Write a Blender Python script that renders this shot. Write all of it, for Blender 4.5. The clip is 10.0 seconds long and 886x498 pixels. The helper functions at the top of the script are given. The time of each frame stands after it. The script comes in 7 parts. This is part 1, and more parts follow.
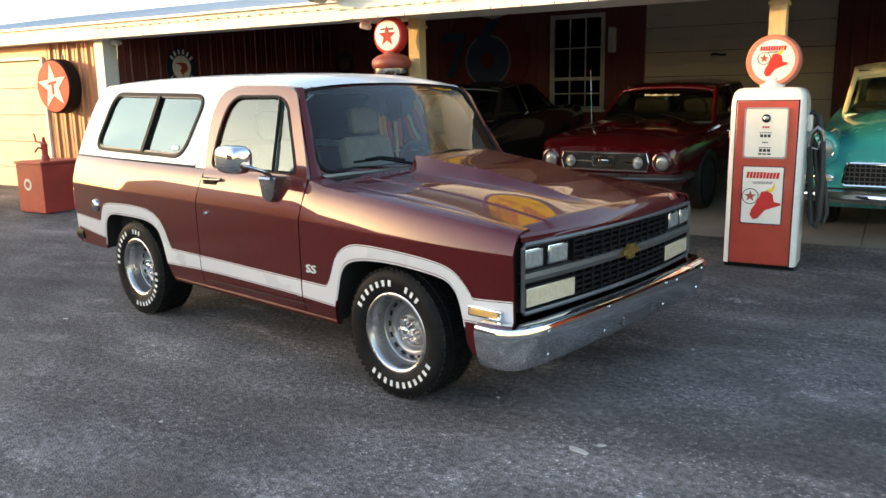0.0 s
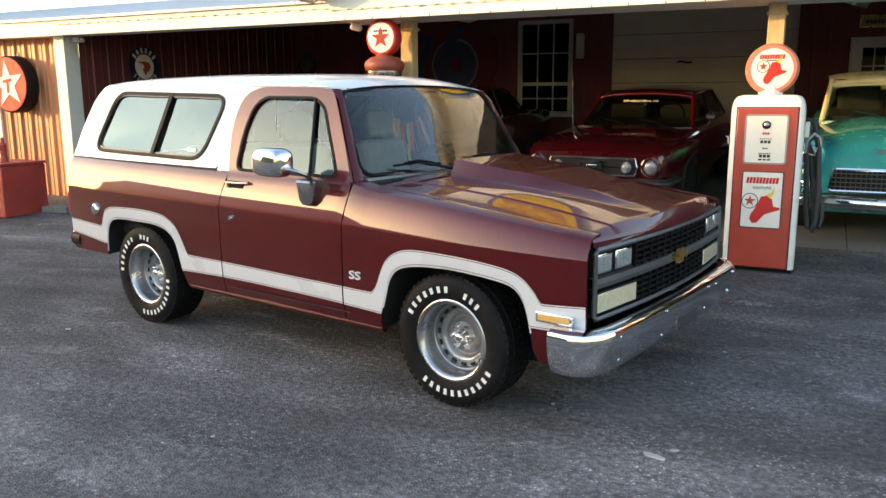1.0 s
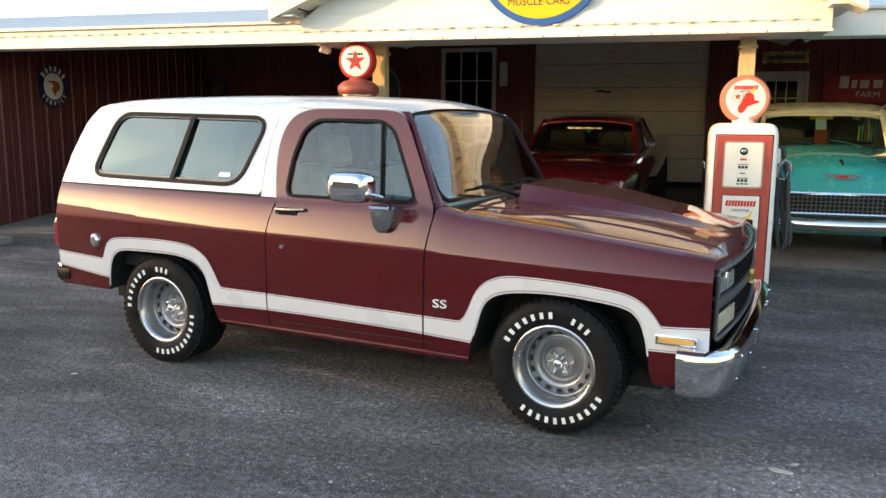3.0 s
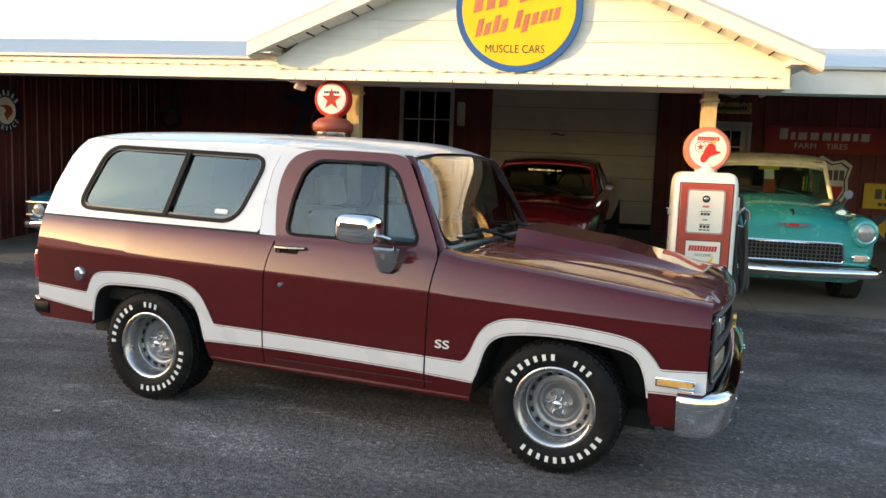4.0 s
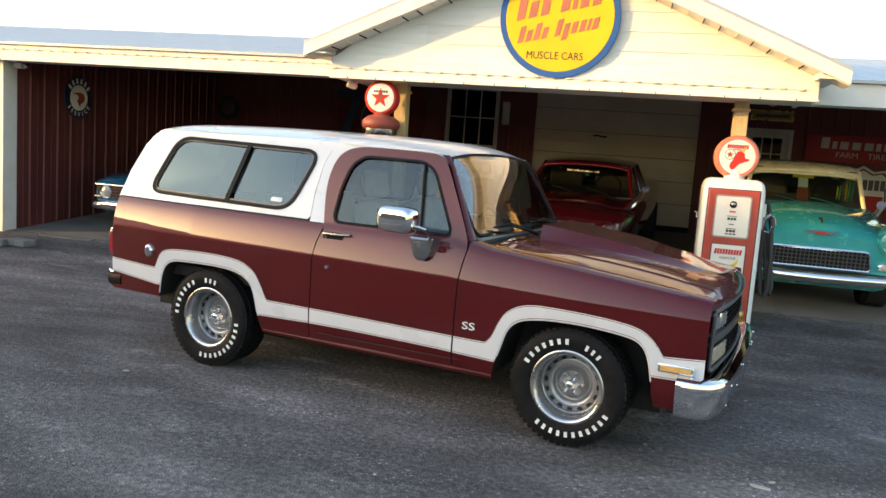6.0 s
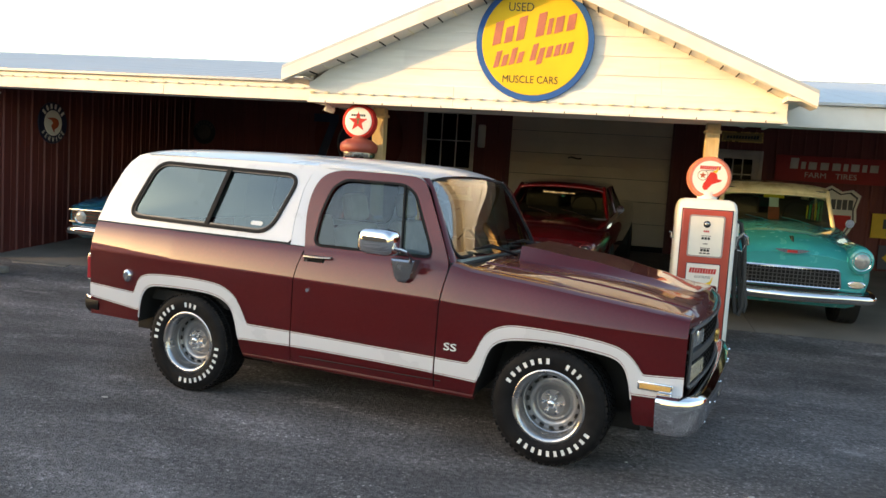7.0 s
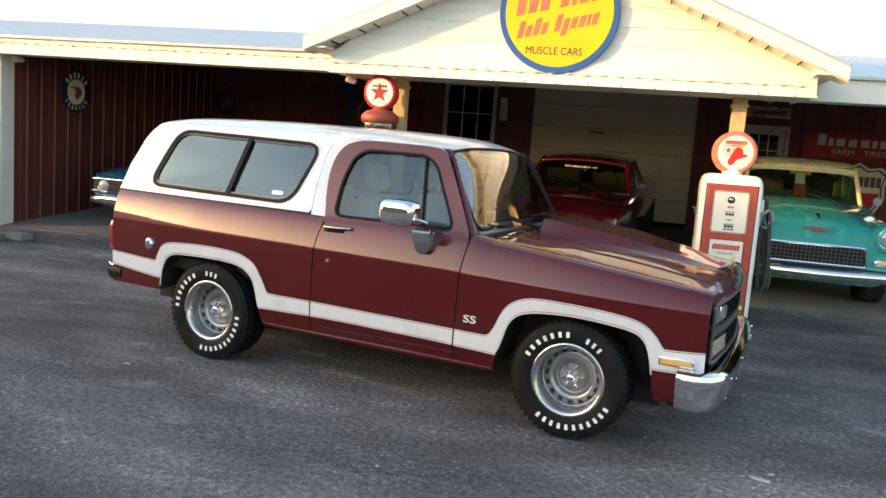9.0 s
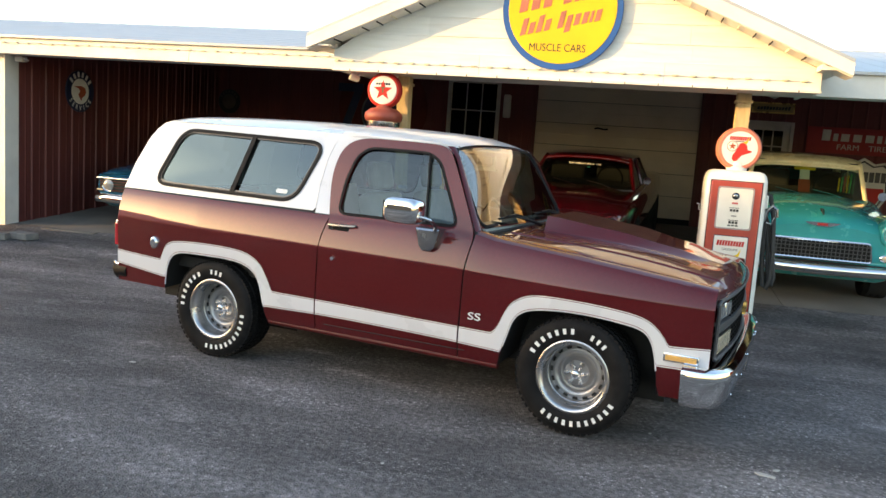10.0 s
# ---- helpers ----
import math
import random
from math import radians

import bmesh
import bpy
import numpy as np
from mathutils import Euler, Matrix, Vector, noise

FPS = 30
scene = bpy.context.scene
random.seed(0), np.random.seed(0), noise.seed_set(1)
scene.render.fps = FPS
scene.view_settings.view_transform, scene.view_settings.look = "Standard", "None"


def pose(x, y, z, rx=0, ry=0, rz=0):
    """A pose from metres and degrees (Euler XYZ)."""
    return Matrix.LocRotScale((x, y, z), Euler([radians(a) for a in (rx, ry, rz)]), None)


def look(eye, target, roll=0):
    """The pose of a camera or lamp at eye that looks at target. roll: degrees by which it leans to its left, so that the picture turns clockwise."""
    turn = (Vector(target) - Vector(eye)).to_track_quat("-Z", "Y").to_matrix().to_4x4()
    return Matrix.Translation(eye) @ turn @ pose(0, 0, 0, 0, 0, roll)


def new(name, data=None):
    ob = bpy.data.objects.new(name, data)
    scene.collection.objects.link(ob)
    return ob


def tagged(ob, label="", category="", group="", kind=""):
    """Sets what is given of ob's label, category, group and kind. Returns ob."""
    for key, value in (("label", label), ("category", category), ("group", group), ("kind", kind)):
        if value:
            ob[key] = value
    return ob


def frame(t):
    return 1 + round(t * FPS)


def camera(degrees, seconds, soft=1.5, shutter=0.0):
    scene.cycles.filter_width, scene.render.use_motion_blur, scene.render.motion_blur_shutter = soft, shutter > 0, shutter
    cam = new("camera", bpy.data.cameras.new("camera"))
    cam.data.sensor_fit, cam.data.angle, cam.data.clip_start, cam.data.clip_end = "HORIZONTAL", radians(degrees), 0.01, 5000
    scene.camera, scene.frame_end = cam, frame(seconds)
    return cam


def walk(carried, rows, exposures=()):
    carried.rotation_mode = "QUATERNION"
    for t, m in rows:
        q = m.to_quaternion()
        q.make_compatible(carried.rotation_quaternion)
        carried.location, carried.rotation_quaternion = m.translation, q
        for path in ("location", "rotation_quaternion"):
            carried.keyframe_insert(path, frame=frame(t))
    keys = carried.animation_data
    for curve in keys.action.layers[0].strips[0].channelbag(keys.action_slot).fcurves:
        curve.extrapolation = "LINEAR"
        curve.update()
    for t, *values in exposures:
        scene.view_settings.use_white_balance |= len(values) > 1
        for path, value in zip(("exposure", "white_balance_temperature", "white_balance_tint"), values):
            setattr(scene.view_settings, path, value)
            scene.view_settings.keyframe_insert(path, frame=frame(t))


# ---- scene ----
cam = camera(58.7, 10.0)
PATH = [
    (0, (4.753, -4.839, 1.616), (3.767, -3.141, 1.231), -0.9),
    (0.5, (4.458, -4.946, 1.609), (3.532, -3.215, 1.229), -0.4),
    (1, (4.152, -5.071, 1.617), (3.313, -3.296, 1.24), -0.2),
    (1.5, (3.824, -5.057, 1.597), (3.08, -3.238, 1.225), -1.0),
    (2, (3.557, -5.144, 1.593), (2.913, -3.29, 1.211), -1.2),
    (2.5, (3.232, -5.327, 1.601), (2.675, -3.438, 1.253), -0.6),
    (3, (2.953, -5.405, 1.599), (2.44, -3.497, 1.287), 0.4),
    (3.2, (2.832, -5.398, 1.604), (2.339, -3.48, 1.321), 0.6),
    (4.5, (2.59, -5.795, 1.67), (2.28, -3.832, 1.451), 2.8),
    (5, (2.746, -5.952, 1.667), (2.407, -3.995, 1.43), 2.9),
    (5.5, (2.818, -6.022, 1.679), (2.377, -4.088, 1.427), 3.9),
    (5.7, (2.807, -6.041, 1.688), (2.336, -4.115, 1.429), 4.2),
    (6.8, (2.766, -6.087, 1.68), (2.339, -4.14, 1.512), 3.6),
    (7, (2.768, -6.106, 1.686), (2.356, -4.158, 1.504), 3.7),
    (7.5, (2.766, -6.095, 1.68), (2.365, -4.147, 1.469), 3.7),
    (8, (2.761, -6.09, 1.669), (2.347, -4.146, 1.451), 4.0),
    (8.5, (2.744, -6.092, 1.675), (2.307, -4.155, 1.439), 4.3),
    (9, (2.756, -6.08, 1.666), (2.302, -4.149, 1.416), 4.3),
    (9.5, (2.759, -6.086, 1.665), (2.3, -4.156, 1.413), 4.1),
    (10, (2.755, -6.085, 1.666), (2.292, -4.157, 1.409), 4.0),
]
EXPOSURES = [(0, 2.3, 6420, 15), (3.2, 2.32, 6420, 15), (4.3, 2.12, 6480, 15), (4.5, 2.12, 6480, 15), (5.0, 2.24, 6480, 15), (5.7, 2.22, 6480, 15), (6.8, 2.06, 6480, 15), (7.5, 2.1, 6480, 15), (8.0, 2.08, 6480, 15), (8.5, 2.22, 6480, 15), (9.0, 2.28, 6480, 15), (10.0, 2.3, 6480, 15)]
walk(cam, [(t, look(eye, target, roll)) for t, eye, target, roll in PATH], EXPOSURES)


# ---- light ----
SUN_TO = Vector((-0.883, -0.469, 0.1466)).normalized()      # towards the low evening sun
world = bpy.data.worlds.new("evening_sky")
scene.world = world
world.use_nodes = True
wn = world.node_tree
sky = wn.nodes.new("ShaderNodeTexSky")
sky.sky_type = "NISHITA"
sky.sun_disc = False
sky.sun_elevation = math.asin(SUN_TO.z)
sky.sun_rotation = math.atan2(SUN_TO.x, SUN_TO.y)
sky.air_density, sky.dust_density, sky.ozone_density = 1.15, 1.3, 1.0
wn.nodes["Background"].inputs["Strength"].default_value = 0.15
wn.links.new(sky.outputs[0], wn.nodes["Background"].inputs["Color"])
sun_data = bpy.data.lights.new("sun", "SUN")
sun_data.energy, sun_data.angle, sun_data.color = 1.35, radians(0.6), (1.0, 0.60, 0.20)
sun = new("sun", sun_data)
sun.matrix_world = look(SUN_TO * 50, (0, 0, 0))


# ---- materials ----
def mat(name, color, rough=0.6, metal=0.0, vary=0.15, scale=6.0, bump=0.0, bscale=60.0, coat=0.0, rand=0.0,
        fine=0.0, spec=0.5, stretch=(1, 1, 1), rvary=0.1, second=None, sscale=1.2, samt=0.5, coat_ior=1.55):
    m = bpy.data.materials.new(name)
    m.use_nodes = True
    nt = m.node_tree
    b = nt.nodes["Principled BSDF"]
    b.inputs["Roughness"].default_value = rough
    b.inputs["Metallic"].default_value = metal
    b.inputs["Coat Weight"].default_value = coat
    b.inputs["Coat Roughness"].default_value = 0.02
    b.inputs["Coat IOR"].default_value = coat_ior
    b.inputs["Specular IOR Level"].default_value = spec
    N = nt.nodes.new
    tc = N("ShaderNodeTexCoord")
    mp = N("ShaderNodeMapping")
    mp.inputs["Scale"].default_value = stretch
    nt.links.new(tc.outputs["Object"], mp.inputs[0])
    no = N("ShaderNodeTexNoise")
    no.inputs["Scale"].default_value, no.inputs["Detail"].default_value = scale, 6
    nt.links.new(mp.outputs[0], no.inputs["Vector"])
    nf = N("ShaderNodeTexNoise")
    nf.inputs["Scale"].default_value, nf.inputs["Detail"].default_value = bscale, 3
    nt.links.new(mp.outputs[0], nf.inputs["Vector"])
    r = N("ShaderNodeMapRange")
    r.inputs["From Min"].default_value, r.inputs["From Max"].default_value = 0.3, 0.7
    r.inputs["To Min"].default_value, r.inputs["To Max"].default_value = 1 - vary, 1 + vary
    nt.links.new(no.outputs["Fac"], r.inputs["Value"])
    value = r.outputs[0]
    if fine:
        r2 = N("ShaderNodeMapRange")
        r2.inputs["From Min"].default_value, r2.inputs["From Max"].default_value = 0.3, 0.7
        r2.inputs["To Min"].default_value, r2.inputs["To Max"].default_value = 1 - fine, 1 + fine
        nt.links.new(nf.outputs["Fac"], r2.inputs["Value"])
        mm = N("ShaderNodeMath"); mm.operation = "MULTIPLY"
        nt.links.new(value, mm.inputs[0]); nt.links.new(r2.outputs[0], mm.inputs[1])
        value = mm.outputs[0]
    if rand:
        oi = N("ShaderNodeObjectInfo")
        r3 = N("ShaderNodeMapRange")
        r3.inputs["To Min"].default_value, r3.inputs["To Max"].default_value = 1 - rand, 1 + rand
        nt.links.new(oi.outputs["Random"], r3.inputs["Value"])
        mm = N("ShaderNodeMath"); mm.operation = "MULTIPLY"
        nt.links.new(value, mm.inputs[0]); nt.links.new(r3.outputs[0], mm.inputs[1])
        value = mm.outputs[0]
    hsv = N("ShaderNodeHueSaturation")
    hsv.inputs["Color"].default_value = (*color, 1)
    if second:
        n2 = N("ShaderNodeTexNoise")
        n2.inputs["Scale"].default_value, n2.inputs["Detail"].default_value = sscale, 8
        nt.links.new(mp.outputs[0], n2.inputs["Vector"])
        rr = N("ShaderNodeMapRange")
        rr.inputs["From Min"].default_value, rr.inputs["From Max"].default_value = 0.5, 0.72
        rr.inputs["To Max"].default_value = samt
        nt.links.new(n2.outputs["Fac"], rr.inputs["Value"])
        mx = N("ShaderNodeMix"); mx.data_type = "RGBA"
        mx.inputs["A"].default_value, mx.inputs["B"].default_value = (*color, 1), (*second, 1)
        nt.links.new(rr.outputs[0], mx.inputs["Factor"])
        nt.links.new(mx.outputs["Result"], hsv.inputs["Color"])
    nt.links.new(value, hsv.inputs["Value"])
    nt.links.new(hsv.outputs[0], b.inputs["Base Color"])
    ro = N("ShaderNodeMapRange")
    ro.inputs["To Min"].default_value, ro.inputs["To Max"].default_value = max(rough - rvary, 0.02), min(rough + rvary, 1)
    nt.links.new(no.outputs["Fac"], ro.inputs["Value"])
    nt.links.new(ro.outputs[0], b.inputs["Roughness"])
    if bump:
        bp = N("ShaderNodeBump")
        bp.inputs["Strength"].default_value, bp.inputs["Distance"].default_value = bump, 0.01
        nt.links.new(nf.outputs["Fac"], bp.inputs["Height"])
        nt.links.new(bp.outputs[0], b.inputs["Normal"])
    return m


def glass_mat(name, tint=(0.8, 0.88, 0.86), rough=0.0, gloss=0.14, sheen=(1, 1, 1), steep=1.0):
    m = bpy.data.materials.new(name)
    m.use_nodes = True
    nt = m.node_tree
    nt.nodes.remove(nt.nodes["Principled BSDF"])
    tr = nt.nodes.new("ShaderNodeBsdfTransparent")
    gl = nt.nodes.new("ShaderNodeBsdfGlossy")
    gl.inputs["Roughness"].default_value = rough
    gl.inputs["Color"].default_value = (*sheen, 1)
    tr.inputs["Color"].default_value = (*tint, 1)
    fr = nt.nodes.new("ShaderNodeFresnel")
    fr.inputs["IOR"].default_value = 1.52
    ad = nt.nodes.new("ShaderNodeMath"); ad.operation = "MULTIPLY_ADD"; ad.use_clamp = True
    ad.inputs[1].default_value = steep
    ad.inputs[2].default_value = gloss
    nt.links.new(fr.outputs[0], ad.inputs[0])
    mx = nt.nodes.new("ShaderNodeMixShader")
    nt.links.new(ad.outputs[0], mx.inputs[0])
    nt.links.new(tr.outputs[0], mx.inputs[1])
    nt.links.new(gl.outputs[0], mx.inputs[2])
    nt.links.new(mx.outputs[0], nt.nodes["Material Output"].inputs[0])
    return m


def asphalt_mat():
    m = bpy.data.materials.new("asphalt")
    m.use_nodes = True
    nt = m.node_tree
    b = nt.nodes["Principled BSDF"]
    N, K = nt.nodes.new, nt.links.new
    tc = N("ShaderNodeTexCoord")

    def noise_of(scale, stretch, detail, lo, hi, a, z, turn=0.0):
        mp = N("ShaderNodeMapping")
        mp.inputs["Scale"].default_value = stretch
        mp.inputs["Rotation"].default_value = (0, 0, turn)
        K(tc.outputs["Object"], mp.inputs[0])
        n = N("ShaderNodeTexNoise")
        n.inputs["Scale"].default_value, n.inputs["Detail"].default_value = scale, detail
        K(mp.outputs[0], n.inputs["Vector"])
        r = N("ShaderNodeMapRange")
        for k, v in zip(("From Min", "From Max", "To Min", "To Max"), (lo, hi, a, z)):
            r.inputs[k].default_value = v
        K(n.outputs["Fac"], r.inputs["Value"])
        return r.outputs[0]

    def times(p, q):
        x = N("ShaderNodeMath")
        x.operation = "MULTIPLY"
        K(p, x.inputs[0])
        K(q, x.inputs[1])
        return x.outputs[0]
    big = noise_of(0.38, (1, 1, 1), 6, 0.35, 0.65, 0.56, 1.44)
    streak = noise_of(0.8, (0.6, 1.5, 1), 8, 0.40, 0.68, 0.72, 1.58, 0.6)
    swirl = noise_of(2.6, (0.6, 1.6, 1), 7, 0.45, 0.70, 0.92, 1.40, -0.25)
    scuff = noise_of(2.4, (0.7, 1.3, 1), 12, 0.60, 0.78, 1.0, 2.3, 0.9)
    vo = N("ShaderNodeTexVoronoi")
    vo.inputs["Scale"].default_value = 95
    K(tc.outputs["Object"], vo.inputs["Vector"])
    sr = N("ShaderNodeSeparateColor")
    K(vo.outputs["Color"], sr.inputs[0])
    grain = N("ShaderNodeMapRange")
    grain.inputs["To Min"].default_value, grain.inputs["To Max"].default_value = 0.64, 1.36
    K(sr.outputs[0], grain.inputs["Value"])
    fleck = noise_of(26, (1, 1, 1), 5, 0.35, 0.65, 0.62, 1.42)
    patch = noise_of(1.6, (0.8, 1.3, 1), 7, 0.38, 0.66, 0.25, 1.25, 0.4)

    def faded(v, base):
        a = N("ShaderNodeMath")
        a.operation = "SUBTRACT"
        K(v, a.inputs[0])
        a.inputs[1].default_value = base
        x = N("ShaderNodeMath")
        x.operation = "MULTIPLY_ADD"
        K(a.outputs[0], x.inputs[0])
        K(patch, x.inputs[1])
        x.inputs[2].default_value = 1.0
        return x.outputs[0]
    speck = N("ShaderNodeMapRange")
    for k, v in zip(("From Min", "From Max", "To Min", "To Max"), (0.90, 0.97, 0.0, 1.5)):
        speck.inputs[k].default_value = v
    K(sr.outputs[1], speck.inputs["Value"])
    value = times(times(times(big, streak), times(swirl, scuff)), times(times(faded(grain.outputs[0], 1.03), fleck), faded(speck.outputs[0], 0.0)))
    hsv = N("ShaderNodeHueSaturation")
    hsv.inputs["Color"].default_value = (0.093, 0.0865, 0.0865, 1)
    K(value, hsv.inputs["Value"])
    K(hsv.outputs[0], b.inputs["Base Color"])
    rr = noise_of(1.1, (1, 1, 1), 6, 0.3, 0.7, 0.62, 0.92)
    K(rr, b.inputs["Roughness"])
    bp = N("ShaderNodeBump")
    bp.inputs["Strength"].default_value, bp.inputs["Distance"].default_value = 1.0, 0.010
    K(vo.outputs["Distance"], bp.inputs["Height"])
    bp2 = N("ShaderNodeBump")
    bp2.inputs["Strength"].default_value, bp2.inputs["Distance"].default_value = 0.35, 0.03
    K(fleck, bp2.inputs["Height"])
    K(bp.outputs[0], bp2.inputs["Normal"])
    K(bp2.outputs[0], b.inputs["Normal"])
    return m


ASPHALT = asphalt_mat()
CONCRETE = mat("concrete", (0.168, 0.152, 0.131), 0.9, vary=0.22, scale=1.4, bump=0.3, bscale=80, fine=0.1, second=(0.16, 0.145, 0.13), sscale=0.9, samt=0.8)
WHITE_TRIM = mat("white_painted_trim", (0.78, 0.76, 0.70), 0.55, vary=0.06, scale=3, bump=0.08, bscale=40, second=(0.6, 0.53, 0.42), sscale=2.5, samt=0.35)
SIDING = mat("white_siding", (0.80, 0.79, 0.74), 0.5, vary=0.05, scale=2.5, bump=0.12, bscale=30, stretch=(1, 1, 9), rand=0.04, second=(0.66, 0.62, 0.52), sscale=2.0, samt=0.35)
# Barn red turned orange: the low sun's glare is put into the colour.
SUNLIT_RED = mat("sunlit_red_siding", (0.50, 0.22, 0.11), 0.45, vary=0.2, scale=2.0, bump=0.06, bscale=25, stretch=(1, 1, 0.25), second=(0.38, 0.13, 0.07), samt=0.6)
POST_TAN = mat("tan_post_paint", (0.62, 0.47, 0.25), 0.6, vary=0.12, scale=4, bump=0.15, bscale=30, stretch=(6, 6, 1), second=(0.5, 0.34, 0.16), sscale=3, samt=0.5)
# The same red again, its tone set for the dim light on the back wall.
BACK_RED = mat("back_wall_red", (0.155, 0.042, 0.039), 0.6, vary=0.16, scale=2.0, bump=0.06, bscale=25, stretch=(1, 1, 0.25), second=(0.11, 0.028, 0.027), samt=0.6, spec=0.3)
# White trim greyed, so the shade inside the bays sits in its colour.
DULL_TRIM = mat("shade_dulled_white_trim", (0.54, 0.51, 0.46), 0.6, vary=0.12, scale=4, second=(0.30, 0.27, 0.22), sscale=3, samt=0.5)
FADED_SIGN = mat("faded_sign_red", (0.50, 0.032, 0.027), 0.6, vary=0.12, scale=4, second=(0.44, 0.07, 0.05), sscale=2.5, samt=0.6, spec=0.25)
# The same red darkened, with the open bay's shade put into the colour.
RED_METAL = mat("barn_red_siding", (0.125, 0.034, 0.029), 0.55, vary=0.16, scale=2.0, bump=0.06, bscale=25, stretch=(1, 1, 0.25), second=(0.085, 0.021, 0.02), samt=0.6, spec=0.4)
ROOF_METAL = mat("galvanised_roof", (0.46, 0.48, 0.50), 0.45, 0.35, vary=0.1, scale=1.0, second=(0.33, 0.31, 0.29), sscale=1.0, samt=0.4)
CEILING = mat("ceiling_boards", (0.24, 0.19, 0.15), 0.8, vary=0.2, scale=3)
DOOR_CREAM = mat("cream_garage_door", (0.62, 0.51, 0.40), 0.55, vary=0.07, scale=2, bump=0.05, bscale=30, second=(0.52, 0.42, 0.31), sscale=1.4, samt=0.4)
DARK = mat("black_void", (0.012, 0.012, 0.012), 0.8)
BLACK_RUBBER = mat("black_rubber", (0.009, 0.009, 0.010), 0.6, vary=0.15, scale=20, spec=0.12)
BLACK_TRIM = mat("satin_black_plastic", (0.008, 0.008, 0.009), 0.5, vary=0.1, spec=0.12)
TYRE = mat("tyre_rubber", (0.011, 0.011, 0.012), 0.55, vary=0.2, scale=15, bump=0.1, bscale=90, second=(0.022, 0.021, 0.02), sscale=8, samt=0.5, spec=0.08)
LETTER = mat("white_letters", (0.78, 0.78, 0.76), 0.6, vary=0.06)
CHROME = mat("chrome", (0.78, 0.79, 0.80), 0.06, 1.0, vary=0.03, rvary=0.03)
STEEL = mat("argent_steel", (0.36, 0.36, 0.37), 0.36, 0.75, vary=0.05, scale=10, rvary=0.06)
DULL_CHROME = mat("dull_chrome", (0.42, 0.42, 0.43), 0.24, 1.0, vary=0.1, scale=8, rvary=0.1)
MAROON = mat("maroon_metallic_paint", (0.079, 0.0043, 0.0060), 0.40, 0.22, vary=0.05, scale=3, coat=1.0, fine=0.05, spec=0.10, rvary=0.04, coat_ior=1.49)
MAROON_DULL = mat("maroon_sill_paint", (0.07, 0.008, 0.009), 0.42, 0.0, vary=0.15, scale=6, spec=0.25)
WHITE_PAINT = mat("white_car_paint", (0.63, 0.64, 0.67), 0.28, vary=0.04, scale=2, coat=0.7, rvary=0.05)
STRIPE_RED = mat("maroon_pinstripe", (0.16, 0.02, 0.025), 0.35)
# The blue sheen colours reflections, standing in for a bluer sky.
GLASS = glass_mat("car_glass", (0.60, 0.70, 0.69), gloss=0.02, sheen=(0.66, 0.86, 1.0))
# Bay cars' glass: their shade is put into a darker tint and weaker reflection.
SHADE_GLASS = glass_mat("shaded_car_glass", (0.28, 0.35, 0.34), gloss=-0.012, sheen=(0.85, 0.95, 1.0), steep=0.7)
GREEN_GLASS = glass_mat("green_tinted_glass", (0.50, 0.62, 0.53), gloss=-0.012, sheen=(0.85, 0.95, 1.0), steep=0.7)
SCREEN_GLASS = glass_mat("windscreen_glass", (0.70, 0.78, 0.76), gloss=-0.10, sheen=(1.0, 0.98, 0.96), steep=2.7)
# Here too the bluer sky is put into the sheen colour.
TINT_GLASS = glass_mat("tinted_glass", (0.22, 0.31, 0.34), gloss=0.045, sheen=(0.52, 0.78, 1.0))
WINDOW_GLASS = glass_mat("window_glass", (0.10, 0.11, 0.11), gloss=0.0, steep=0.06)
LAMP_GLASS = mat("headlamp_glass", (0.33, 0.34, 0.34), 0.22, 0.25, vary=0.2, scale=40, coat=0.8, bump=0.1, bscale=120)
AMBER = mat("amber_lens", (0.62, 0.36, 0.10), 0.2, vary=0.1, scale=20, coat=0.8)
CLEAR_LENS = mat("parking_lens", (0.62, 0.52, 0.36), 0.18, vary=0.12, scale=40, coat=0.8)
RED_LENS = mat("red_tail_lens", (0.30, 0.008, 0.014), 0.15, vary=0.1, coat=1.0)
GOLD = mat("gold_emblem", (0.62, 0.40, 0.12), 0.28, 0.9)
SEAT = mat("beige_cloth", (0.25, 0.235, 0.21), 0.9, vary=0.12, scale=14, bump=0.2, bscale=120)
DASH = mat("grey_dash", (0.24, 0.27, 0.26), 0.7, vary=0.08)
INSIDE = mat("dark_interior_trim", (0.022, 0.02, 0.019), 0.85, vary=0.15)
CAR_RED = mat("candy_red_paint", (0.085, 0.0026, 0.0055), 0.20, 0.35, vary=0.05, coat=1.0)
TEAL = mat("turquoise_paint", (0.04, 0.38, 0.385), 0.25, 0.05, vary=0.05, coat=1.0)
CREAM_PAINT = mat("cream_roof_paint", (0.85, 0.71, 0.40), 0.28, vary=0.04, coat=0.8)
BLUE_PAINT = mat("deep_blue_paint", (0.012, 0.10, 0.20), 0.2, 0.3, vary=0.06, coat=1.0)
BLACK_PAINT = mat("black_car_paint", (0.010, 0.010, 0.011), 0.2, vary=0.1, coat=1.0)
PUMP_RED = mat("pump_red_enamel", (0.40, 0.055, 0.032), 0.38, vary=0.1, scale=5, coat=0.4, second=(0.33, 0.04, 0.025), sscale=3, samt=0.5)
PUMP_WHITE = mat("pump_white_enamel", (0.80, 0.79, 0.74), 0.3, vary=0.04, coat=0.4, second=(0.62, 0.56, 0.45), sscale=4, samt=0.3)
GLOBE_WHITE = mat("globe_face", (0.80, 0.78, 0.72), 0.3, vary=0.03, coat=0.5)
SIGN_WHITE = mat("sign_white", (0.75, 0.73, 0.66), 0.65, vary=0.05, spec=0.25)
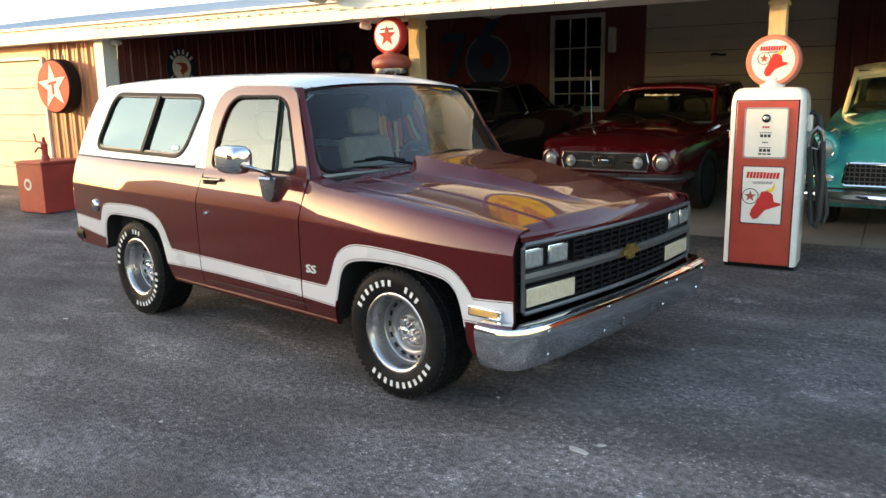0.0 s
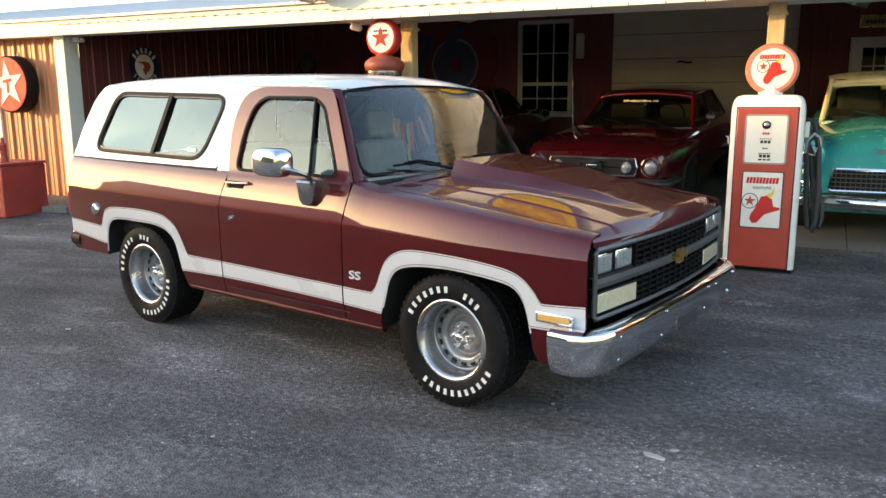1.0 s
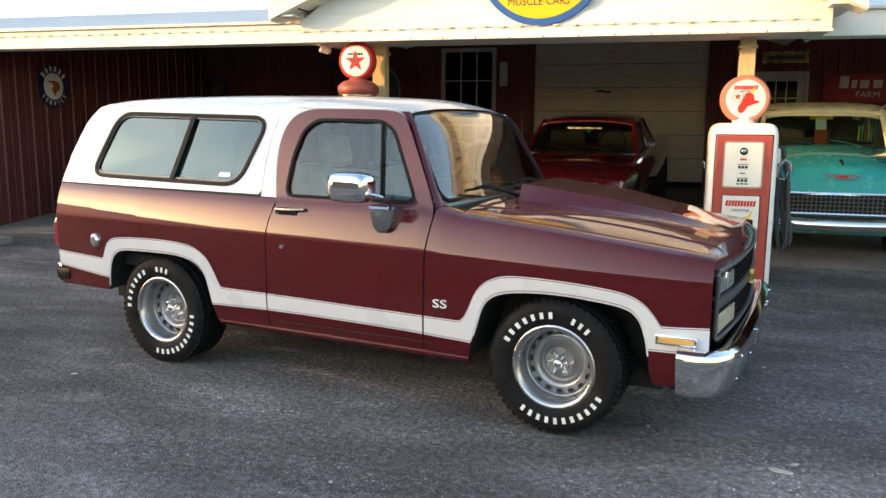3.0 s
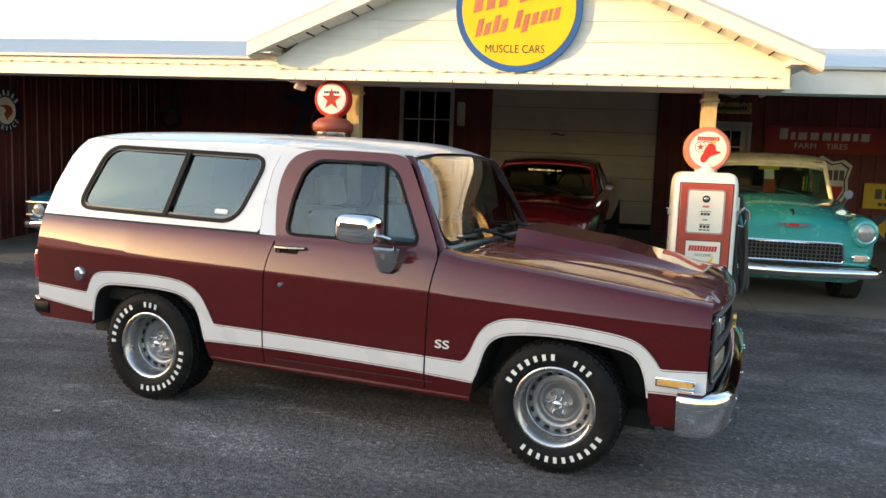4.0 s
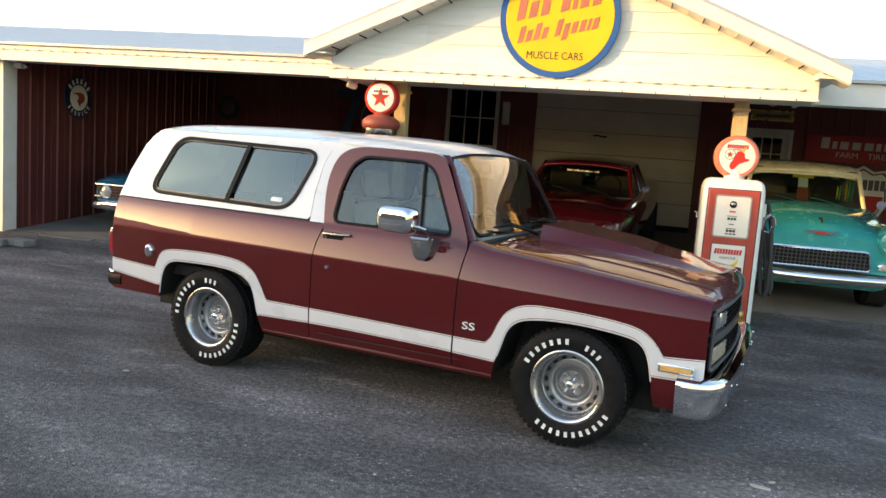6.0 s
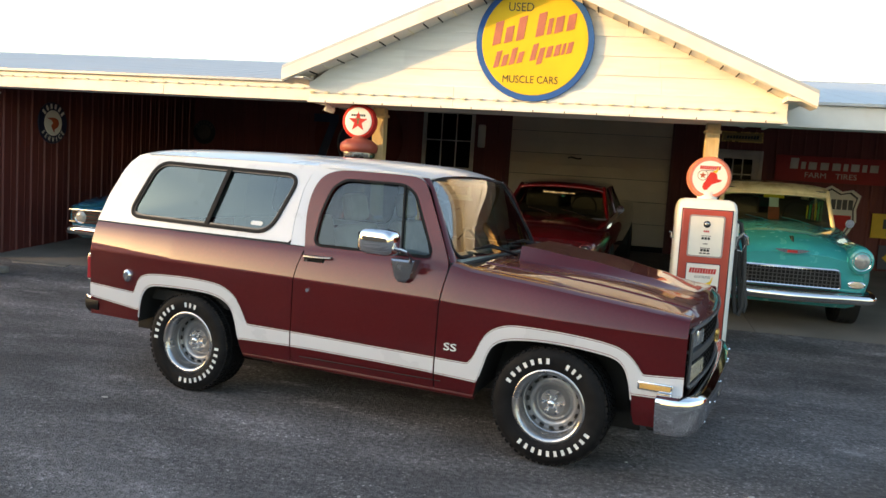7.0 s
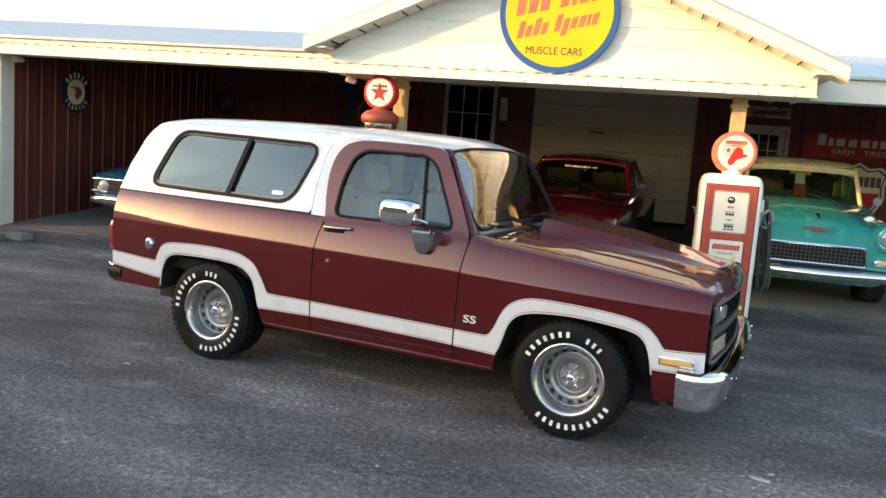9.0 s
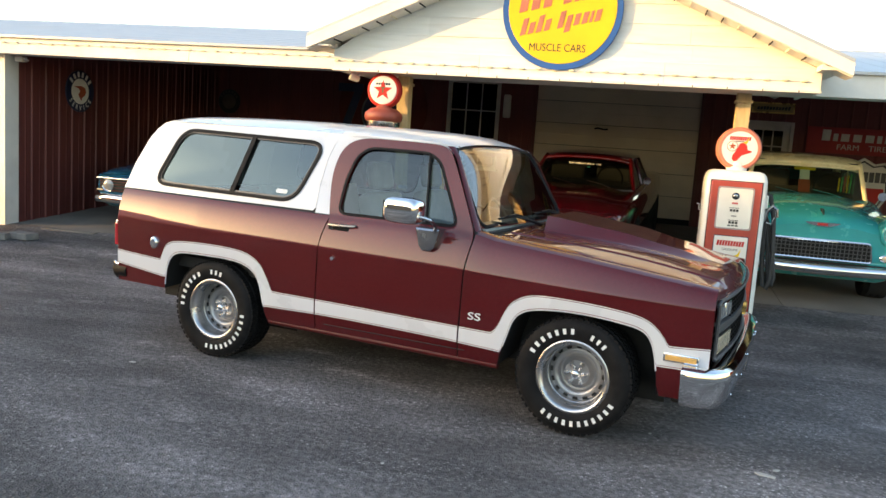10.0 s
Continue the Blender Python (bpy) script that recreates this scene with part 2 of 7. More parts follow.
SIGN_RED = mat("sign_red", (0.52, 0.035, 0.028), 0.65, vary=0.08, spec=0.25)
SIGN_BLACK = mat("sign_black", (0.015, 0.015, 0.016), 0.4)
SIGN_YELLOW = mat("sign_yellow", (0.78, 0.52, 0.018), 0.65, vary=0.06, scale=3, spec=0.25)
SIGN_BLUE = mat("sign_blue", (0.03, 0.11, 0.36), 0.65, vary=0.08, scale=3, spec=0.25)
SIGN_NAVY = mat("sign_navy", (0.012, 0.018, 0.05), 0.4)
SIGN_ORANGE = mat("sign_orange", (0.36, 0.07, 0.025), 0.5, vary=0.08)
SCRIPT_RED = mat("sign_script_red", (0.46, 0.15, 0.09), 0.5, vary=0.12)
BULB = mat("bulb_plastic", (0.72, 0.68, 0.52), 0.3, vary=0.1)
HOSE = mat("hose_rubber", (0.018, 0.018, 0.019), 0.5)
GRASS = mat("grass_blades", (0.07, 0.09, 0.03), 0.8, vary=0.3, scale=20)


# ---- mesh helpers ----
def part(name, bm, material, parent=None, label="", smooth=20):
    me = bpy.data.meshes.new(name)
    bmesh.ops.recalc_face_normals(bm, faces=bm.faces)
    bm.to_mesh(me)
    bm.free()
    me.materials.append(material)
    if smooth:
        me.polygons.foreach_set("use_smooth", [True] * len(me.polygons))
        me.set_sharp_from_angle(angle=radians(smooth))
    ob = new(name, me)
    ob.parent = parent
    if label:
        ob["label"] = label
    return ob


def split_edges(ob, angle=28):
    md = ob.modifiers.new("crisp_edges", "EDGE_SPLIT")
    md.split_angle, md.use_edge_sharp = radians(angle), False
    return ob


def share(name, me, parent, m):
    ob = new(name, me)
    ob.parent = parent
    ob.matrix_basis = m
    return ob


def thing(name, label, category, m=None, group="", kind=""):
    ob = tagged(new(name), label, category, group, kind)
    ob.empty_display_size = 0.1
    if m is not None:
        ob.matrix_basis = m
    return ob


def box(bm, x0, x1, y0, y1, z0, z1, bev=0.0, seg=2):
    vs = [bm.verts.new(c) for c in ((x0, y0, z0), (x1, y0, z0), (x1, y1, z0), (x0, y1, z0),
                                    (x0, y0, z1), (x1, y0, z1), (x1, y1, z1), (x0, y1, z1))]
    fs = [bm.faces.new([vs[i] for i in q]) for q in ((3, 2, 1, 0), (4, 5, 6, 7), (0, 1, 5, 4), (1, 2, 6, 5), (2, 3, 7, 6), (3, 0, 4, 7))]
    if bev:
        es = {e for f in fs for e in f.edges}
        bmesh.ops.bevel(bm, geom=list(es), offset=bev, segments=seg, affect="EDGES", profile=0.5)
    return bm


def B(*a, **k):
    return box(bmesh.new(), *a, **k)


def loft(bm, loops, closed=True, cap0=True, cap1=True):
    rows = [[bm.verts.new(p) for p in lp] for lp in loops]
    n = len(rows[0])
    for a, b in zip(rows, rows[1:]):
        for i in range(n if closed else n - 1):
            j = (i + 1) % n
            bm.faces.new((a[i], a[j], b[j], b[i]))
    if closed and cap0:
        bm.faces.new(rows[0])
    if closed and cap1:
        bm.faces.new(rows[-1][::-1])
    return bm


def frame_of(d):
    d = Vector(d).normalized()
    u = d.cross(Vector((0, 0, 1)) if abs(d.z) < 0.9 else Vector((1, 0, 0))).normalized()
    return u, d.cross(u)


def tube(bm, pts, r, seg=10, caps=True):
    pts = [Vector(p) for p in pts]
    rs = r if isinstance(r, (list, tuple)) else [r] * len(pts)
    loops = []
    u0 = None
    for i, p in enumerate(pts):
        d = pts[min(i + 1, len(pts) - 1)] - pts[max(i - 1, 0)]
        u, v = frame_of(d)
        if u0 is not None and u.dot(u0) < 0:
            u, v = -u, -v
        u0 = u
        loops.append([p + rs[i] * (math.cos(a) * u + math.sin(a) * v) for a in (2 * math.pi * k / seg for k in range(seg))])
    return loft(bm, loops, True, caps, caps)


def T(pts, r, seg=10, caps=True):
    return tube(bmesh.new(), pts, r, seg, caps)


def lathe(bm, prof, axis="z", seg=32, at=(0, 0, 0), closed_prof=False):
    """prof: (radius, height along axis) rows."""
    loops = []
    for k in range(seg):
        a = 2 * math.pi * k / seg
        c, s = math.cos(a), math.sin(a)
        row = []
        for r, h in prof:
            p = {"z": (r * c, r * s, h), "y": (r * c, h, r * s), "x": (h, r * c, r * s)}[axis]
            row.append(Vector(p) + Vector(at))
        loops.append(row)
    rows = [[bm.verts.new(p) for p in lp] for lp in loops]
    m = len(prof)
    for k in range(seg):
        a, b = rows[k], rows[(k + 1) % seg]
        for i in range(m if closed_prof else m - 1):
            j = (i + 1) % m
            bm.faces.new((a[i], b[i], b[j], a[j]))
    bmesh.ops.remove_doubles(bm, verts=bm.verts, dist=1e-5)
    return bm


def L(prof, axis="z", seg=32, at=(0, 0, 0), closed_prof=False):
    return lathe(bmesh.new(), prof, axis, seg, at, closed_prof)


def poly(bm, pts, depth, way=(0, 1, 0)):
    """A flat outline given thickness along way."""
    way = Vector(way) * depth
    a = [bm.verts.new(p) for p in pts]
    b = [bm.verts.new(Vector(p) + way) for p in pts]
    n = len(pts)
    bm.faces.new(a)
    bm.faces.new(b[::-1])
    for i in range(n):
        bm.faces.new((a[i], a[(i + 1) % n], b[(i + 1) % n], b[i]))
    bmesh.ops.recalc_face_normals(bm, faces=bm.faces)
    return bm


def P(pts, depth, way=(0, 1, 0)):
    return poly(bmesh.new(), pts, depth, way)


def rrect(x0, x1, z0, z1, r, n=6):
    """A rounded rectangle in two coordinates, counter-clockwise."""
    out = []
    for cx, cz, a0 in ((x1 - r, z1 - r, 0), (x0 + r, z1 - r, 90), (x0 + r, z0 + r, 180), (x1 - r, z0 + r, 270)):
        for k in range(n + 1):
            a = radians(a0 + 90 * k / n)
            out.append((cx + r * math.cos(a), cz + r * math.sin(a)))
    return out


def words(name, text, size, m, material, parent=None, depth=0.002, font_squeeze=1.0, label="", shear=0.0):
    cu = bpy.data.curves.new(name, "FONT")
    cu.body, cu.size, cu.extrude, cu.align_x, cu.align_y, cu.shear = text, size, depth, "CENTER", "CENTER", shear
    cu.resolution_u = 3
    tmp = bpy.data.objects.new(name, cu)
    scene.collection.objects.link(tmp)
    me = bpy.data.meshes.new_from_object(tmp.evaluated_get(bpy.context.evaluated_depsgraph_get()))
    bpy.data.objects.remove(tmp)
    me.materials.clear()
    me.materials.append(material)
    ob = new(name, me)
    ob.parent = parent
    ob.matrix_basis = m @ Matrix.Diagonal((font_squeeze, 1, 1, 1))
    if label:
        ob["label"] = label
    return ob


FACE_FRONT = pose(0, 0, 0, 90, 0, 0)      # lettering upright, read from -y


def lerp(a, b, t):
    return a + (b - a) * t


def table(rows, x):
    """Piecewise linear value at x."""
    if x <= rows[0][0]:
        return rows[0][1]
    for (xa, ya), (xb, yb) in zip(rows, rows[1:]):
        if x <= xb:
            return lerp(ya, yb, (x - xa) / (xb - xa))
    return rows[-1][1]


def smooth_table(rows, x):
    if x <= rows[0][0]:
        return rows[0][1]
    for (xa, ya), (xb, yb) in zip(rows, rows[1:]):
        if x <= xb:
            t = (x - xa) / (xb - xa)
            return lerp(ya, yb, t * t * (3 - 2 * t))
    return rows[-1][1]


# ---- the ground and the building ----
def floor_z(y):
    return 0.0 if y < 1.4 else 0.10 * (y - 1.4) / 2.1 if y < 3.5 else 0.13 + 0.068 * (y - 3.5)


def make_ground():
    bm = bmesh.new()
    ys = [-900, -200, -60, -20, -8, -4, -2, 0, 1.4, 2.2, 2.9, 3.5, 4.2, 30, 300, 1500]
    xs = [-1500, -300, -60, -20, -8, 0, 8, 20, 60, 300, 1500]
    g = [[bm.verts.new((x, y, 0.10 if y > 3.5 else floor_z(y))) for x in xs] for y in ys]
    for a, b in zip(g, g[1:]):
        for i in range(len(xs) - 1):
            bm.faces.new((a[i], a[i + 1], b[i + 1], b[i]))
    ob = part("ground", bm, ASPHALT)
    tagged(ob, "weathered dark grey asphalt yard with pale scuffs and sealing marks", "ground", kind="structure")


make_ground()

# concrete slab of the open bays, one pour between each pair of joints
slab = thing("floor", "pale stained concrete slab under the open bays, with sawn joints", "floor", kind="structure")
edges = [-6.3, -3.4, -0.6, 2.2, 4.5, 7.5, 10.5, 13.5]
for xa, xb in zip(edges, edges[1:]):
    bm = bmesh.new()
    loops = []
    for x in (xa + 0.004, xb - 0.004):
        loops.append([(x, 3.5, 0.0), (x, 3.5, 0.118), (x, 3.512, 0.13), (x, 6.3, floor_z(6.3)), (x, 9.3, floor_z(9.3)), (x, 9.3, 0)])
    loft(bm, loops)
    part("slab_panel", bm, CONCRETE, slab, smooth=0)
bm = bmesh.new()
for x in edges[1:-1]:
    box(bm, x - 0.004, x + 0.004, 3.52, 9.2, 0.02, 0.12)
part("joint", bm, DARK, slab)


def ribbed(name, along, a0, a1, fixed, z0, z1, out, material, label, pitch=0.29, rib=0.028, top=None):
    """A ribbed sheet-metal wall along x or y at a fixed coordinate; ribs stand out along sign out. top: height as function."""
    bm = bmesh.new()
    prof = []
    a = a0
    while a < a1 - 1e-6:
        for da, d in ((0.0, 0), (pitch * 0.38, 0), (pitch * 0.45, rib * 0.28), (pitch * 0.52, 0), (pitch * 0.80, 0), (pitch * 0.86, rib), (pitch * 0.94, rib)):
            if a + da <= a1:
                prof.append((a + da, d))
        a += pitch
    prof.append((a1, 0))
    lo, hi = [], []
    for a, d in prof:
        zt = top(a) if top else z1
        f = fixed + out * d
        lo.append((a, f, z0) if along == "x" else (f, a, z0))
        hi.append((a, f, zt) if along == "x" else (f, a, zt))
    back = 0.1
    fb = fixed - out * back
    lob = [((a, fb, z0) if along == "x" else (fb, a, z0)) for a, d in prof]
    hib = [((a, fb, top(a) if top else z1) if along == "x" else (fb, a, top(a) if top else z1)) for a, d in prof]
    loft(bm, [lob, lo, hi, hib], closed=False)
    n = len(prof)
    ob = part(name, bm, material, smooth=0)
    tagged(ob, label, "wall", kind="structure")
    return ob


def wall_block(name, b, material, label):
    ob = part(name, B(*b), material, smooth=0)
    return tagged(ob, label, "wall", kind="structure")


ROOF_SLOPE = 0.178


def under(y):
    return 2.66 + ROOF_SLOPE * (y - 3.2)


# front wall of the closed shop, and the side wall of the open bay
ribbed("wall_front", "x", -7.70, -6.2, 3.5, 0.0, 2.56, -1, SUNLIT_RED, "barn-red ribbed metal front wall of the closed shop, sun glare put into its colour", pitch=0.235, rib=0.03)
wall_block("wall_over_door", (-14, -7.70, 3.5, 3.6, 2.29, 2.56), SUNLIT_RED, "barn-red metal wall above the shop door")
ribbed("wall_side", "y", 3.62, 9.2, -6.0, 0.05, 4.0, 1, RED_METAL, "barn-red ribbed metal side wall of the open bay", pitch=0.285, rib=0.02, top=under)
# back wall with window and door openings
BACK = 9.2


def back_panel(name, x0, x1, z0, z1):
    if z1 - z0 < 0.01:
        return
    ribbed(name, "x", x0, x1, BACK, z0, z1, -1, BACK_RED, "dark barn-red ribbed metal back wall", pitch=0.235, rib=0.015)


TOP = under(BACK) + 0.02
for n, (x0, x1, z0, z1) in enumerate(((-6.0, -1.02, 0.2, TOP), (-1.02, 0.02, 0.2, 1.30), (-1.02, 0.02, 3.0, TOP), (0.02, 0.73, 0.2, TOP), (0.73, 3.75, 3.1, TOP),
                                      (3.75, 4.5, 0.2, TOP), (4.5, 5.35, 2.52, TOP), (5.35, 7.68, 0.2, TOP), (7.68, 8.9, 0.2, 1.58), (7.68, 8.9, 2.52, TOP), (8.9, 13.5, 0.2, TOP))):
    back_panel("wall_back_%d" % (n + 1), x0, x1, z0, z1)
wall_block("wall_rear_closing", (-14, 13.6, 10.6, 10.7, 0, 3.15), INSIDE, "plain dark rear wall of the rooms behind")
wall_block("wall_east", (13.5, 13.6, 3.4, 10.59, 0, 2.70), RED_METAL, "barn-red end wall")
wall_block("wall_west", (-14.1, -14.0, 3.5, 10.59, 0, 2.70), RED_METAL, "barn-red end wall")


# white corner post and eave
def square_post(x0, x1, y0, y1, z0, z1, label, paint=WHITE_TRIM):
    t = thing("post", label, "post", kind="structure")
    part("shaft", B(x0, x1, y0, y1, z0, z1, bev=0.008), paint, t)
    return t


square_post(-6.21, -6.0, 3.36, 3.62, 0.0, 2.56, "white painted corner post of the open bay")
pm = square_post(-0.02, 0.12, 2.70, 2.84, 0.02, 2.45, "tan square porch post beside the old visible pump", POST_TAN)
pr = square_post(3.67, 3.81, 2.72, 2.86, 0.03, 2.45, "tan square porch post behind the petrol pump", POST_TAN)
part("bracket", B(3.655, 3.825, 2.705, 2.875, 2.33, 2.36, bev=0.004), POST_TAN, pr)
part("bracket", B(-0.035, 0.135, 2.685, 2.855, 2.33, 2.36, bev=0.004), POST_TAN, pm)


def eave(name, x0, x1, z0, z1, y, label):
    t = thing(name, label, "trim", kind="structure")
    x = x0
    while x < x1 - 0.01:
        xe = min(x + 3.66, x1)
        part("fascia_board", B(x + 0.002, xe - 0.002, y, y + 0.03, z0, z1, bev=0.004), WHITE_TRIM, t)
        x = xe
    part("drip_edge", B(x0, x1, y - 0.035, y + 0.03, z1 + 0.002, z1 + 0.025, bev=0.004), WHITE_TRIM, t)
    part("soffit", B(x0, x1, y + 0.032, y + 0.40, z0 + 0.01, z0 + 0.03), WHITE_TRIM, t)
    return t


eave("trim_eave_west", -14, -0.62, 2.52, 2.735, 3.2, "cream-white eave fascia of the open bay roof")
eave("trim_eave_east", 4.34, 13.5, 2.475, 2.715, 3.2, "grey-white eave fascia of the shaded bay")

# metal roofs: ribbed sheets
def roof(name, x0, x1, y0, y1, z0, slope, label):
    bm = bmesh.new()
    prof = []
    a = x0
    while a < x1 - 1e-6:
        for da, d in ((0, 0), (0.12, 0), (0.135, 0.005), (0.155, 0.005), (0.17, 0)):
            if a + da < x1:
                prof.append((a + da, d))
        a += 0.3
    prof.append((x1, 0))
    loops = []
    for y, z in ((y0, z0), (y1, z0 + slope * (y1 - y0))):
        loops.append([(a, y, z + d) for a, d in prof])
    loft(bm, [[(a, y0, z0 - 0.03) for a, d in prof]] + loops + [[(a, y1, z0 + slope * (y1 - y0) - 0.03) for a, d in prof]], closed=False)
    tagged(part(name, bm, ROOF_METAL, smooth=0), label, "roof", kind="structure")


roof("roof_west", -14.2, 1.9, 3.15, 8.4, 2.765, ROOF_SLOPE, "low-pitched ribbed metal roof, blue-grey in the evening sky light")
roof("roof_east", 1.9, 13.7, 3.15, 8.4, 2.75, ROOF_SLOPE, "low-pitched ribbed metal roof, blue-grey in the evening sky light")
tagged(part("roof_back", P([(-14.2, 8.4, 3.67), (13.7, 8.4, 3.67), (13.7, 10.9, 3.2), (-14.2, 10.9, 3.2)], 0.03, (0, 0, 1)), ROOF_METAL, smooth=0), "rear slope of the ribbed metal roof", "roof", kind="structure")
bm = bmesh.new()
x = -6.0
while x < 13.4:
    loft(bm, [[(x + 0.004, 3.3, under(3.3)), (x + 0.396, 3.3, under(3.3)), (x + 0.396, 3.3, under(3.3) + 0.02), (x + 0.004, 3.3, under(3.3) + 0.02)],
              [(x + 0.004, 9.2, under(9.2)), (x + 0.396, 9.2, under(9.2)), (x + 0.396, 9.2, under(9.2) + 0.02), (x + 0.004, 9.2, under(9.2) + 0.02)]])
    x += 0.4
tagged(part("ceiling", bm, CEILING, smooth=0), "dark boarded underside of the bay roof", "ceiling", kind="structure")

# the porch gable
GX0, GX1, GY = -0.65, 4.37, 2.31
AX, AZ, SL = 1.80, 3.79, 0.43
GS = GY + 0.008                            # face of the siding, behind the beam
gable = thing("wall_gable", "white lap-sided porch gable, half sunlit", "gable", kind="structure")
z = 2.64
row = 0
while z < AZ - 0.05:
    z1 = min(z + 0.197, AZ - 0.03)

    def span(zz):
        h = (AZ - 0.02 - zz) / SL
        return max(AX - h, GX0), min(AX + h, GX1)
    (la, ra), (lb, rb) = span(z), span(z1)
    cuts = [la] + sorted({0: (3.15,), 1: (0.42, 3.12), 2: (1.9,), 3: (2.75,), 4: (1.5,)}.get(row, ())) + [ra]
    for xa, xb in zip(cuts, cuts[1:]):
        ta = lb if xa == la else xa
        tb = rb if xb == ra else xb
        bm = bmesh.new()
        loft(bm, [[(xa + 0.001, GS - 0.012, z), (ta + 0.001, GS - 0.002, z1 + 0.004), (ta + 0.001, GS + 0.02, z1 + 0.004), (xa + 0.001, GS + 0.02, z)],
                  [(xb - 0.001, GS - 0.012, z), (tb - 0.001, GS - 0.002, z1 + 0.004), (tb - 0.001, GS + 0.02, z1 + 0.004), (xb - 0.001, GS + 0.02, z)]])
        part("siding_board", bm, SIDING, gable, smooth=0)
    z += 0.197
    row += 1
part("backing", P([(GX0, GS + 0.021, 2.6), (GX1, GS + 0.021, 2.6), (AX, GS + 0.021, AZ - 0.03)], 0.05), SIDING, gable, smooth=0)

beam = thing("trim_porch_beam", "cream-white wrapped porch beam, sunlit", "beam", kind="structure")
for xa, xb in ((GX0, 1.0), (1.0, 2.9), (2.9, GX1)):
    part("fascia_board", B(xa + 0.001, xb - 0.001, GY - 0.03, GY + 0.005, 2.425, 2.66, bev=0.004), SIDING, beam)
part("soffit_panel", B(GX0, GX1, GY + 0.006, 2.95, 2.43, 2.45), WHITE_TRIM, beam)
part("inner_face", B(GX0, GX1, 2.92, 2.95, 2.451, 2.72), WHITE_TRIM, beam)
for xs in (GX0, GX1 - 0.03):
    part("side_fascia", B(xs, xs + 0.03, GY + 0.006, 3.5, 2.452, 2.72), WHITE_TRIM, beam)
for k in range(15):
    part("soffit_slot", B(GX0 + 0.2 + 0.33 * k, GX0 + 0.208 + 0.33 * k, GY - 0.0475, GY - 0.044, 2.4215, 2.4455), BLACK_RUBBER, beam, smooth=0)
part("ledge", B(GX0 - 0.01, GX1 + 0.01, GY - 0.045, GY - 0.031, 2.422, 2.445, bev=0.003), WHITE_TRIM, beam)

# porch roof slopes, rake boards and soffits
groof = thing("roof_porch", "white-edged porch roof with metal sheets", "roof", kind="structure")
for side in (-1, 1):
    ex = -0.86 if side < 0 else 4.58

    def rz(xx):
        return AZ + 0.03 - SL * abs(xx - AX)
    part("roof_sheet", P([(AX, 2.0, rz(AX) + 0.10), (ex, 2.0, rz(ex) + 0.10), (ex, 6.5, rz(ex) + 0.10), (AX, 8.8, rz(AX) + 0.10)], -0.03, (0, 0, 1)), ROOF_METAL, groof, smooth=0)
    bm = bmesh.new()
    loft(bm, [[(AX, 2.03, rz(AX) + 0.068), (AX, 2.0, rz(AX) + 0.068), (AX, 2.0, rz(AX) - 0.07), (AX, 2.03, rz(AX) - 0.07)],
              [(ex, 2.03, rz(ex) + 0.068), (ex, 2.0, rz(ex) + 0.068), (ex, 2.0, rz(ex) - 0.055), (ex, 2.03, rz(ex) - 0.055)]])
    part("rake_board", bm, WHITE_TRIM, groof, smooth=0)
    bm = bmesh.new()
    loft(bm, [[(AX, 2.031, rz(AX) - 0.05), (AX, 2.30, rz(AX) - 0.05), (AX, 2.30, rz(AX) - 0.065), (AX, 2.031, rz(AX) - 0.065)],
              [(ex, 2.031, rz(ex) - 0.05), (ex, 2.30, rz(ex) - 0.05), (ex, 2.30, rz(ex) - 0.065), (ex, 2.031, rz(ex) - 0.065)]])
    part("rake_soffit", bm, WHITE_TRIM, groof, smooth=0)
    xo = ex - side * 0.24
    part("return_soffit", B(min(xo, ex), max(xo, ex), 2.031, 3.2, 2.655, 2.668), WHITE_TRIM, groof, smooth=0)
    part("eave_board", B(ex - 0.015, ex + 0.015, 2.03, 3.3, 2.67, rz(ex) + 0.06), WHITE_TRIM, groof, smooth=0)
    part("return_box", B(min(ex + 0.016, (GX0 if side < 0 else GX1) - 0.06), max(ex - 0.016, (GX0 if side < 0 else GX1) + 0.06), 2.032, 2.296, 2.669, rz(ex) - 0.004), WHITE_TRIM, groof)
    # vent slots of the soffit
    for k in range(14):
        xx = AX + side * (0.35 + 0.155 * k)
        part("soffit_clip", B(xx - 0.004, xx + 0.004, 2.06, 2.29, rz(xx) - 0.079, rz(xx) - 0.066), BLACK_RUBBER if k % 3 else BULB, groof)


# ---- the maroon two-door utility truck ----
GRILLE_GREY = mat("satin_grey_trim", (0.115, 0.115, 0.12), 0.36, 0.5, vary=0.08)
# Chrome whose dark reflections are put into a darker base colour.
DARK_CHROME = mat("darkened_chrome", (0.20, 0.20, 0.20), 0.30, 0.9, vary=0.12, scale=12, rvary=0.08)
RAIL_GREY = mat("dark_anodised_rail", (0.10, 0.10, 0.10), 0.4, 0.6)
truck = thing("utility_truck", "maroon two-door utility truck with white topper and lower band", "truck", pose(0.0283, 0.0352, 0, 0, 0, -11.2))
CREASE = [(-1.02, 0.952), (0.884, 0.932), (1.958, 0.913), (2.68, 0.892), (3.46, 0.874)]
BELT = [(-1.02, 1.172), (0.9, 1.152), (1.93, 1.150), (2.02, 1.135), (2.13, 1.112), (2.6, 1.068), (2.95, 1.030), (3.25, 0.995), (3.46, 0.967)]
LOW = [(0.0, 0.955), (0.08, 0.975), (0.2, 1.000), (0.45, 1.010), (0.9, 1.022), (1.0, 1.024)]
HIGH = [(0.0, 1.024), (0.04, 1.0228), (0.15, 1.0177), (0.3, 1.0105), (0.5, 0.9995), (0.7, 0.986), (0.85, 0.9735), (0.93, 0.965), (1.0, 0.955)]
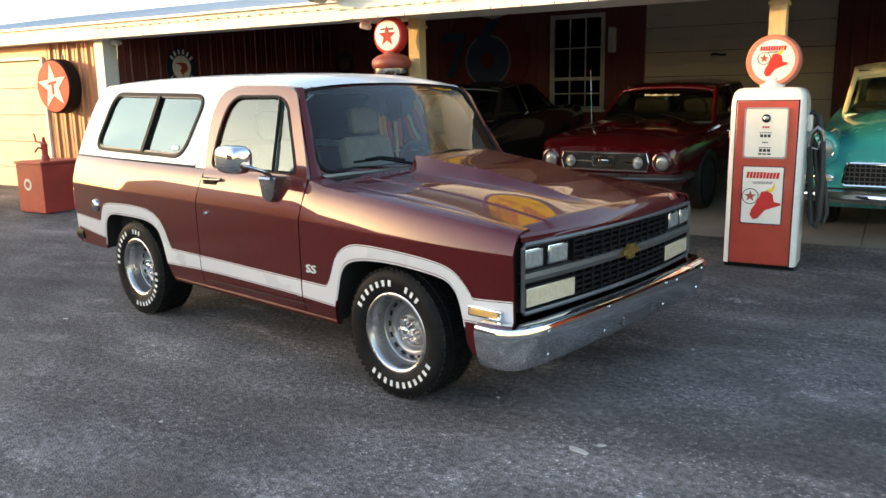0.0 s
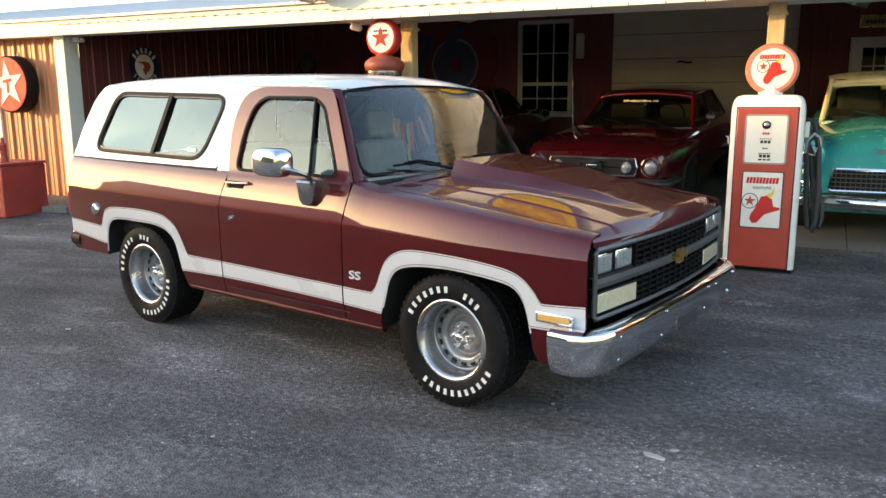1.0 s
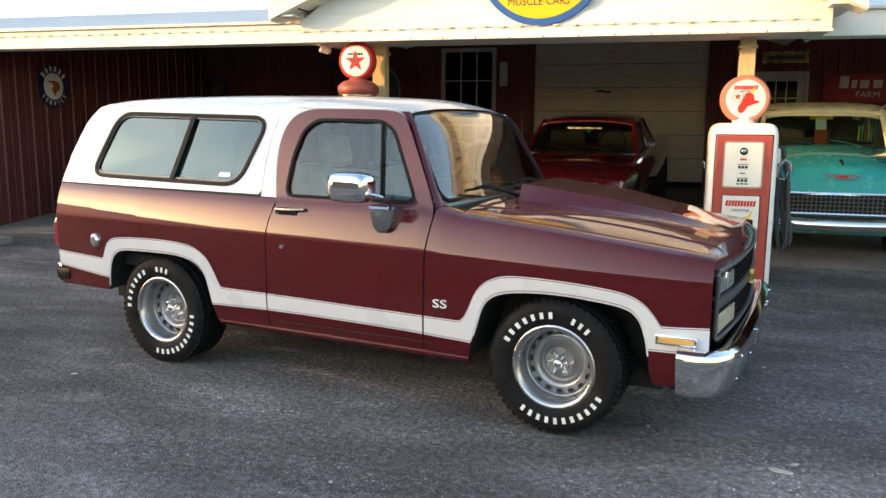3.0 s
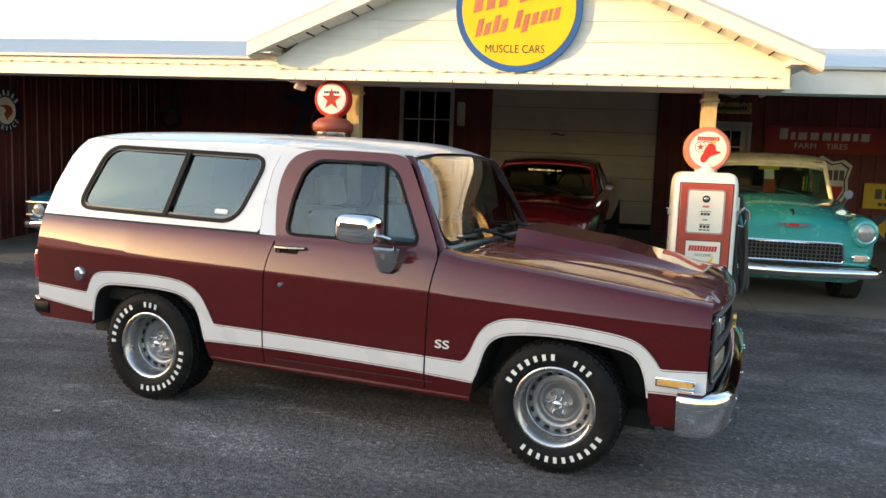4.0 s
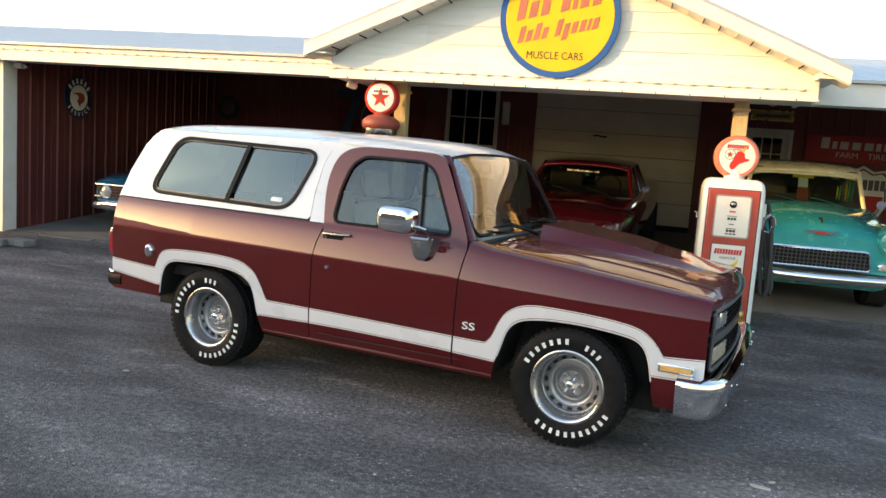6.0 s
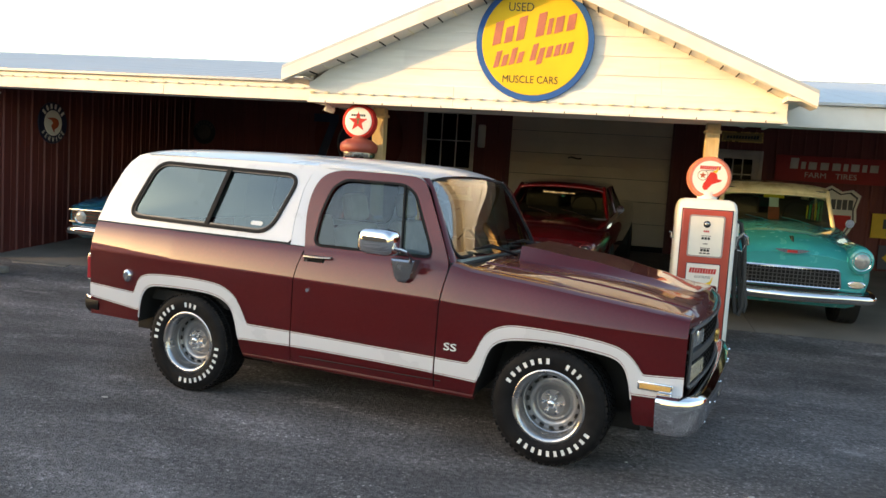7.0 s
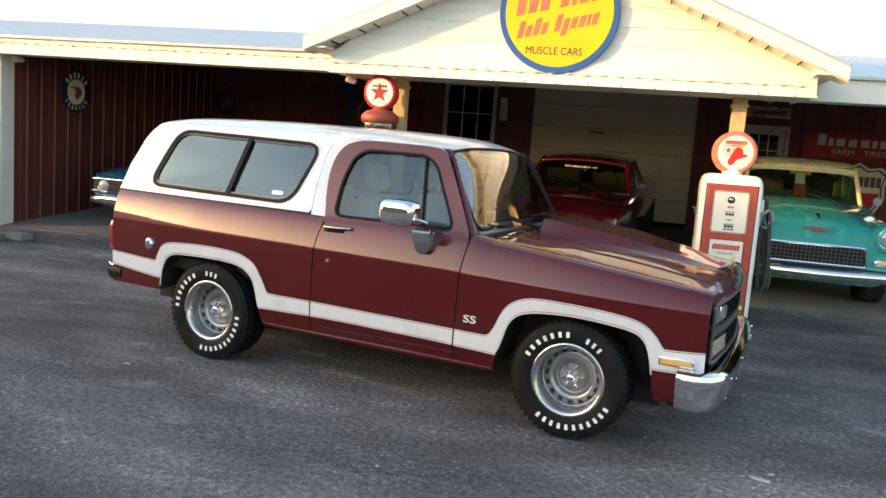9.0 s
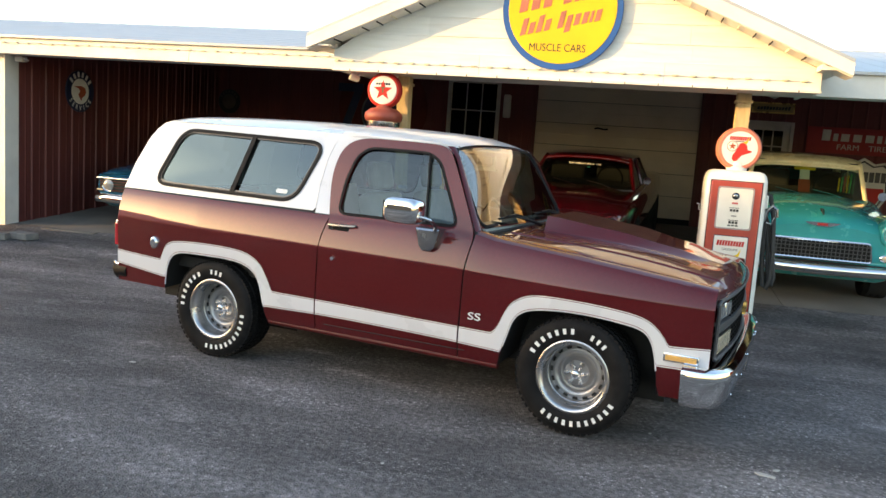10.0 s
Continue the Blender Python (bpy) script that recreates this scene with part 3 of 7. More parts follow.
GREEN = [(1.15, 0.955), (1.30, 0.906), (1.50, 0.842), (1.64, 0.794), (1.70, 0.772)]
PLAN = [(-1.02, 0.972), (-0.6, 0.99), (-0.2, 1.0), (2.4, 1.0)] + [(2.4 + 0.053 * k, 1 - 0.058 * (k / 20) ** 2.6) for k in range(1, 21)]


def half_width(x, z):
    c, b = table(CREASE, x), table(BELT, x)
    if z <= c:
        w = table(LOW, (z - 0.30) / (c - 0.30))
    elif z <= b or x > 2.05:
        w = 1.024 - (1.024 - table(HIGH, min((z - c) / (b - c), 1))) * min(1.0, (b - c) / 0.2) ** 0.5
    else:
        w = table(GREEN, z)
    return w * table(PLAN, x)


def soft(rows, n=2):
    """Corners of an open outline cut n times."""
    for _ in range(n):
        out = [rows[0]]
        for (xa, za), (xb, zb) in zip(rows, rows[1:]):
            out += [(lerp(xa, xb, 0.25), lerp(za, zb, 0.25)), (lerp(xa, xb, 0.75), lerp(za, zb, 0.75))]
        rows = out + [rows[-1]]
    return rows


ARCH_R = soft([(-0.50, 0.455), (-0.491, 0.54), (-0.472, 0.633), (-0.436, 0.702), (-0.377, 0.741), (-0.29, 0.754), (-0.08, 0.758), (0.127, 0.757), (0.265, 0.737), (0.348, 0.691), (0.391, 0.624), (0.413, 0.533), (0.431, 0.446), (0.45, 0.335)])
ARCH_F = soft([(2.215, 0.335), (2.239, 0.435), (2.275, 0.544), (2.306, 0.649), (2.363, 0.710), (2.457, 0.740), (2.611, 0.754), (2.779, 0.753), (2.964, 0.736), (3.073, 0.717), (3.122, 0.681), (3.153, 0.621), (3.177, 0.513), (3.19, 0.335)])
BAND_TOP = soft([(-1.0, 0.690), (-0.56, 0.668), (-0.537, 0.669), (-0.522, 0.709), (-0.491, 0.773), (-0.442, 0.810), (-0.349, 0.828), (-0.076, 0.839), (0.167, 0.832), (0.289, 0.814), (0.391, 0.763), (0.450, 0.682), (0.500, 0.582), (0.510, 0.567), (0.53, 0.565), (0.903, 0.563), (1.147, 0.560), (1.577, 0.552), (1.923, 0.548),
                 (2.160, 0.543), (2.178, 0.545), (2.215, 0.588), (2.264, 0.711), (2.321, 0.774), (2.414, 0.815), (2.531, 0.823), (2.759, 0.817), (2.944, 0.802), (3.068, 0.783), (3.142, 0.749), (3.202, 0.687), (3.232, 0.637), (3.248, 0.634), (3.462, 0.645)])
BAND_LOW = [(0.43, 0.455), (0.9, 0.465), (1.147, 0.466), (1.578, 0.460), (1.927, 0.452), (2.24, 0.436)]
SILL = 0.335


def sill(x):
    if x < -0.50:
        return 0.455
    if x <= 0.45:
        return table(ARCH_R, x)
    if 2.215 <= x <= 3.19:
        return table(ARCH_F, x)
    return SILL


def band_low(x):
    if x < -0.49:
        return table([(-1.0, 0.592), (-0.49, 0.542)], x)
    if x <= 0.45:
        return max(table(ARCH_R, x), 0.452)
    if x < 2.23:
        return table(BAND_LOW, x)
    if x <= 3.19:
        return max(table(ARCH_F, x), 0.436 if x < 2.7 else 0.515)
    return 0.515


def seam_shift(x, z):
    """The door's edges lean and curve; panels beside them follow."""
    fore = table([(0.335, -0.040), (0.5, -0.036), (0.91, -0.020), (1.0, -0.008), (1.15, 0.018)], z) * max(0.0, 1 - abs(x - 1.986) / 0.19)
    aft = table([(0.335, -0.058), (0.55, -0.056), (0.93, -0.044), (1.02, -0.03), (1.15, 0.005)], z) * max(0.0, 1 - abs(x - 0.925) / 0.35)
    return x + fore + aft


def columns(x0, x1):
    xs = {round(x0, 4), round(x1, 4)}
    for rows in (ARCH_R, ARCH_F, BAND_TOP, CREASE, BELT, PLAN):
        xs |= {round(x, 4) for x, _ in rows if x0 < x < x1}
    n = max(int((x1 - x0) / 0.04), 1)
    xs |= {round(lerp(x0, x1, k / n), 4) for k in range(n + 1)}
    xs = sorted(xs)
    return [x for i, x in enumerate(xs) if i == 0 or x - xs[i - 1] > 0.003 or i == len(xs) - 1]


def side_sheet(x0, x1, s, lo, hi, off=0.0, extra=()):
    """A body-side sheet between two heights, following the body's curve."""
    bm = bmesh.new()
    rows = []
    for x in columns(x0, x1):
        c, b, l, h = table(CREASE, x), table(BELT, x), lo(x), hi(x)
        zs = [lerp(SILL, c, k) for k in (0, 0.1, 0.2, 0.35, 0.5, 0.65, 0.8, 0.92, 0.985, 1)] + [lerp(c, b, k) for k in (0.03, 0.10, 0.18, 0.3, 0.42, 0.54, 0.66, 0.78, 0.88, 1.0)]
        zs = [min(max(z, l), h) for z in zs]
        col = [(seam_shift(x, z), s * (half_width(x, z) + off), z) for z in zs]
        for dy, dz in extra:
            col.append((seam_shift(x, zs[-1]), s * (half_width(x, zs[-1]) + off + dy), zs[-1] + dz))
        rows.append(col)
    loft(bm, rows, closed=False)
    bmesh.ops.remove_doubles(bm, verts=bm.verts, dist=1e-4)
    bmesh.ops.dissolve_degenerate(bm, edges=bm.edges, dist=1e-4)
    return bm


def side_strip(x0, x1, s, lo, hi, off, n=5):
    """A narrow painted strip on the body side, even rows between two edges."""
    rows = []
    for x in columns(x0, x1):
        l, h = lo(x), hi(x)
        rows.append([(seam_shift(x, z), s * (half_width(x, z) + off), z) for z in (lerp(l, h, k / n) for k in range(n + 1))])
    return loft(bmesh.new(), rows, closed=False)


def thick(ob, t=0.014, angle=28):
    md = ob.modifiers.new("thickness", "SOLIDIFY")
    md.thickness, md.offset = t, -1
    return split_edges(ob, angle)


def star_dist(pts, c, a):
    d = Vector((math.cos(a), math.sin(a)))
    best = None
    for i in range(len(pts)):
        p, q = Vector(pts[i]) - c, Vector(pts[(i + 1) % len(pts)]) - c
        e = q - p
        den = d.x * e.y - d.y * e.x
        if abs(den) < 1e-9:
            continue
        t = (p.x * e.y - p.y * e.x) / den
        u = (p.x * d.y - p.y * d.x) / den
        if t > 0 and -1e-6 <= u <= 1 + 1e-6:
            best = t if best is None else max(best, t)
    return best


def ring_angles(outer, inner):
    c = Vector((sum(p[0] for p in inner) / len(inner), sum(p[1] for p in inner) / len(inner)))
    an = sorted({round(math.atan2(p[1] - c.y, p[0] - c.x), 3) for p in list(outer) + list(inner)} | {round(2 * math.pi * k / 48 - math.pi, 3) for k in range(48)})
    return c, [a for i, a in enumerate(an) if i == 0 or a - an[i - 1] > 0.012]


def ring_sheet(outer, inner, place, steps=4):
    """A sheet between an outer outline and an inner opening; place(x, z) gives the point."""
    c, an = ring_angles(outer, inner)
    bm = bmesh.new()
    loops = []
    ins = [star_dist(inner, c, a) for a in an]
    outs = [star_dist(outer, c, a) for a in an]
    for k in range(steps + 1):
        loops.append([place(c.x + math.cos(a) * lerp(i, o, k / steps), c.y + math.sin(a) * lerp(i, o, k / steps)) for a, i, o in zip(an, ins, outs)])
    loft(bm, loops, True, False, False)
    return bm


def rounded(pts, r, n=5):
    """Corners of an outline rounded."""
    out = []
    m = len(pts)
    for i in range(m):
        p, a, b = Vector(pts[i]), Vector(pts[i - 1]), Vector(pts[(i + 1) % m])
        u, v = (a - p), (b - p)
        k = min(r, u.length * 0.45, v.length * 0.45)
        s, e = p + u.normalized() * k, p + v.normalized() * k
        for j in range(n + 1):
            t = j / n
            out.append(tuple((1 - t) ** 2 * s + 2 * t * (1 - t) * p + t * t * e))
    return out


def grow(pts, d):
    """The outline moved outwards by d along its corners' normals (counter-clockwise outlines)."""
    m = len(pts)
    area = sum(pts[i][0] * pts[(i + 1) % m][1] - pts[(i + 1) % m][0] * pts[i][1] for i in range(m))
    sg = 1 if area > 0 else -1
    out = []
    for i in range(m):
        p, a, b = Vector(pts[i]), Vector(pts[i - 1]), Vector(pts[(i + 1) % m])
        t = (b - a).normalized()
        out.append((p.x + sg * d * t.y, p.y - sg * d * t.x))
    return out


def fan(pts3):
    bm = bmesh.new()
    c = bm.verts.new(sum((Vector(p) for p in pts3), Vector()) / len(pts3))
    vs = [bm.verts.new(p) for p in pts3]
    for i in range(len(vs)):
        bm.faces.new((c, vs[i], vs[(i + 1) % len(vs)]))
    return bm


ROOF_E = [(-1.015, 1.172), (-0.965, 1.375), (-0.875, 1.585), (-0.82, 1.655), (-0.76, 1.702), (-0.68, 1.722), (0.92, 1.705), (1.58, 1.692), (1.66, 1.682), (1.735, 1.668)]


def roof_edge(x):
    return half_width(min(x, 1.58), table(ROOF_E, x)) * table([(1.58, 1.0), (1.66, 0.965), (1.735, 0.90)], x)


def gx(y):
    return 3.530 - 0.060 * (y / 0.92) ** 2


TOPPER_WIN = rounded([(-0.708, 1.243), (0.605, 1.222), (0.762, 1.632), (-0.535, 1.661)], 0.12, 7)
DOOR_WIN = rounded([(0.982, 1.172), (0.990, 1.40), (1.038, 1.565), (1.125, 1.625), (1.575, 1.620), (1.668, 1.565), (1.875, 1.172)], 0.065)
TOPPER_SIDE = [(-1.013, 1.181), (0.798, 1.170), (0.790, 1.34), (0.806, 1.54), (0.845, 1.652), (0.905, 1.706), (-0.68, 1.722), (-0.76, 1.702), (-0.82, 1.655), (-0.875, 1.585), (-0.965, 1.375)]
DOOR_REAR = soft([(0.930, 1.10), (0.895, 1.25), (0.872, 1.39), (0.876, 1.50), (0.902, 1.592), (0.955, 1.652), (1.04, 1.682), (1.14, 1.690), (1.60, 1.682), (1.69, 1.664), (1.745, 1.620), (1.985, 1.160), (1.990, 1.10)], 2)
DOOR_UP = DOOR_REAR[::-1]

for s in (-1, 1):
    side = lambda x, z, o=0.0: (x, s * (half_width(x, z) + o), z)
    # quarter panel, door and fender
    thick(part("quarter_panel", side_sheet(-1.0, 0.9205, s, sill, lambda x: table(BELT, x)), MAROON, truck, smooth=28))
    thick(part("front_fender", side_sheet(1.9905, 3.46, s, sill, lambda x: table(BELT, x), extra=((-0.03, 0.012), (-0.06, 0.018), (-0.095, 0.018))), MAROON, truck, smooth=28))
    door = thick(part("door", side_sheet(0.9285, 1.9815, s, sill, lambda x: 1.10 if 0.9 < x < 2.0 else 1.1), MAROON, truck, smooth=28))
    thick(part("window_frame", ring_sheet(DOOR_UP, DOOR_WIN, side), MAROON, door), 0.03)
    pane = part("side_pane", fan([side(x, z, -0.014) for x, z in grow(DOOR_WIN, 0.004)]), GLASS, door, "clear door glass", smooth=60)
    pane.visible_shadow = False
    part("window_seal", ring_sheet(grow(DOOR_WIN, 0.008), grow(DOOR_WIN, -0.010), lambda x, z: side(x, z, 0.004), 2), BLACK_RUBBER, door)
    part("vent_post", T([side(1.580, 1.612, 0.0), side(1.650, 1.172, 0.0)], 0.010, 8), BLACK_TRIM, door, "black quarter-light post")
    # thin dark gaps round the door
    for xg in (0.925, 1.986):
        zg = (0.35, 0.5, 0.7, 0.9, 0.95, 1.05, 1.15)
        part("door_gap", loft(bmesh.new(), [[(seam_shift(xg, z) + d, s * (half_width(xg, z) - 0.012), z) for z in zg] for d in (-0.008, 0.008)], closed=False), DARK, truck)
    # white band with dark pinstripes
    for xa, xb in ((-1.0, 0.920), (0.929, 1.981), (1.991, 3.458)):
        part("white_band", side_strip(xa, xb, s, band_low, lambda x: table(BAND_TOP, x), 0.004), WHITE_PAINT, truck, "white painted lower band")
        part("pinstripe", side_strip(xa, xb, s, lambda x: table(BAND_TOP, x) + 0.004, lambda x: table(BAND_TOP, x) + 0.0085, 0.004, 1), LETTER, truck, "thin pale pinstripe")
        part("pinstripe", side_strip(xa, xb, s, lambda x: band_low(x) + 0.007, lambda x: band_low(x) + 0.0105, 0.0065, 1), STRIPE_RED, truck, "thin maroon pinstripe")
    # arch lips and liners
    for name, rows in (("arch_rear", ARCH_R), ("arch_front", ARCH_F)):
        loops = []
        for x, z in rows:
            w = half_width(x, z)
            loops.append([(x, s * (w + 0.004), z), (x, s * (w - 0.03), z + 0.004), (x, s * 0.60, z + 0.03), (x, s * 0.60, max(z - 0.55, 0.2))])
        part("wheel_liner", loft(bmesh.new(), loops, closed=False), DARK, truck, smooth=0)
        part("arch_lip", T([(x, s * (half_width(x, z) - 0.001), z) for x, z in rows if z > 0.475], 0.005, 6), WHITE_PAINT, truck)
    # sill under the door
    part("sill", T([(0.46, s * 0.952, 0.347), (1.3, s * 0.957, 0.343), (2.215, s * 0.952, 0.338)], 0.024, 10), MAROON_DULL, truck)
    part("sill_seam", B(0.95, 2.0, s * 1.005 - 0.004, s * 1.005 + 0.004, 0.405, 0.409), DARK, truck)
    # topper side and its sliding window
    thick(part("topper_side", ring_sheet(TOPPER_SIDE, TOPPER_WIN, side, 5), WHITE_PAINT, truck), 0.02)
    win = part("topper_window", ring_sheet(grow(TOPPER_WIN, 0.014), grow(TOPPER_WIN, -0.009), lambda x, z: side(x, z, 0.010), 2), BLACK_TRIM, truck, "black-framed sliding side window")
    thick(win, 0.02)
    part("rail", ring_sheet(grow(TOPPER_WIN, -0.007), grow(TOPPER_WIN, -0.020), lambda x, z: side(x, z, 0.002), 1), RAIL_GREY, win)
    sp = part("pane", fan([side(x, z, -0.010) for x, z in grow(TOPPER_WIN, -0.008)]), TINT_GLASS, win, "tinted topper glass", smooth=60)
    sp.visible_shadow = False
    part("divider", loft(bmesh.new(), [[side(0.035, 1.225, 0.012), side(0.072, 1.225, 0.012), side(0.072, 1.225, -0.006), side(0.035, 1.225, -0.006)],
                                       [side(0.130, 1.650, 0.012), side(0.167, 1.650, 0.012), side(0.167, 1.650, -0.006), side(0.130, 1.650, -0.006)]]), BLACK_TRIM, win)
    part("sticker", fan([side(x, z, -0.006) for x, z in rrect(0.43, 0.53, 1.262, 1.292, 0.014, 3)]), LETTER, win, "small worn white sticker")
    # white cab pillar between topper and door
    SEAM = [(0.801, 1.158), (0.793, 1.34), (0.809, 1.54), (0.848, 1.655), (0.908, 1.708), (0.935, 1.722)]
    EDGE = [(0.945, 1.155), (0.905, 1.38), (0.935, 1.573), (1.00, 1.640), (1.09, 1.672), (1.14, 1.680)]
    part("cab_pillar", loft(bmesh.new(), [[side(a[0], a[1], o) for a in SEAM] for o in (-0.03, 0.0)] + [[side(lerp(a[0], b[0], k), lerp(a[1], b[1], k), -0.008 * k) for a, b in zip(SEAM, EDGE)] for k in (0.25, 0.5, 0.75, 1)], closed=False), WHITE_PAINT, truck, smooth=60)
    part("roof_rail", loft(bmesh.new(), [[(x, s * (roof_edge(x) + o), table(ROOF_E, x) + dz) for x in (0.96, 1.1, 1.25, 1.4, 1.5, 1.56, 1.62, 1.66, 1.70, 1.735)] for dz, o in ((0.003, 0.0), (-0.008, 0.003), (-0.016, 0.0), (-0.05, -0.004))], closed=False), WHITE_PAINT, truck, smooth=60)
    part("seam_backing", loft(bmesh.new(), [[side(0.78, 1.16, -0.012), side(0.93, 1.16, -0.012)], [side(0.79, 1.50, -0.012), side(0.89, 1.50, -0.012)], [side(0.83, 1.64, -0.012), side(0.98, 1.64, -0.012)], [side(0.88, 1.72, -0.012), side(1.10, 1.72, -0.012)]], closed=False), WHITE_PAINT, truck)
    part("belt_gap", loft(bmesh.new(), [[side(lerp(-1.0, 0.80, k / 12), 1.145, -0.003) for k in range(13)], [side(lerp(-1.0, 0.80, k / 12), 1.190, -0.006) for k in range(13)]], closed=False), DARK, truck)
    # windscreen pillar
    part("windscreen_pillar", loft(bmesh.new(), [[(1.985, s * 0.925, 1.150), (1.768, s * 0.806, 1.600), (1.712, s * 0.790, 1.655), (1.685, s * 0.782, 1.672)],
                                                 [(2.008, s * 0.905, 1.150), (1.785, s * 0.796, 1.603), (1.738, s * 0.776, 1.655), (1.715, s * 0.768, 1.672)],
                                                 [(2.012, s * 0.872, 1.150), (1.780, s * 0.772, 1.603), (1.742, s * 0.758, 1.655), (1.725, s * 0.745, 1.672)]], closed=False), MAROON, truck, smooth=60)
    # chrome handle, lock, mirror
    hw = half_width(1.02, 1.085)
    cup = part("handle_cup", B(0.940, 1.10, min(s * (hw - 0.012), s * (hw + 0.009)), max(s * (hw - 0.012), s * (hw + 0.009)), 1.058, 1.104, bev=0.006), BLACK_TRIM, door, "black handle recess")
    part("door_handle", loft(bmesh.new(), [[(x, s * (hw + o), z) for o, z in ((a, z0), (a + 0.018, z0 + 0.003), (a + 0.016, z0 + 0.012), (a, z0 + 0.014))] for x, a, z0 in ((0.945, 0.006, 1.088), (0.98, 0.012, 1.089), (1.06, 0.012, 1.090), (1.125, 0.006, 1.092), (1.155, 0.0, 1.094))]), DARK_CHROME, cup, "chrome pull handle", smooth=30)
    part("push_button", L([(0, s * 0.016), (0.009, s * 0.016), (0.011, s * 0.010), (0.011, -s * 0.01)], "y", 12, (0.967, 0, 1.071)), DARK_CHROME, cup).location.y = s * hw
    part("lock", L([(0, 0.016), (0.012, 0.016), (0.016, 0.004), (0.016, -0.01)], "y", 12, (1.005, 0, 0.872)) if s > 0 else L([(0, -0.016), (0.012, -0.016), (0.016, -0.004), (0.016, 0.01)], "y", 12, (1.005, 0, 0.872)), CHROME, door).location.y = s * half_width(1.005, 0.872)
    if s < 0:
        shell = []
        for ph in [-90 + 11.25 * k for k in range(17)]:
            c, sn = math.cos(radians(ph)), math.sin(radians(ph))
            pw = lambda v, e: math.copysign(abs(v) ** e, v)
            shell.append([(0.128 * pw(sn, 0.45), 0.075 * pw(c, 0.45) * pw(math.cos(a), 0.6), 0.082 * pw(c, 0.45) * pw(math.sin(a), 0.6)) for a in [2 * math.pi * q / 32 for q in range(32)]])
        mir = part("door_mirror", loft(bmesh.new(), shell), CHROME, truck, "chrome-backed door mirror", smooth=60)
        mir.matrix_basis = pose(1.618, s * 1.20, 1.262, 0, 0, s * 8)
        part("mirror_seam", B(-0.129, -0.123, -0.05, 0.05, -0.055, 0.055, bev=0.003), BLACK_TRIM, mir)
        part("mirror_arm", T([(0.10, 0.0, -0.030), (0.145, 0.012, -0.033), (0.165, 0.05, -0.048), (0.158, 0.11, -0.072), (0.130, 0.165, -0.098), (0.112, 0.185, -0.140)], 0.011, 10), DULL_CHROME, mir)
        part("mirror_bracket", loft(bmesh.new(), [[side(x, z, 0.0) for x, z in ((1.612, 1.152), (1.795, 1.152), (1.765, 1.03), (1.735, 1.000), (1.668, 1.000), (1.642, 1.03))],
                                                  [side(x, z, 0.026 + 0.34 * (z - 1.0)) for x, z in ((1.620, 1.148), (1.786, 1.148), (1.758, 1.035), (1.73, 1.008), (1.674, 1.008), (1.650, 1.035))],
                                                  [side(x, z, 0.030 + 0.36 * (z - 1.0)) for x, z in ((1.634, 1.136), (1.772, 1.136), (1.748, 1.045), (1.725, 1.020), (1.680, 1.020), (1.660, 1.045))]]), DULL_CHROME, truck, "dull chrome mirror bracket", smooth=25)
    # badge, marker, cap, tail lamp
    words("badge", "SS", 0.066, Matrix.Translation((2.058, s * (half_width(2.06, 0.633) + 0.008), 0.633)) @ (pose(0, 0, 0, 90, 0, 0) if s < 0 else pose(0, 0, 0, 90, 0, 180)), LETTER, truck, 0.004, 1.5)
    hm = half_width(3.31, 0.59) + 0.012
    mk = part("side_marker", B(3.212, 3.408, s * hm - 0.012, s * hm + 0.012, 0.556, 0.606, bev=0.006), CHROME, truck, "chrome-framed amber side marker")
    part("lens", B(3.224, 3.396, s * (hm + 0.009) - 0.006, s * (hm + 0.009) + 0.006, 0.565, 0.597, bev=0.004), AMBER, mk)
    if s < 0:
        fc = part("fuel_cap", L([(0, -0.03), (0.03, -0.03), (0.045, -0.02), (0.052, 0.0), (0.052, 0.02)], "y", 20, (-0.66, -half_width(-0.66, 0.79), 0.795)), CHROME, truck)
        fc.scale = (0.85, 1, 1)
        fc.location.x = -0.034
    tl = part("tail_lamp", B(-1.035, -0.945, min(s * 0.90, s * 0.985), max(s * 0.90, s * 0.985), 0.705, 0.925, bev=0.01), CHROME, truck, "red tail lamp in a chrome frame")
    part("lens", B(-1.042, -0.962, min(s * 0.91, s * 0.988), max(s * 0.91, s * 0.988), 0.727, 0.903, bev=0.008), RED_LENS, tl)
    # bumper end caps behind
    part("rear_bumper_end", loft(bmesh.new(), [[(-0.86, s * y, z) for y, z in ((0.90, 0.455), (0.955, 0.46), (0.985, 0.49), (0.995, 0.53), (0.985, 0.562), (0.94, 0.572), (0.90, 0.572))], [(-0.99, s * y, z) for y, z in ((0.90, 0.455), (0.95, 0.46), (0.98, 0.49), (0.99, 0.53), (0.98, 0.562), (0.935, 0.572), (0.90, 0.572))], [(-1.045, s * y, z) for y, z in ((0.90, 0.465), (0.92, 0.468), (0.94, 0.495), (0.95, 0.535), (0.94, 0.568), (0.92, 0.578), (0.90, 0.578))], [(-1.06, s * y, z) for y, z in ((0.89, 0.475), (0.895, 0.478), (0.90, 0.50), (0.905, 0.535), (0.90, 0.562), (0.895, 0.57), (0.89, 0.57))]]), BLACK_TRIM, truck, "dark rear bumper end", smooth=50).location.x = -0.055
    part("bumper_cap", T([(-0.90, s * 0.965, 0.572), (-0.99, s * 0.955, 0.575), (-1.04, s * 0.925, 0.580), (-1.055, s * 0.89, 0.578)], 0.010, 8), CHROME, truck).location.x = -0.055
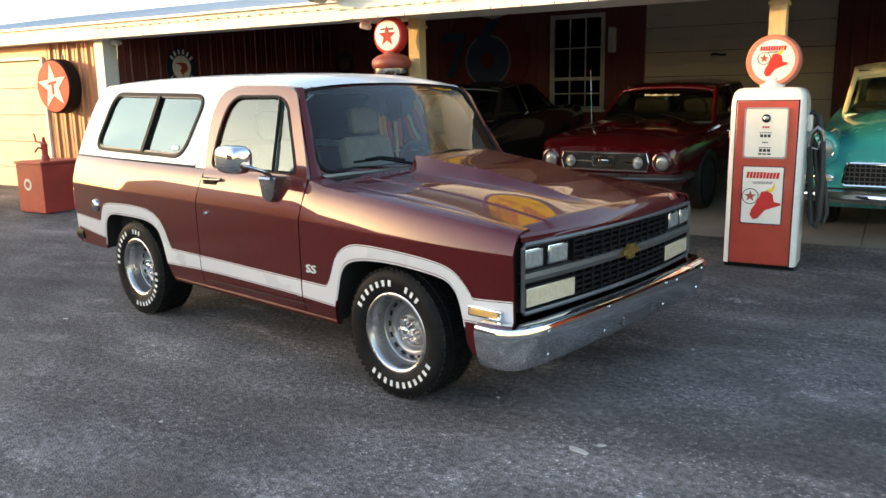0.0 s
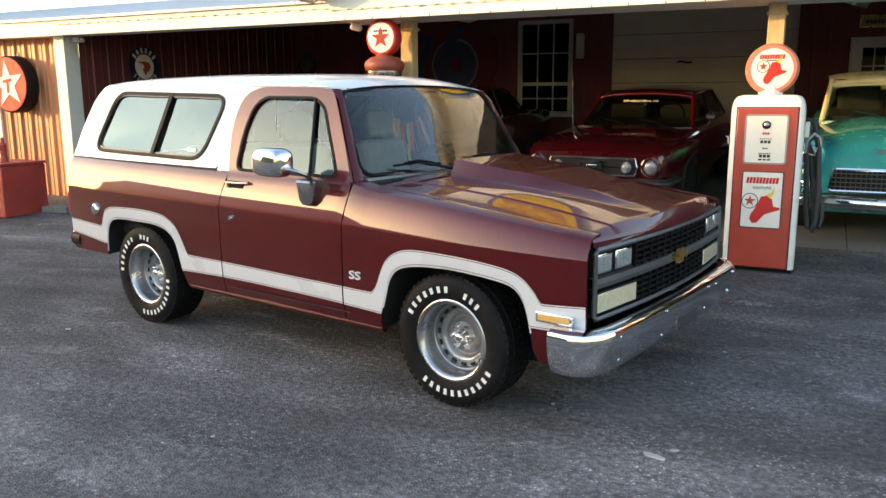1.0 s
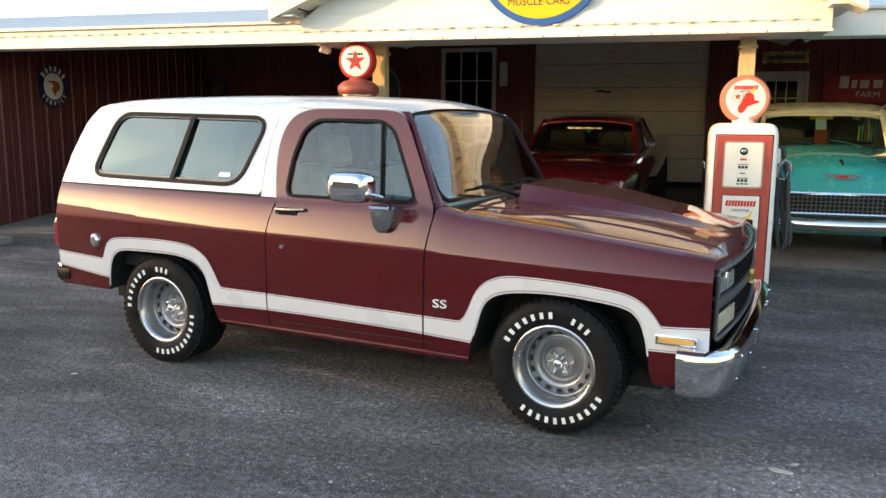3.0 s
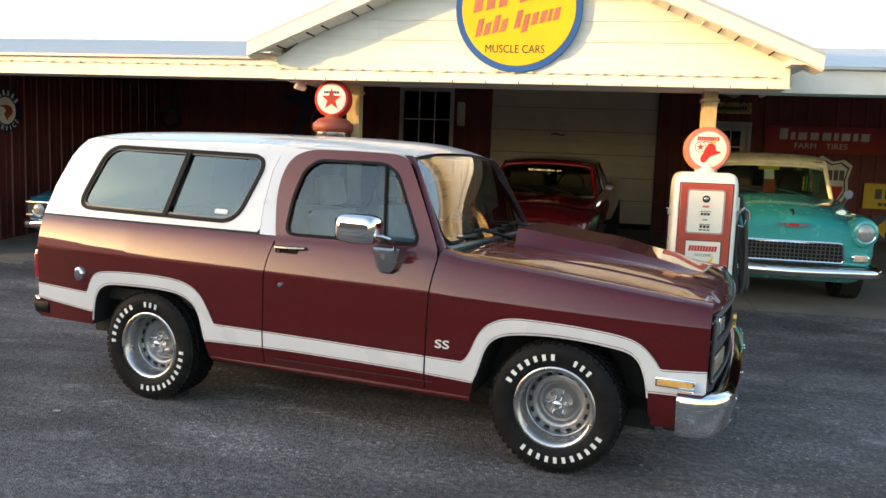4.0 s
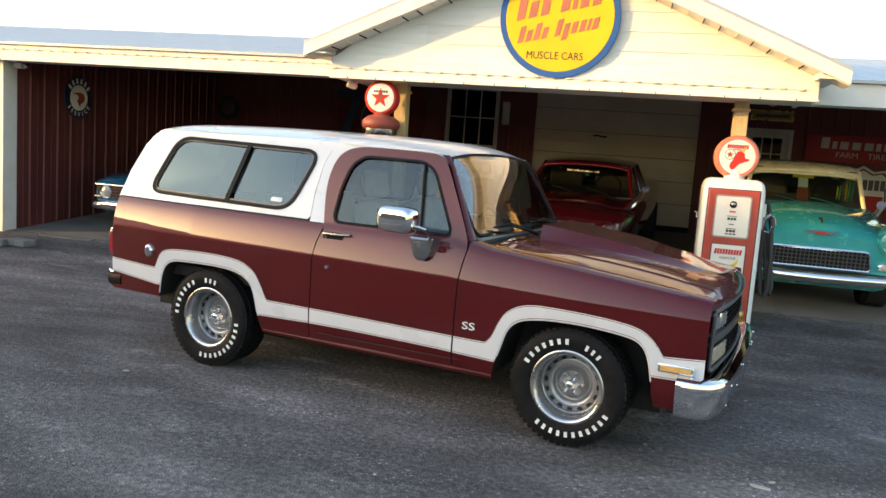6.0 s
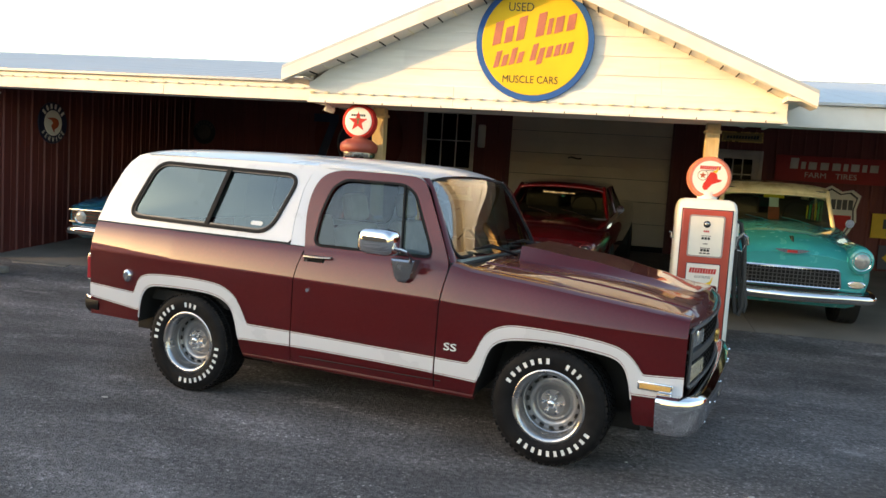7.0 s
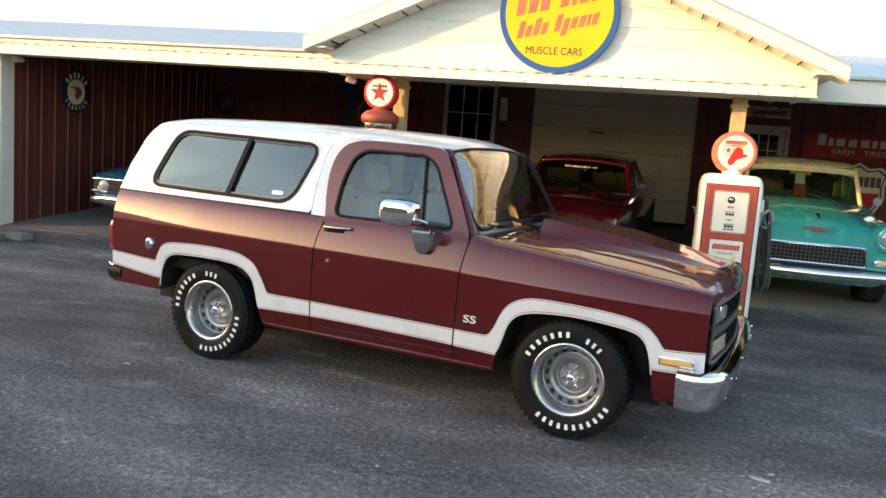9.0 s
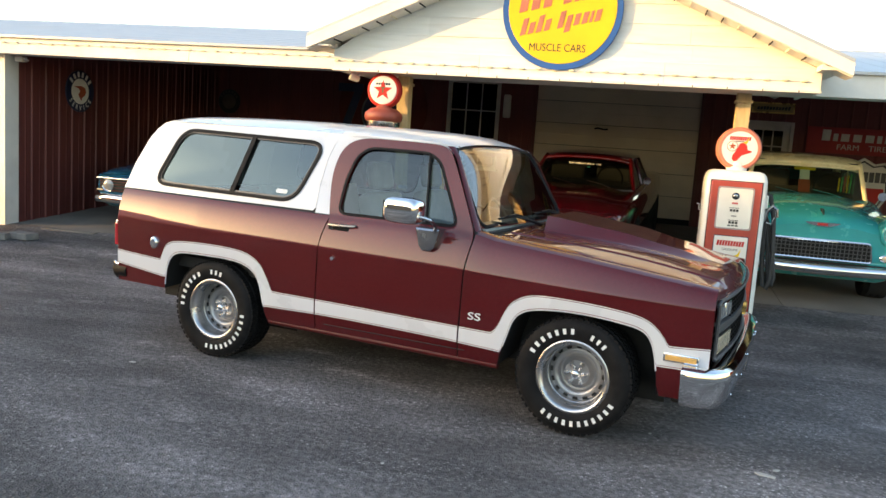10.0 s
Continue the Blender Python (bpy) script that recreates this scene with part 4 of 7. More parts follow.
    # lamps, in two rows
    part("lamp_housing", loft(bmesh.new(), [[(gx(y) - 0.022, s * y, z) for z in (0.59, 0.75, 0.915)] for y in (0.50, 0.6, 0.7, 0.8, 0.90)], closed=False), BLACK_TRIM, truck)
    for yy, hw2 in ((0.825, 0.073), (0.640, 0.076)):
        g = gx(yy)
        lp = part("headlamp", B(-0.03, 0.0, -hw2, hw2, 0.796, 0.892, bev=0.006), CHROME, truck, "rectangular sealed-beam headlamp")
        lp.matrix_basis = Matrix.Translation((g, s * yy, 0)) @ pose(0, 0, 0, 0, 0, s * 6)
        part("lens", B(-0.01, 0.005, -hw2 + 0.008, hw2 - 0.008, 0.804, 0.884, bev=0.006), LAMP_GLASS, lp)
    pk = part("parking_lamp", B(-0.04, 0.0, -0.20, 0.20, 0.600, 0.712, bev=0.01), BLACK_TRIM, truck, "wide parking lamp with a pale ribbed lens")
    pk.matrix_basis = Matrix.Translation((gx(0.70), s * 0.695, 0)) @ pose(0, 0, 0, 0, 0, s * 5.5)
    part("lens", B(-0.01, 0.006, -0.187, 0.187, 0.610, 0.702, bev=0.006), CLEAR_LENS, pk)

# roof: cab and topper in one sweep


def roof_z(x, v):
    """Height at x; v: 0 at the side, 1 in the middle."""
    e = table(ROOF_E, x)
    t = e + table([(-1.0, 0.004), (-0.87, 0.03), (-0.77, 0.05), (-0.68, 0.058), (-0.5, 0.07), (0.2, 0.085), (1.2, 0.082), (1.5, 0.07), (1.65, 0.05), (1.735, 0.032)], x)
    return lerp(e, t, 1 - (1 - v) ** 2.6)


bm = bmesh.new()
xs_topper = [-1.015, -0.99, -0.965, -0.92, -0.875, -0.85, -0.82, -0.79, -0.76, -0.72, -0.68, -0.58, -0.4, -0.2, 0.1, 0.4, 0.7, 0.85]
vs = [0, 0.06, 0.14, 0.24, 0.36, 0.5, 0.7, 1.0]


def roof_row(x, shift=0.0):
    out = []
    for k, v in [(-1, v) for v in vs] + [(1, v) for v in vs[-2::-1]]:
        y = k * roof_edge(x) * (1 - v)
        out.append((x + shift * (1 - (1 - v) ** 2), y, roof_z(x, v)))
    return out


part("topper_roof", loft(bm, [roof_row(x) for x in xs_topper] + [roof_row(0.930)], closed=False), WHITE_PAINT, truck, "white moulded topper roof", smooth=50)
part("cab_roof", loft(bmesh.new(), [roof_row(x) for x in (0.934, 1.1, 1.25, 1.4, 1.5, 1.56, 1.62, 1.66, 1.70, 1.735)], closed=False), WHITE_PAINT, truck, "white cab roof", smooth=50)
part("roof_seam", loft(bmesh.new(), [[(x, y, z - 0.004) for x, y, z in roof_row(0.92)], [(x, y, z - 0.004) for x, y, z in roof_row(0.945)]], closed=False), RAIL_GREY, truck)
thick(part("headliner", loft(bmesh.new(), [[(x, y * 0.97, z - 0.035) for x, y, z in roof_row(x)] for x in (-0.5, 0.2, 1.0, 1.6)], closed=False), SEAT, truck), 0.005)

# windscreen
def ws(u, v):
    """u across -1..1, v 0 bottom to 1 top."""
    y = u * lerp(0.880, 0.762, v)
    bow = 1 - u * u
    swell = 0.12 * v * v * (1 - v) * (1 - 0.6 * u ** 4)
    return (lerp(1.995, 1.712, v) + lerp(0.050, 0.020, v) * bow + swell, y, lerp(1.168, 1.664, v) + 0.022 * bow * v + 0.5 * swell)


us = [k / 8 - 1 for k in range(17)]
WS_OUT = rrect(-0.80, 0.80, 0.0, 0.56, 0.004, 2)
WS_IN = rrect(-0.79, 0.79, 0.008, 0.552, 0.085, 7)
on_ws = lambda a, b: ws(a / 0.80, b / 0.56)
part("windscreen_frame", ring_sheet(WS_OUT, WS_IN, on_ws, 2), MAROON, truck, smooth=60)
bm = ring_sheet(WS_IN, rrect(-0.003, 0.003, 0.277, 0.283, 0.001, 2), on_ws, 12)
bmesh.ops.recalc_face_normals(bm, faces=bm.faces)
if sum(f.normal.x for f in bm.faces) < 0:
    bmesh.ops.reverse_faces(bm, faces=bm.faces)
wsg = part("windscreen", bm, SCREEN_GLASS, truck, "clear curved windscreen", smooth=80)
wsg.visible_shadow = False
seal = [on_ws(a, b) for a, b in WS_IN]
part("windscreen_seal", T(seal + seal[:2], 0.014, 8, False), BLACK_RUBBER, wsg)
for y0, y1 in ((-0.16, -0.62), (0.62, 0.10)):
    arm = part("wiper", T([(2.16, y0 + 0.04, 1.165), (2.12, lerp(y0, y1, 0.3), 1.205), (2.065, lerp(y0, y1, 0.62), 1.232)], [0.012, 0.010, 0.007], 6), BLACK_TRIM, truck)
    part("blade", T([(2.085, lerp(y0, y1, 0.18), 1.215), (2.065, lerp(y0, y1, 0.6), 1.232), (2.02, y1, 1.222)], 0.008, 6), BLACK_TRIM, arm)
    part("blade_bridge", T([(2.08, lerp(y0, y1, 0.35), 1.228), (2.072, lerp(y0, y1, 0.62), 1.246), (2.05, lerp(y0, y1, 0.85), 1.236)], 0.006, 6), BLACK_TRIM, arm)

# bonnet with a raised cowl scoop
SCOOP_BACK = 2.262


def scoop_half(x):
    return smooth_table([(2.26, 0.332), (2.75, 0.318), (3.15, 0.27), (3.46, 0.19)], x)


def hood_z(x, y):
    a = abs(y)
    u = min(max((x - 2.13) / 1.30, 0.0), 1.0)
    crown = 0.026 + 0.028 * math.sin(math.pi * u ** 1.3)
    q = min(max((0.872 - a) / 0.472, 0), 1)
    roll = 0.008 * (1 - (1 - min(max((0.872 - a) / 0.025, 0), 1)) ** 2)
    ridge = 0.007 * min(max((0.672 - a) / 0.011, 0), 1)
    base = 1.122 - 0.083 * (x - 2.13) - 0.022 * (x - 2.13) ** 2 + roll + ridge + crown * (1 - (1 - q) ** 1.35)
    tall = smooth_table([(2.26, 0.096), (2.7, 0.068), (3.1, 0.038), (3.3, 0.017), (3.46, 0.0)], x) if x >= SCOOP_BACK else 0.0
    e = min(max(1 - (a - scoop_half(x)) / table(SCOOP_RAMP, x), 0), 1)
    return base + tall * e ** 1.2 + table(HOOD_LIP, x)


SCOOP_RAMP = [(2.26, 0.05), (2.6, 0.075), (3.1, 0.095), (3.46, 0.10)]
HOOD_LIP = [(3.425, 0.0), (3.431, -0.002), (3.450, -0.014), (3.470, -0.032), (3.482, -0.048), (3.49, -0.064)]


def hood_cols(x):
    """Lengthwise lines of the bonnet; most follow the scoop's edges and the outer ridges."""
    w, r = scoop_half(x), table(SCOOP_RAMP, x)
    half = [0.872, 0.866, 0.859, 0.853, 0.847, 0.80, 0.74, 0.69, 0.672, 0.661, 0.63, 0.60, 0.55, w + r + 0.02, w + r, w + 0.9 * r, w + 0.8 * r, w + 0.6 * r, w + 0.4 * r, w + 0.2 * r, w + 0.05 * r, w, w - 0.02, w * 0.6, w * 0.3]
    return [-y for y in half] + [0.0] + half[::-1]


def hood_x(x, y):
    return x + (0.078 * (1 - (y / 0.872) ** 2) - 0.026) * min(max((x - 2.9) / 0.5, 0), 1)


HOOD_XS = [2.13, 2.17, 2.21, 2.2615, SCOOP_BACK] + [2.29 + 0.03 * k for k in range(38)] + [3.415] + [x for x, _ in HOOD_LIP]
part("bonnet", loft(bmesh.new(), [[(hood_x(x, y), y, hood_z(x, y)) for y in hood_cols(x)] for x in HOOD_XS], closed=False), MAROON, truck, "maroon bonnet with a raised cowl scoop", smooth=24)
part("bonnet_edge", loft(bmesh.new(), [[(hood_x(2.13, y), y, hood_z(2.13, y) - d) for y in hood_cols(2.13)] for d in (0.0, 0.03)], closed=False), BLACK_RUBBER, truck)
part("cowl", loft(bmesh.new(), [[(2.20, y * 0.85, table(BELT, 2.17) + 0.006 + 0.02 * (1 - y * y)) for y in us], [(2.10, y * 0.87, 1.128) for y in us], [(1.99, y * 0.89, 1.150) for y in us]], closed=False), BLACK_TRIM, truck, "black cowl panel under the windscreen")
for s in (-1, 1):
    part("washer_nozzle", B(2.17, 2.20, s * 0.28 - 0.02, s * 0.28 + 0.02, 1.130, 1.165, bev=0.008), BLACK_TRIM, truck)
part("front_panel", loft(bmesh.new(), [[(3.525 - 0.078 * (u * 0.895 / 0.872) ** 2 + o, u * 0.895, z) for u in us] for o, z in ((0.004, 0.965), (0.014, 0.95), (0.014, 0.926), (-0.03, 0.924))], closed=False), MAROON, truck)

# grille, chrome surround, crossbar and emblem
surround = part("grille", loft(bmesh.new(), [[(gx(y) - 0.045, y, z) for y in [u * 0.92 for u in us]] for z in (0.58, 0.75, 0.925)], closed=False), DARK, truck, "black egg-crate grille in a chrome surround")
path = [(gx(u * 0.895) + 0.004, u * 0.895, 0.918) for u in us] + [(gx(0.905) + 0.004, 0.905, z) for z in (0.90, 0.75, 0.60)] + [(gx(u * 0.895) + 0.004, u * 0.895, 0.585) for u in us[::-1]] + [(gx(0.905) + 0.004, -0.905, z) for z in (0.60, 0.75, 0.90)]
part("surround", T(path + path[:2], 0.012, 6, False), GRILLE_GREY, surround)
part("crossbar", loft(bmesh.new(), [[(gx(u * 0.91) + o, u * 0.91, z) for u in us] for o, z in ((-0.03, 0.728), (0.008, 0.732), (0.014, 0.755), (0.008, 0.778), (-0.03, 0.782))], closed=False), GRILLE_GREY, surround)
for z in (0.610, 0.640, 0.670, 0.700, 0.800, 0.830, 0.860, 0.888):
    part("grille_bar", loft(bmesh.new(), [[(gx(y) - 0.03, y, z - 0.006), (gx(y) - 0.005, y, z - 0.006), (gx(y) - 0.005, y, z + 0.006), (gx(y) - 0.03, y, z + 0.006)] for y in [u * 0.51 for u in us]]), BLACK_TRIM, surround)
for k in range(13):
    y = -0.51 + 0.085 * k
    part("fin", B(gx(y) - 0.035, gx(y) - 0.001, y - 0.006, y + 0.006, 0.59, 0.915), BLACK_TRIM, surround)
em = bmesh.new()
poly(em, [(gx(0) + 0.012, y, z) for y, z in ((-0.085, 0.742), (-0.03, 0.742), (-0.035, 0.72), (0.03, 0.72), (0.035, 0.742), (0.095, 0.742), (0.085, 0.776), (0.03, 0.776), (0.035, 0.798), (-0.03, 0.798), (-0.035, 0.776), (-0.095, 0.776))], 0.02, (1, 0, 0))
part("emblem", em, GOLD, surround, "plain gold cross-shaped emblem", smooth=0)

# front bumper
BPATH = [(3.33, 1.0), (3.41, 1.0), (3.455, 0.985), (3.485, 0.95), (3.505, 0.88), (3.52, 0.6), (3.53, 0.0)]
BPATH = [(x, -y) for x, y in BPATH] + [(x, y) for x, y in BPATH[-2::-1]]
loops = []
for i, (x, y) in enumerate(BPATH):
    a, b = Vector(BPATH[max(i - 1, 0)]), Vector(BPATH[min(i + 1, len(BPATH) - 1)])
    n = Vector(((b - a).y, -(b - a).x)).normalized()
    loops.append([(x + n.x * d, y + n.y * d, z) for d, z in ((-0.02, 0.545), (0.02, 0.560), (0.06, 0.557), (0.085, 0.545), (0.096, 0.515), (0.088, 0.46), (0.075, 0.40), (0.055, 0.355), (0.035, 0.332), (-0.02, 0.33))])
bump = part("front_bumper", loft(bmesh.new(), loops), CHROME, truck, "wide chrome front bumper", smooth=40)
for y, z in ((-0.865, 0.515), (-0.331, 0.524), (0.331, 0.524), (0.47, 0.515), (0.865, 0.515), (-0.84, 0.392), (-0.338, 0.392), (0.14, 0.392), (0.338, 0.392), (0.84, 0.392)):
    part("bolt", L([(0, 0.006), (0.006, 0.005), (0.009, 0.0)], "x", 8, (table([(0, 3.53), (0.6, 3.52), (0.88, 3.505)], abs(y)) + (0.094 if z > 0.45 else 0.072), y, z)), CHROME, bump)
part("plate_recess", B(3.598, 3.612, -0.16, 0.16, 0.37, 0.46, bev=0.004), DULL_CHROME, bump)
part("air_dam", B(3.24, 3.40, -0.74, 0.74, 0.25, 0.33, bev=0.02), DARK, truck)

# tail end, floor and running gear
part("tailgate", loft(bmesh.new(), [[(-1.0, u * half_width(-1.0, z), z) for u in us] for z in (0.46, 0.7, 0.95, 1.0, 1.16)], closed=False), MAROON, truck)
part("rear_bumper", loft(bmesh.new(), [[(-1.0, y, 0.46), (-1.11, y, 0.47), (-1.11, y, 0.57), (-1.0, y, 0.58)] for y in (-0.93, 0.93)]), CHROME, truck)
part("floor_pan", B(-0.88, 3.35, -0.60, 0.60, 0.30, 0.40), DARK, truck)
part("floor_pan", B(0.55, 2.2, -0.92, 0.92, 0.36, 0.40), DARK, truck)
part("load_bed", B(-0.90, 0.9, -0.88, 0.88, 0.62, 0.70), INSIDE, truck)
part("axle", T([(0, -0.7, 0.36), (0, 0.7, 0.36)], 0.05, 10), DARK, truck)
part("axle", T([(2.705, -0.7, 0.33), (2.705, 0.7, 0.33)], 0.04, 10), DARK, truck)
part("bulkhead", B(2.02, 2.06, -0.86, 0.86, 0.4, 1.15), INSIDE, truck)

# cabin
part("dashboard", loft(bmesh.new(), [[(2.0, y, 0.75), (1.72, y, 0.80), (1.70, y, 1.08), (1.78, y, 1.155), (2.03, y, 1.165)] for y in (-0.85, 0.85)]), DASH, truck)
part("steering_wheel", L([(0.185 + 0.016 * math.cos(a), 0.016 * math.sin(a)) for a in [k * math.pi / 4 for k in range(8)]], "x", 28, closed_prof=True), INSIDE, truck).matrix_basis = pose(1.63, 0.40, 1.11, 0, -24, 0)
part("steering_column", T([(1.60, 0.40, 1.08), (1.80, 0.40, 1.0)], 0.03, 8), INSIDE, truck)


def cab_seat(y, x=1.12):
    st = part("seat", B(x, x + 0.52, y - 0.26, y + 0.26, 0.58, 0.78, bev=0.05, seg=3), SEAT, truck, "beige cloth bucket seat")
    bk = part("backrest", B(-0.07, 0.07, -0.25, 0.25, 0, 0.58, bev=0.055, seg=3), SEAT, st)
    bk.matrix_basis = pose(x + 0.02, y, 0.74, 0, -14, 0)
    hd = part("headrest", B(-0.045, 0.045, -0.14, 0.14, 0.60, 0.80, bev=0.04, seg=3), SEAT, st)
    hd.matrix_basis = pose(x + 0.02, y, 0.74, 0, -12, 0)


cab_seat(-0.42)
cab_seat(0.42)
part("rear_seat", loft(bmesh.new(), [[(0.1, y, 0.7), (0.6, y, 0.7), (0.6, y, 0.92), (0.28, y, 0.92), (0.16, y, 1.28), (0.06, y, 1.28)] for y in (-0.62, 0.62)]), SEAT, truck)


STRAP_ORANGE = mat("orange_webbing", (0.60, 0.27, 0.05), 0.8, vary=0.12, scale=30, bump=0.2, bscale=200)
STRAP_RED = mat("red_webbing", (0.50, 0.05, 0.03), 0.8, vary=0.12, scale=30, bump=0.2, bscale=200)
STRAP_CREAM = mat("cream_webbing", (0.66, 0.52, 0.25), 0.8, vary=0.12, scale=30, bump=0.2, bscale=200)
for yb, wd, zt, zb, lean, m in ((0.585, 0.026, 1.485, 1.26, 0.03, STRAP_CREAM), (0.635, 0.07, 1.455, 1.13, 0.02, STRAP_ORANGE), (0.705, 0.045, 1.415, 1.10, 0.015, STRAP_RED), (0.775, 0.030, 1.41, 1.12, 0.02, STRAP_CREAM), (0.815, 0.045, 1.425, 1.20, 0.02, STRAP_RED)):
    part("hanging_strap", loft(bmesh.new(), [[(x, lerp(yb + lean, yb, k / 6) + d * wd / 2 + 0.004 * math.sin(k * 1.7 + yb * 20), lerp(zb, zt, k / 6)) for x, d in ((1.005, -1), (1.012, 0), (1.005, 1), (1.0, 1), (1.0, -1))] for k in range(7)]), m, truck, "bright woven strap hung beside the door", smooth=50)


# wheels
def letter_bars(w, r0, r1, a0, a1, n, y, fill=0.40):
    """n lettering bars on an arc, from angle a0 to a1 in degrees."""
    for k in range(n):
        c = radians(lerp(a0, a1, (k + 0.5) / n))
        hw = abs(radians(a1 - a0)) / n * fill / 2
        rows = [[(r * math.cos(a), yy, r * math.sin(a)) for r, a in ((r0, c - hw), (r1, c - hw), (r1, c), (r1, c + hw), (r0, c + hw), (r0, c))] for yy in (y, y - 0.003)]
        part("sidewall_mark", loft(bmesh.new(), rows), LETTER, w)


WHEEL_PIECES = {}


def wheel_piece(name, make, material, w, m):
    """A repeated piece of a wheel on shared mesh data."""
    if name not in WHEEL_PIECES:
        ob = part(name, make(), material, w, smooth=40)
        ob.matrix_basis = m
        WHEEL_PIECES[name] = ob.data
    else:
        share(name, WHEEL_PIECES[name], w, m)


RIM_BRIGHT = mat("brushed_trim_ring", (0.50, 0.50, 0.51), 0.28, 1.0, vary=0.05, rvary=0.05)
DISH = -0.075
RIM_PROF = [(0.03, -0.070), (0.078, -0.070), (0.084, -0.060), (0.100, -0.040), (0.112, -0.042), (0.122, -0.060), (0.134, -0.070), (0.146, -0.070), (0.152, -0.066), (0.168, -0.058), (0.172, -0.062), (0.176, -0.085), (0.182, -0.090), (0.186, -0.14), (0.19, -0.06), (0.19, 0.10)]
TYRE_PROF = [(0.195, -0.085), (0.212, -0.105), (0.235, -0.120), (0.270, -0.130), (0.305, -0.130), (0.328, -0.124), (0.344, -0.112), (0.353, -0.102), (0.355, -0.06), (0.359, -0.058), (0.359, -0.02), (0.354, -0.018), (0.354, 0.018), (0.359, 0.02), (0.359, 0.058), (0.355, 0.06), (0.353, 0.124), (0.342, 0.142), (0.305, 0.15), (0.235, 0.13), (0.195, 0.09)]


def make_wheel(name, parent, m, spin, detail=True, r_scale=1.0, rim_mat=STEEL):
    w = part(name, L(RIM_PROF, "y", 40), rim_mat, parent, "five-slot steel rally wheel with a bright trim ring", smooth=40)
    w.matrix_basis = m @ pose(0, 0, 0, 0, spin, 0) @ Matrix.Diagonal((r_scale, 1, r_scale, 1))
    part("tyre", L([(r, h + DISH) for r, h in TYRE_PROF], "y", 56), TYRE, w, "black tyre with raised white lettering", smooth=30)
    part("trim_ring", L([(r, h + DISH) for r, h in ((0.184, -0.02), (0.185, -0.06), (0.189, -0.085), (0.197, -0.108), (0.212, -0.118), (0.224, -0.116), (0.230, -0.108))], "y", 48), RIM_BRIGHT, w, smooth=60)
    part("centre_cap", L([(0, -0.128), (0.014, -0.126), (0.026, -0.119), (0.031, -0.106), (0.033, -0.088), (0.040, -0.082), (0.044, -0.068)], "y", 28), CHROME, w, smooth=60)
    for k in range(6):
        a = 2 * math.pi * k / 6
        wheel_piece("wheel_nut", lambda: L([(0, -0.112), (0.009, -0.110), (0.013, -0.103), (0.0135, -0.078), (0.017, -0.074), (0.017, -0.066)], "y", 10), CHROME, w, Matrix.Translation((0.062 * math.cos(a), 0, 0.062 * math.sin(a))))
    for k in range(16):
        a = 360 * k / 16
        wheel_piece("vent_slot", lambda: loft(bmesh.new(), [[(0.159 + du, yy, dv) for du, dv in ((-0.006, -0.013), (0.007, -0.015), (0.007, 0.015), (-0.006, 0.013))] for yy in (-0.03, -0.071)]), DARK, w, pose(0, 0, 0, 0, a, 0))
    if detail:
        bm = bmesh.new()
        for k in range(54):
            a = 2 * math.pi * k / 54
            for yy, da in ((-0.093, 0), (0.105, 0), (-0.04, 0.05), (0.04, 0.05), (0.0, 0.02)):
                c, sn = math.cos(a + da), math.sin(a + da)
                wd, tk = (0.018, 0.014) if abs(yy) > 0.05 else (0.015, 0.013)
                pts = [(-wd, -tk), (wd, -tk), (wd, tk), (-wd, tk)]
                lo, hi = [], []
                for dy, dt in pts:
                    for lst, r in ((lo, 0.344), (hi, 0.3625 if abs(yy) < 0.05 else 0.359)):
                        lst.append((r * c - dt * sn, yy + dy + DISH, r * sn + dt * c))
                loft(bm, [lo, hi])
        tagged(part("tread", bm, TYRE, w), kind="stuff")
        letter_bars(w, 0.263, 0.296, 158, 88, 7, -0.1305 + DISH)
        letter_bars(w, 0.263, 0.296, 72, 46, 3, -0.1305 + DISH)
        letter_bars(w, 0.263, 0.296, -22, -128, 11, -0.1305 + DISH)
    return w


make_wheel("wheel", truck, pose(2.70, -0.80, 0.36, 0, 0, 0), 0)
make_wheel("wheel", truck, pose(-0.03, -0.80, 0.36, 0, 0, 0), -25)
make_wheel("wheel", truck, pose(2.70, 0.80, 0.36, 0, 0, 180), 40)
make_wheel("wheel", truck, pose(-0.03, 0.80, 0.36, 0, 0, 180), 10)


# ---- unseen barn-shaped block, added to shade the yard from the low sun ----
barn = thing("shade_block", "unseen brown barn shape added beyond the yard to shade it", "barn", Matrix.Translation((-26.05, -13.84, 0)) @ pose(0, 0, 0, 0, 0, math.degrees(math.atan2(-0.469, -0.883))))
SHADE_BOARDS = mat("shade_block_boards", (0.16, 0.11, 0.08), 0.85, vary=0.25, scale=3, bump=0.2, bscale=20)
part("wall", B(0, 9, -5.6, 42, 0, 4.6), SHADE_BOARDS, barn, smooth=0)
part("roof", loft(bmesh.new(), [[(-0.3, y, 4.5), (4.5, y, 7.06), (9.3, y, 4.5)] for y in (-5.65, 42.2)], closed=True), ROOF_METAL, barn, smooth=0)


# ---- openings of the building ----
def sectional_door(name, x0, x1, z0, z1, y, material, label, n):
    t = thing(name, label, "garage door", kind="structure")
    h = (z1 - z0) / n
    for k in range(n):
        bm = bmesh.new()
        box(bm, x0, x1, y, y + 0.04, z0 + k * h + 0.004, z0 + (k + 1) * h - 0.004, bev=0.006)
        p = part("door_panel", bm, material, t)
        part("rib", B(x0 + 0.01, x1 - 0.01, y - 0.006, y + 0.004, z0 + (k + 0.5) * h - 0.012, z0 + (k + 0.5) * h + 0.012, bev=0.004), material, p)
    part("backing", B(x0, x1, y + 0.045, y + 0.05, z0, z1), DARK, t)
    return t


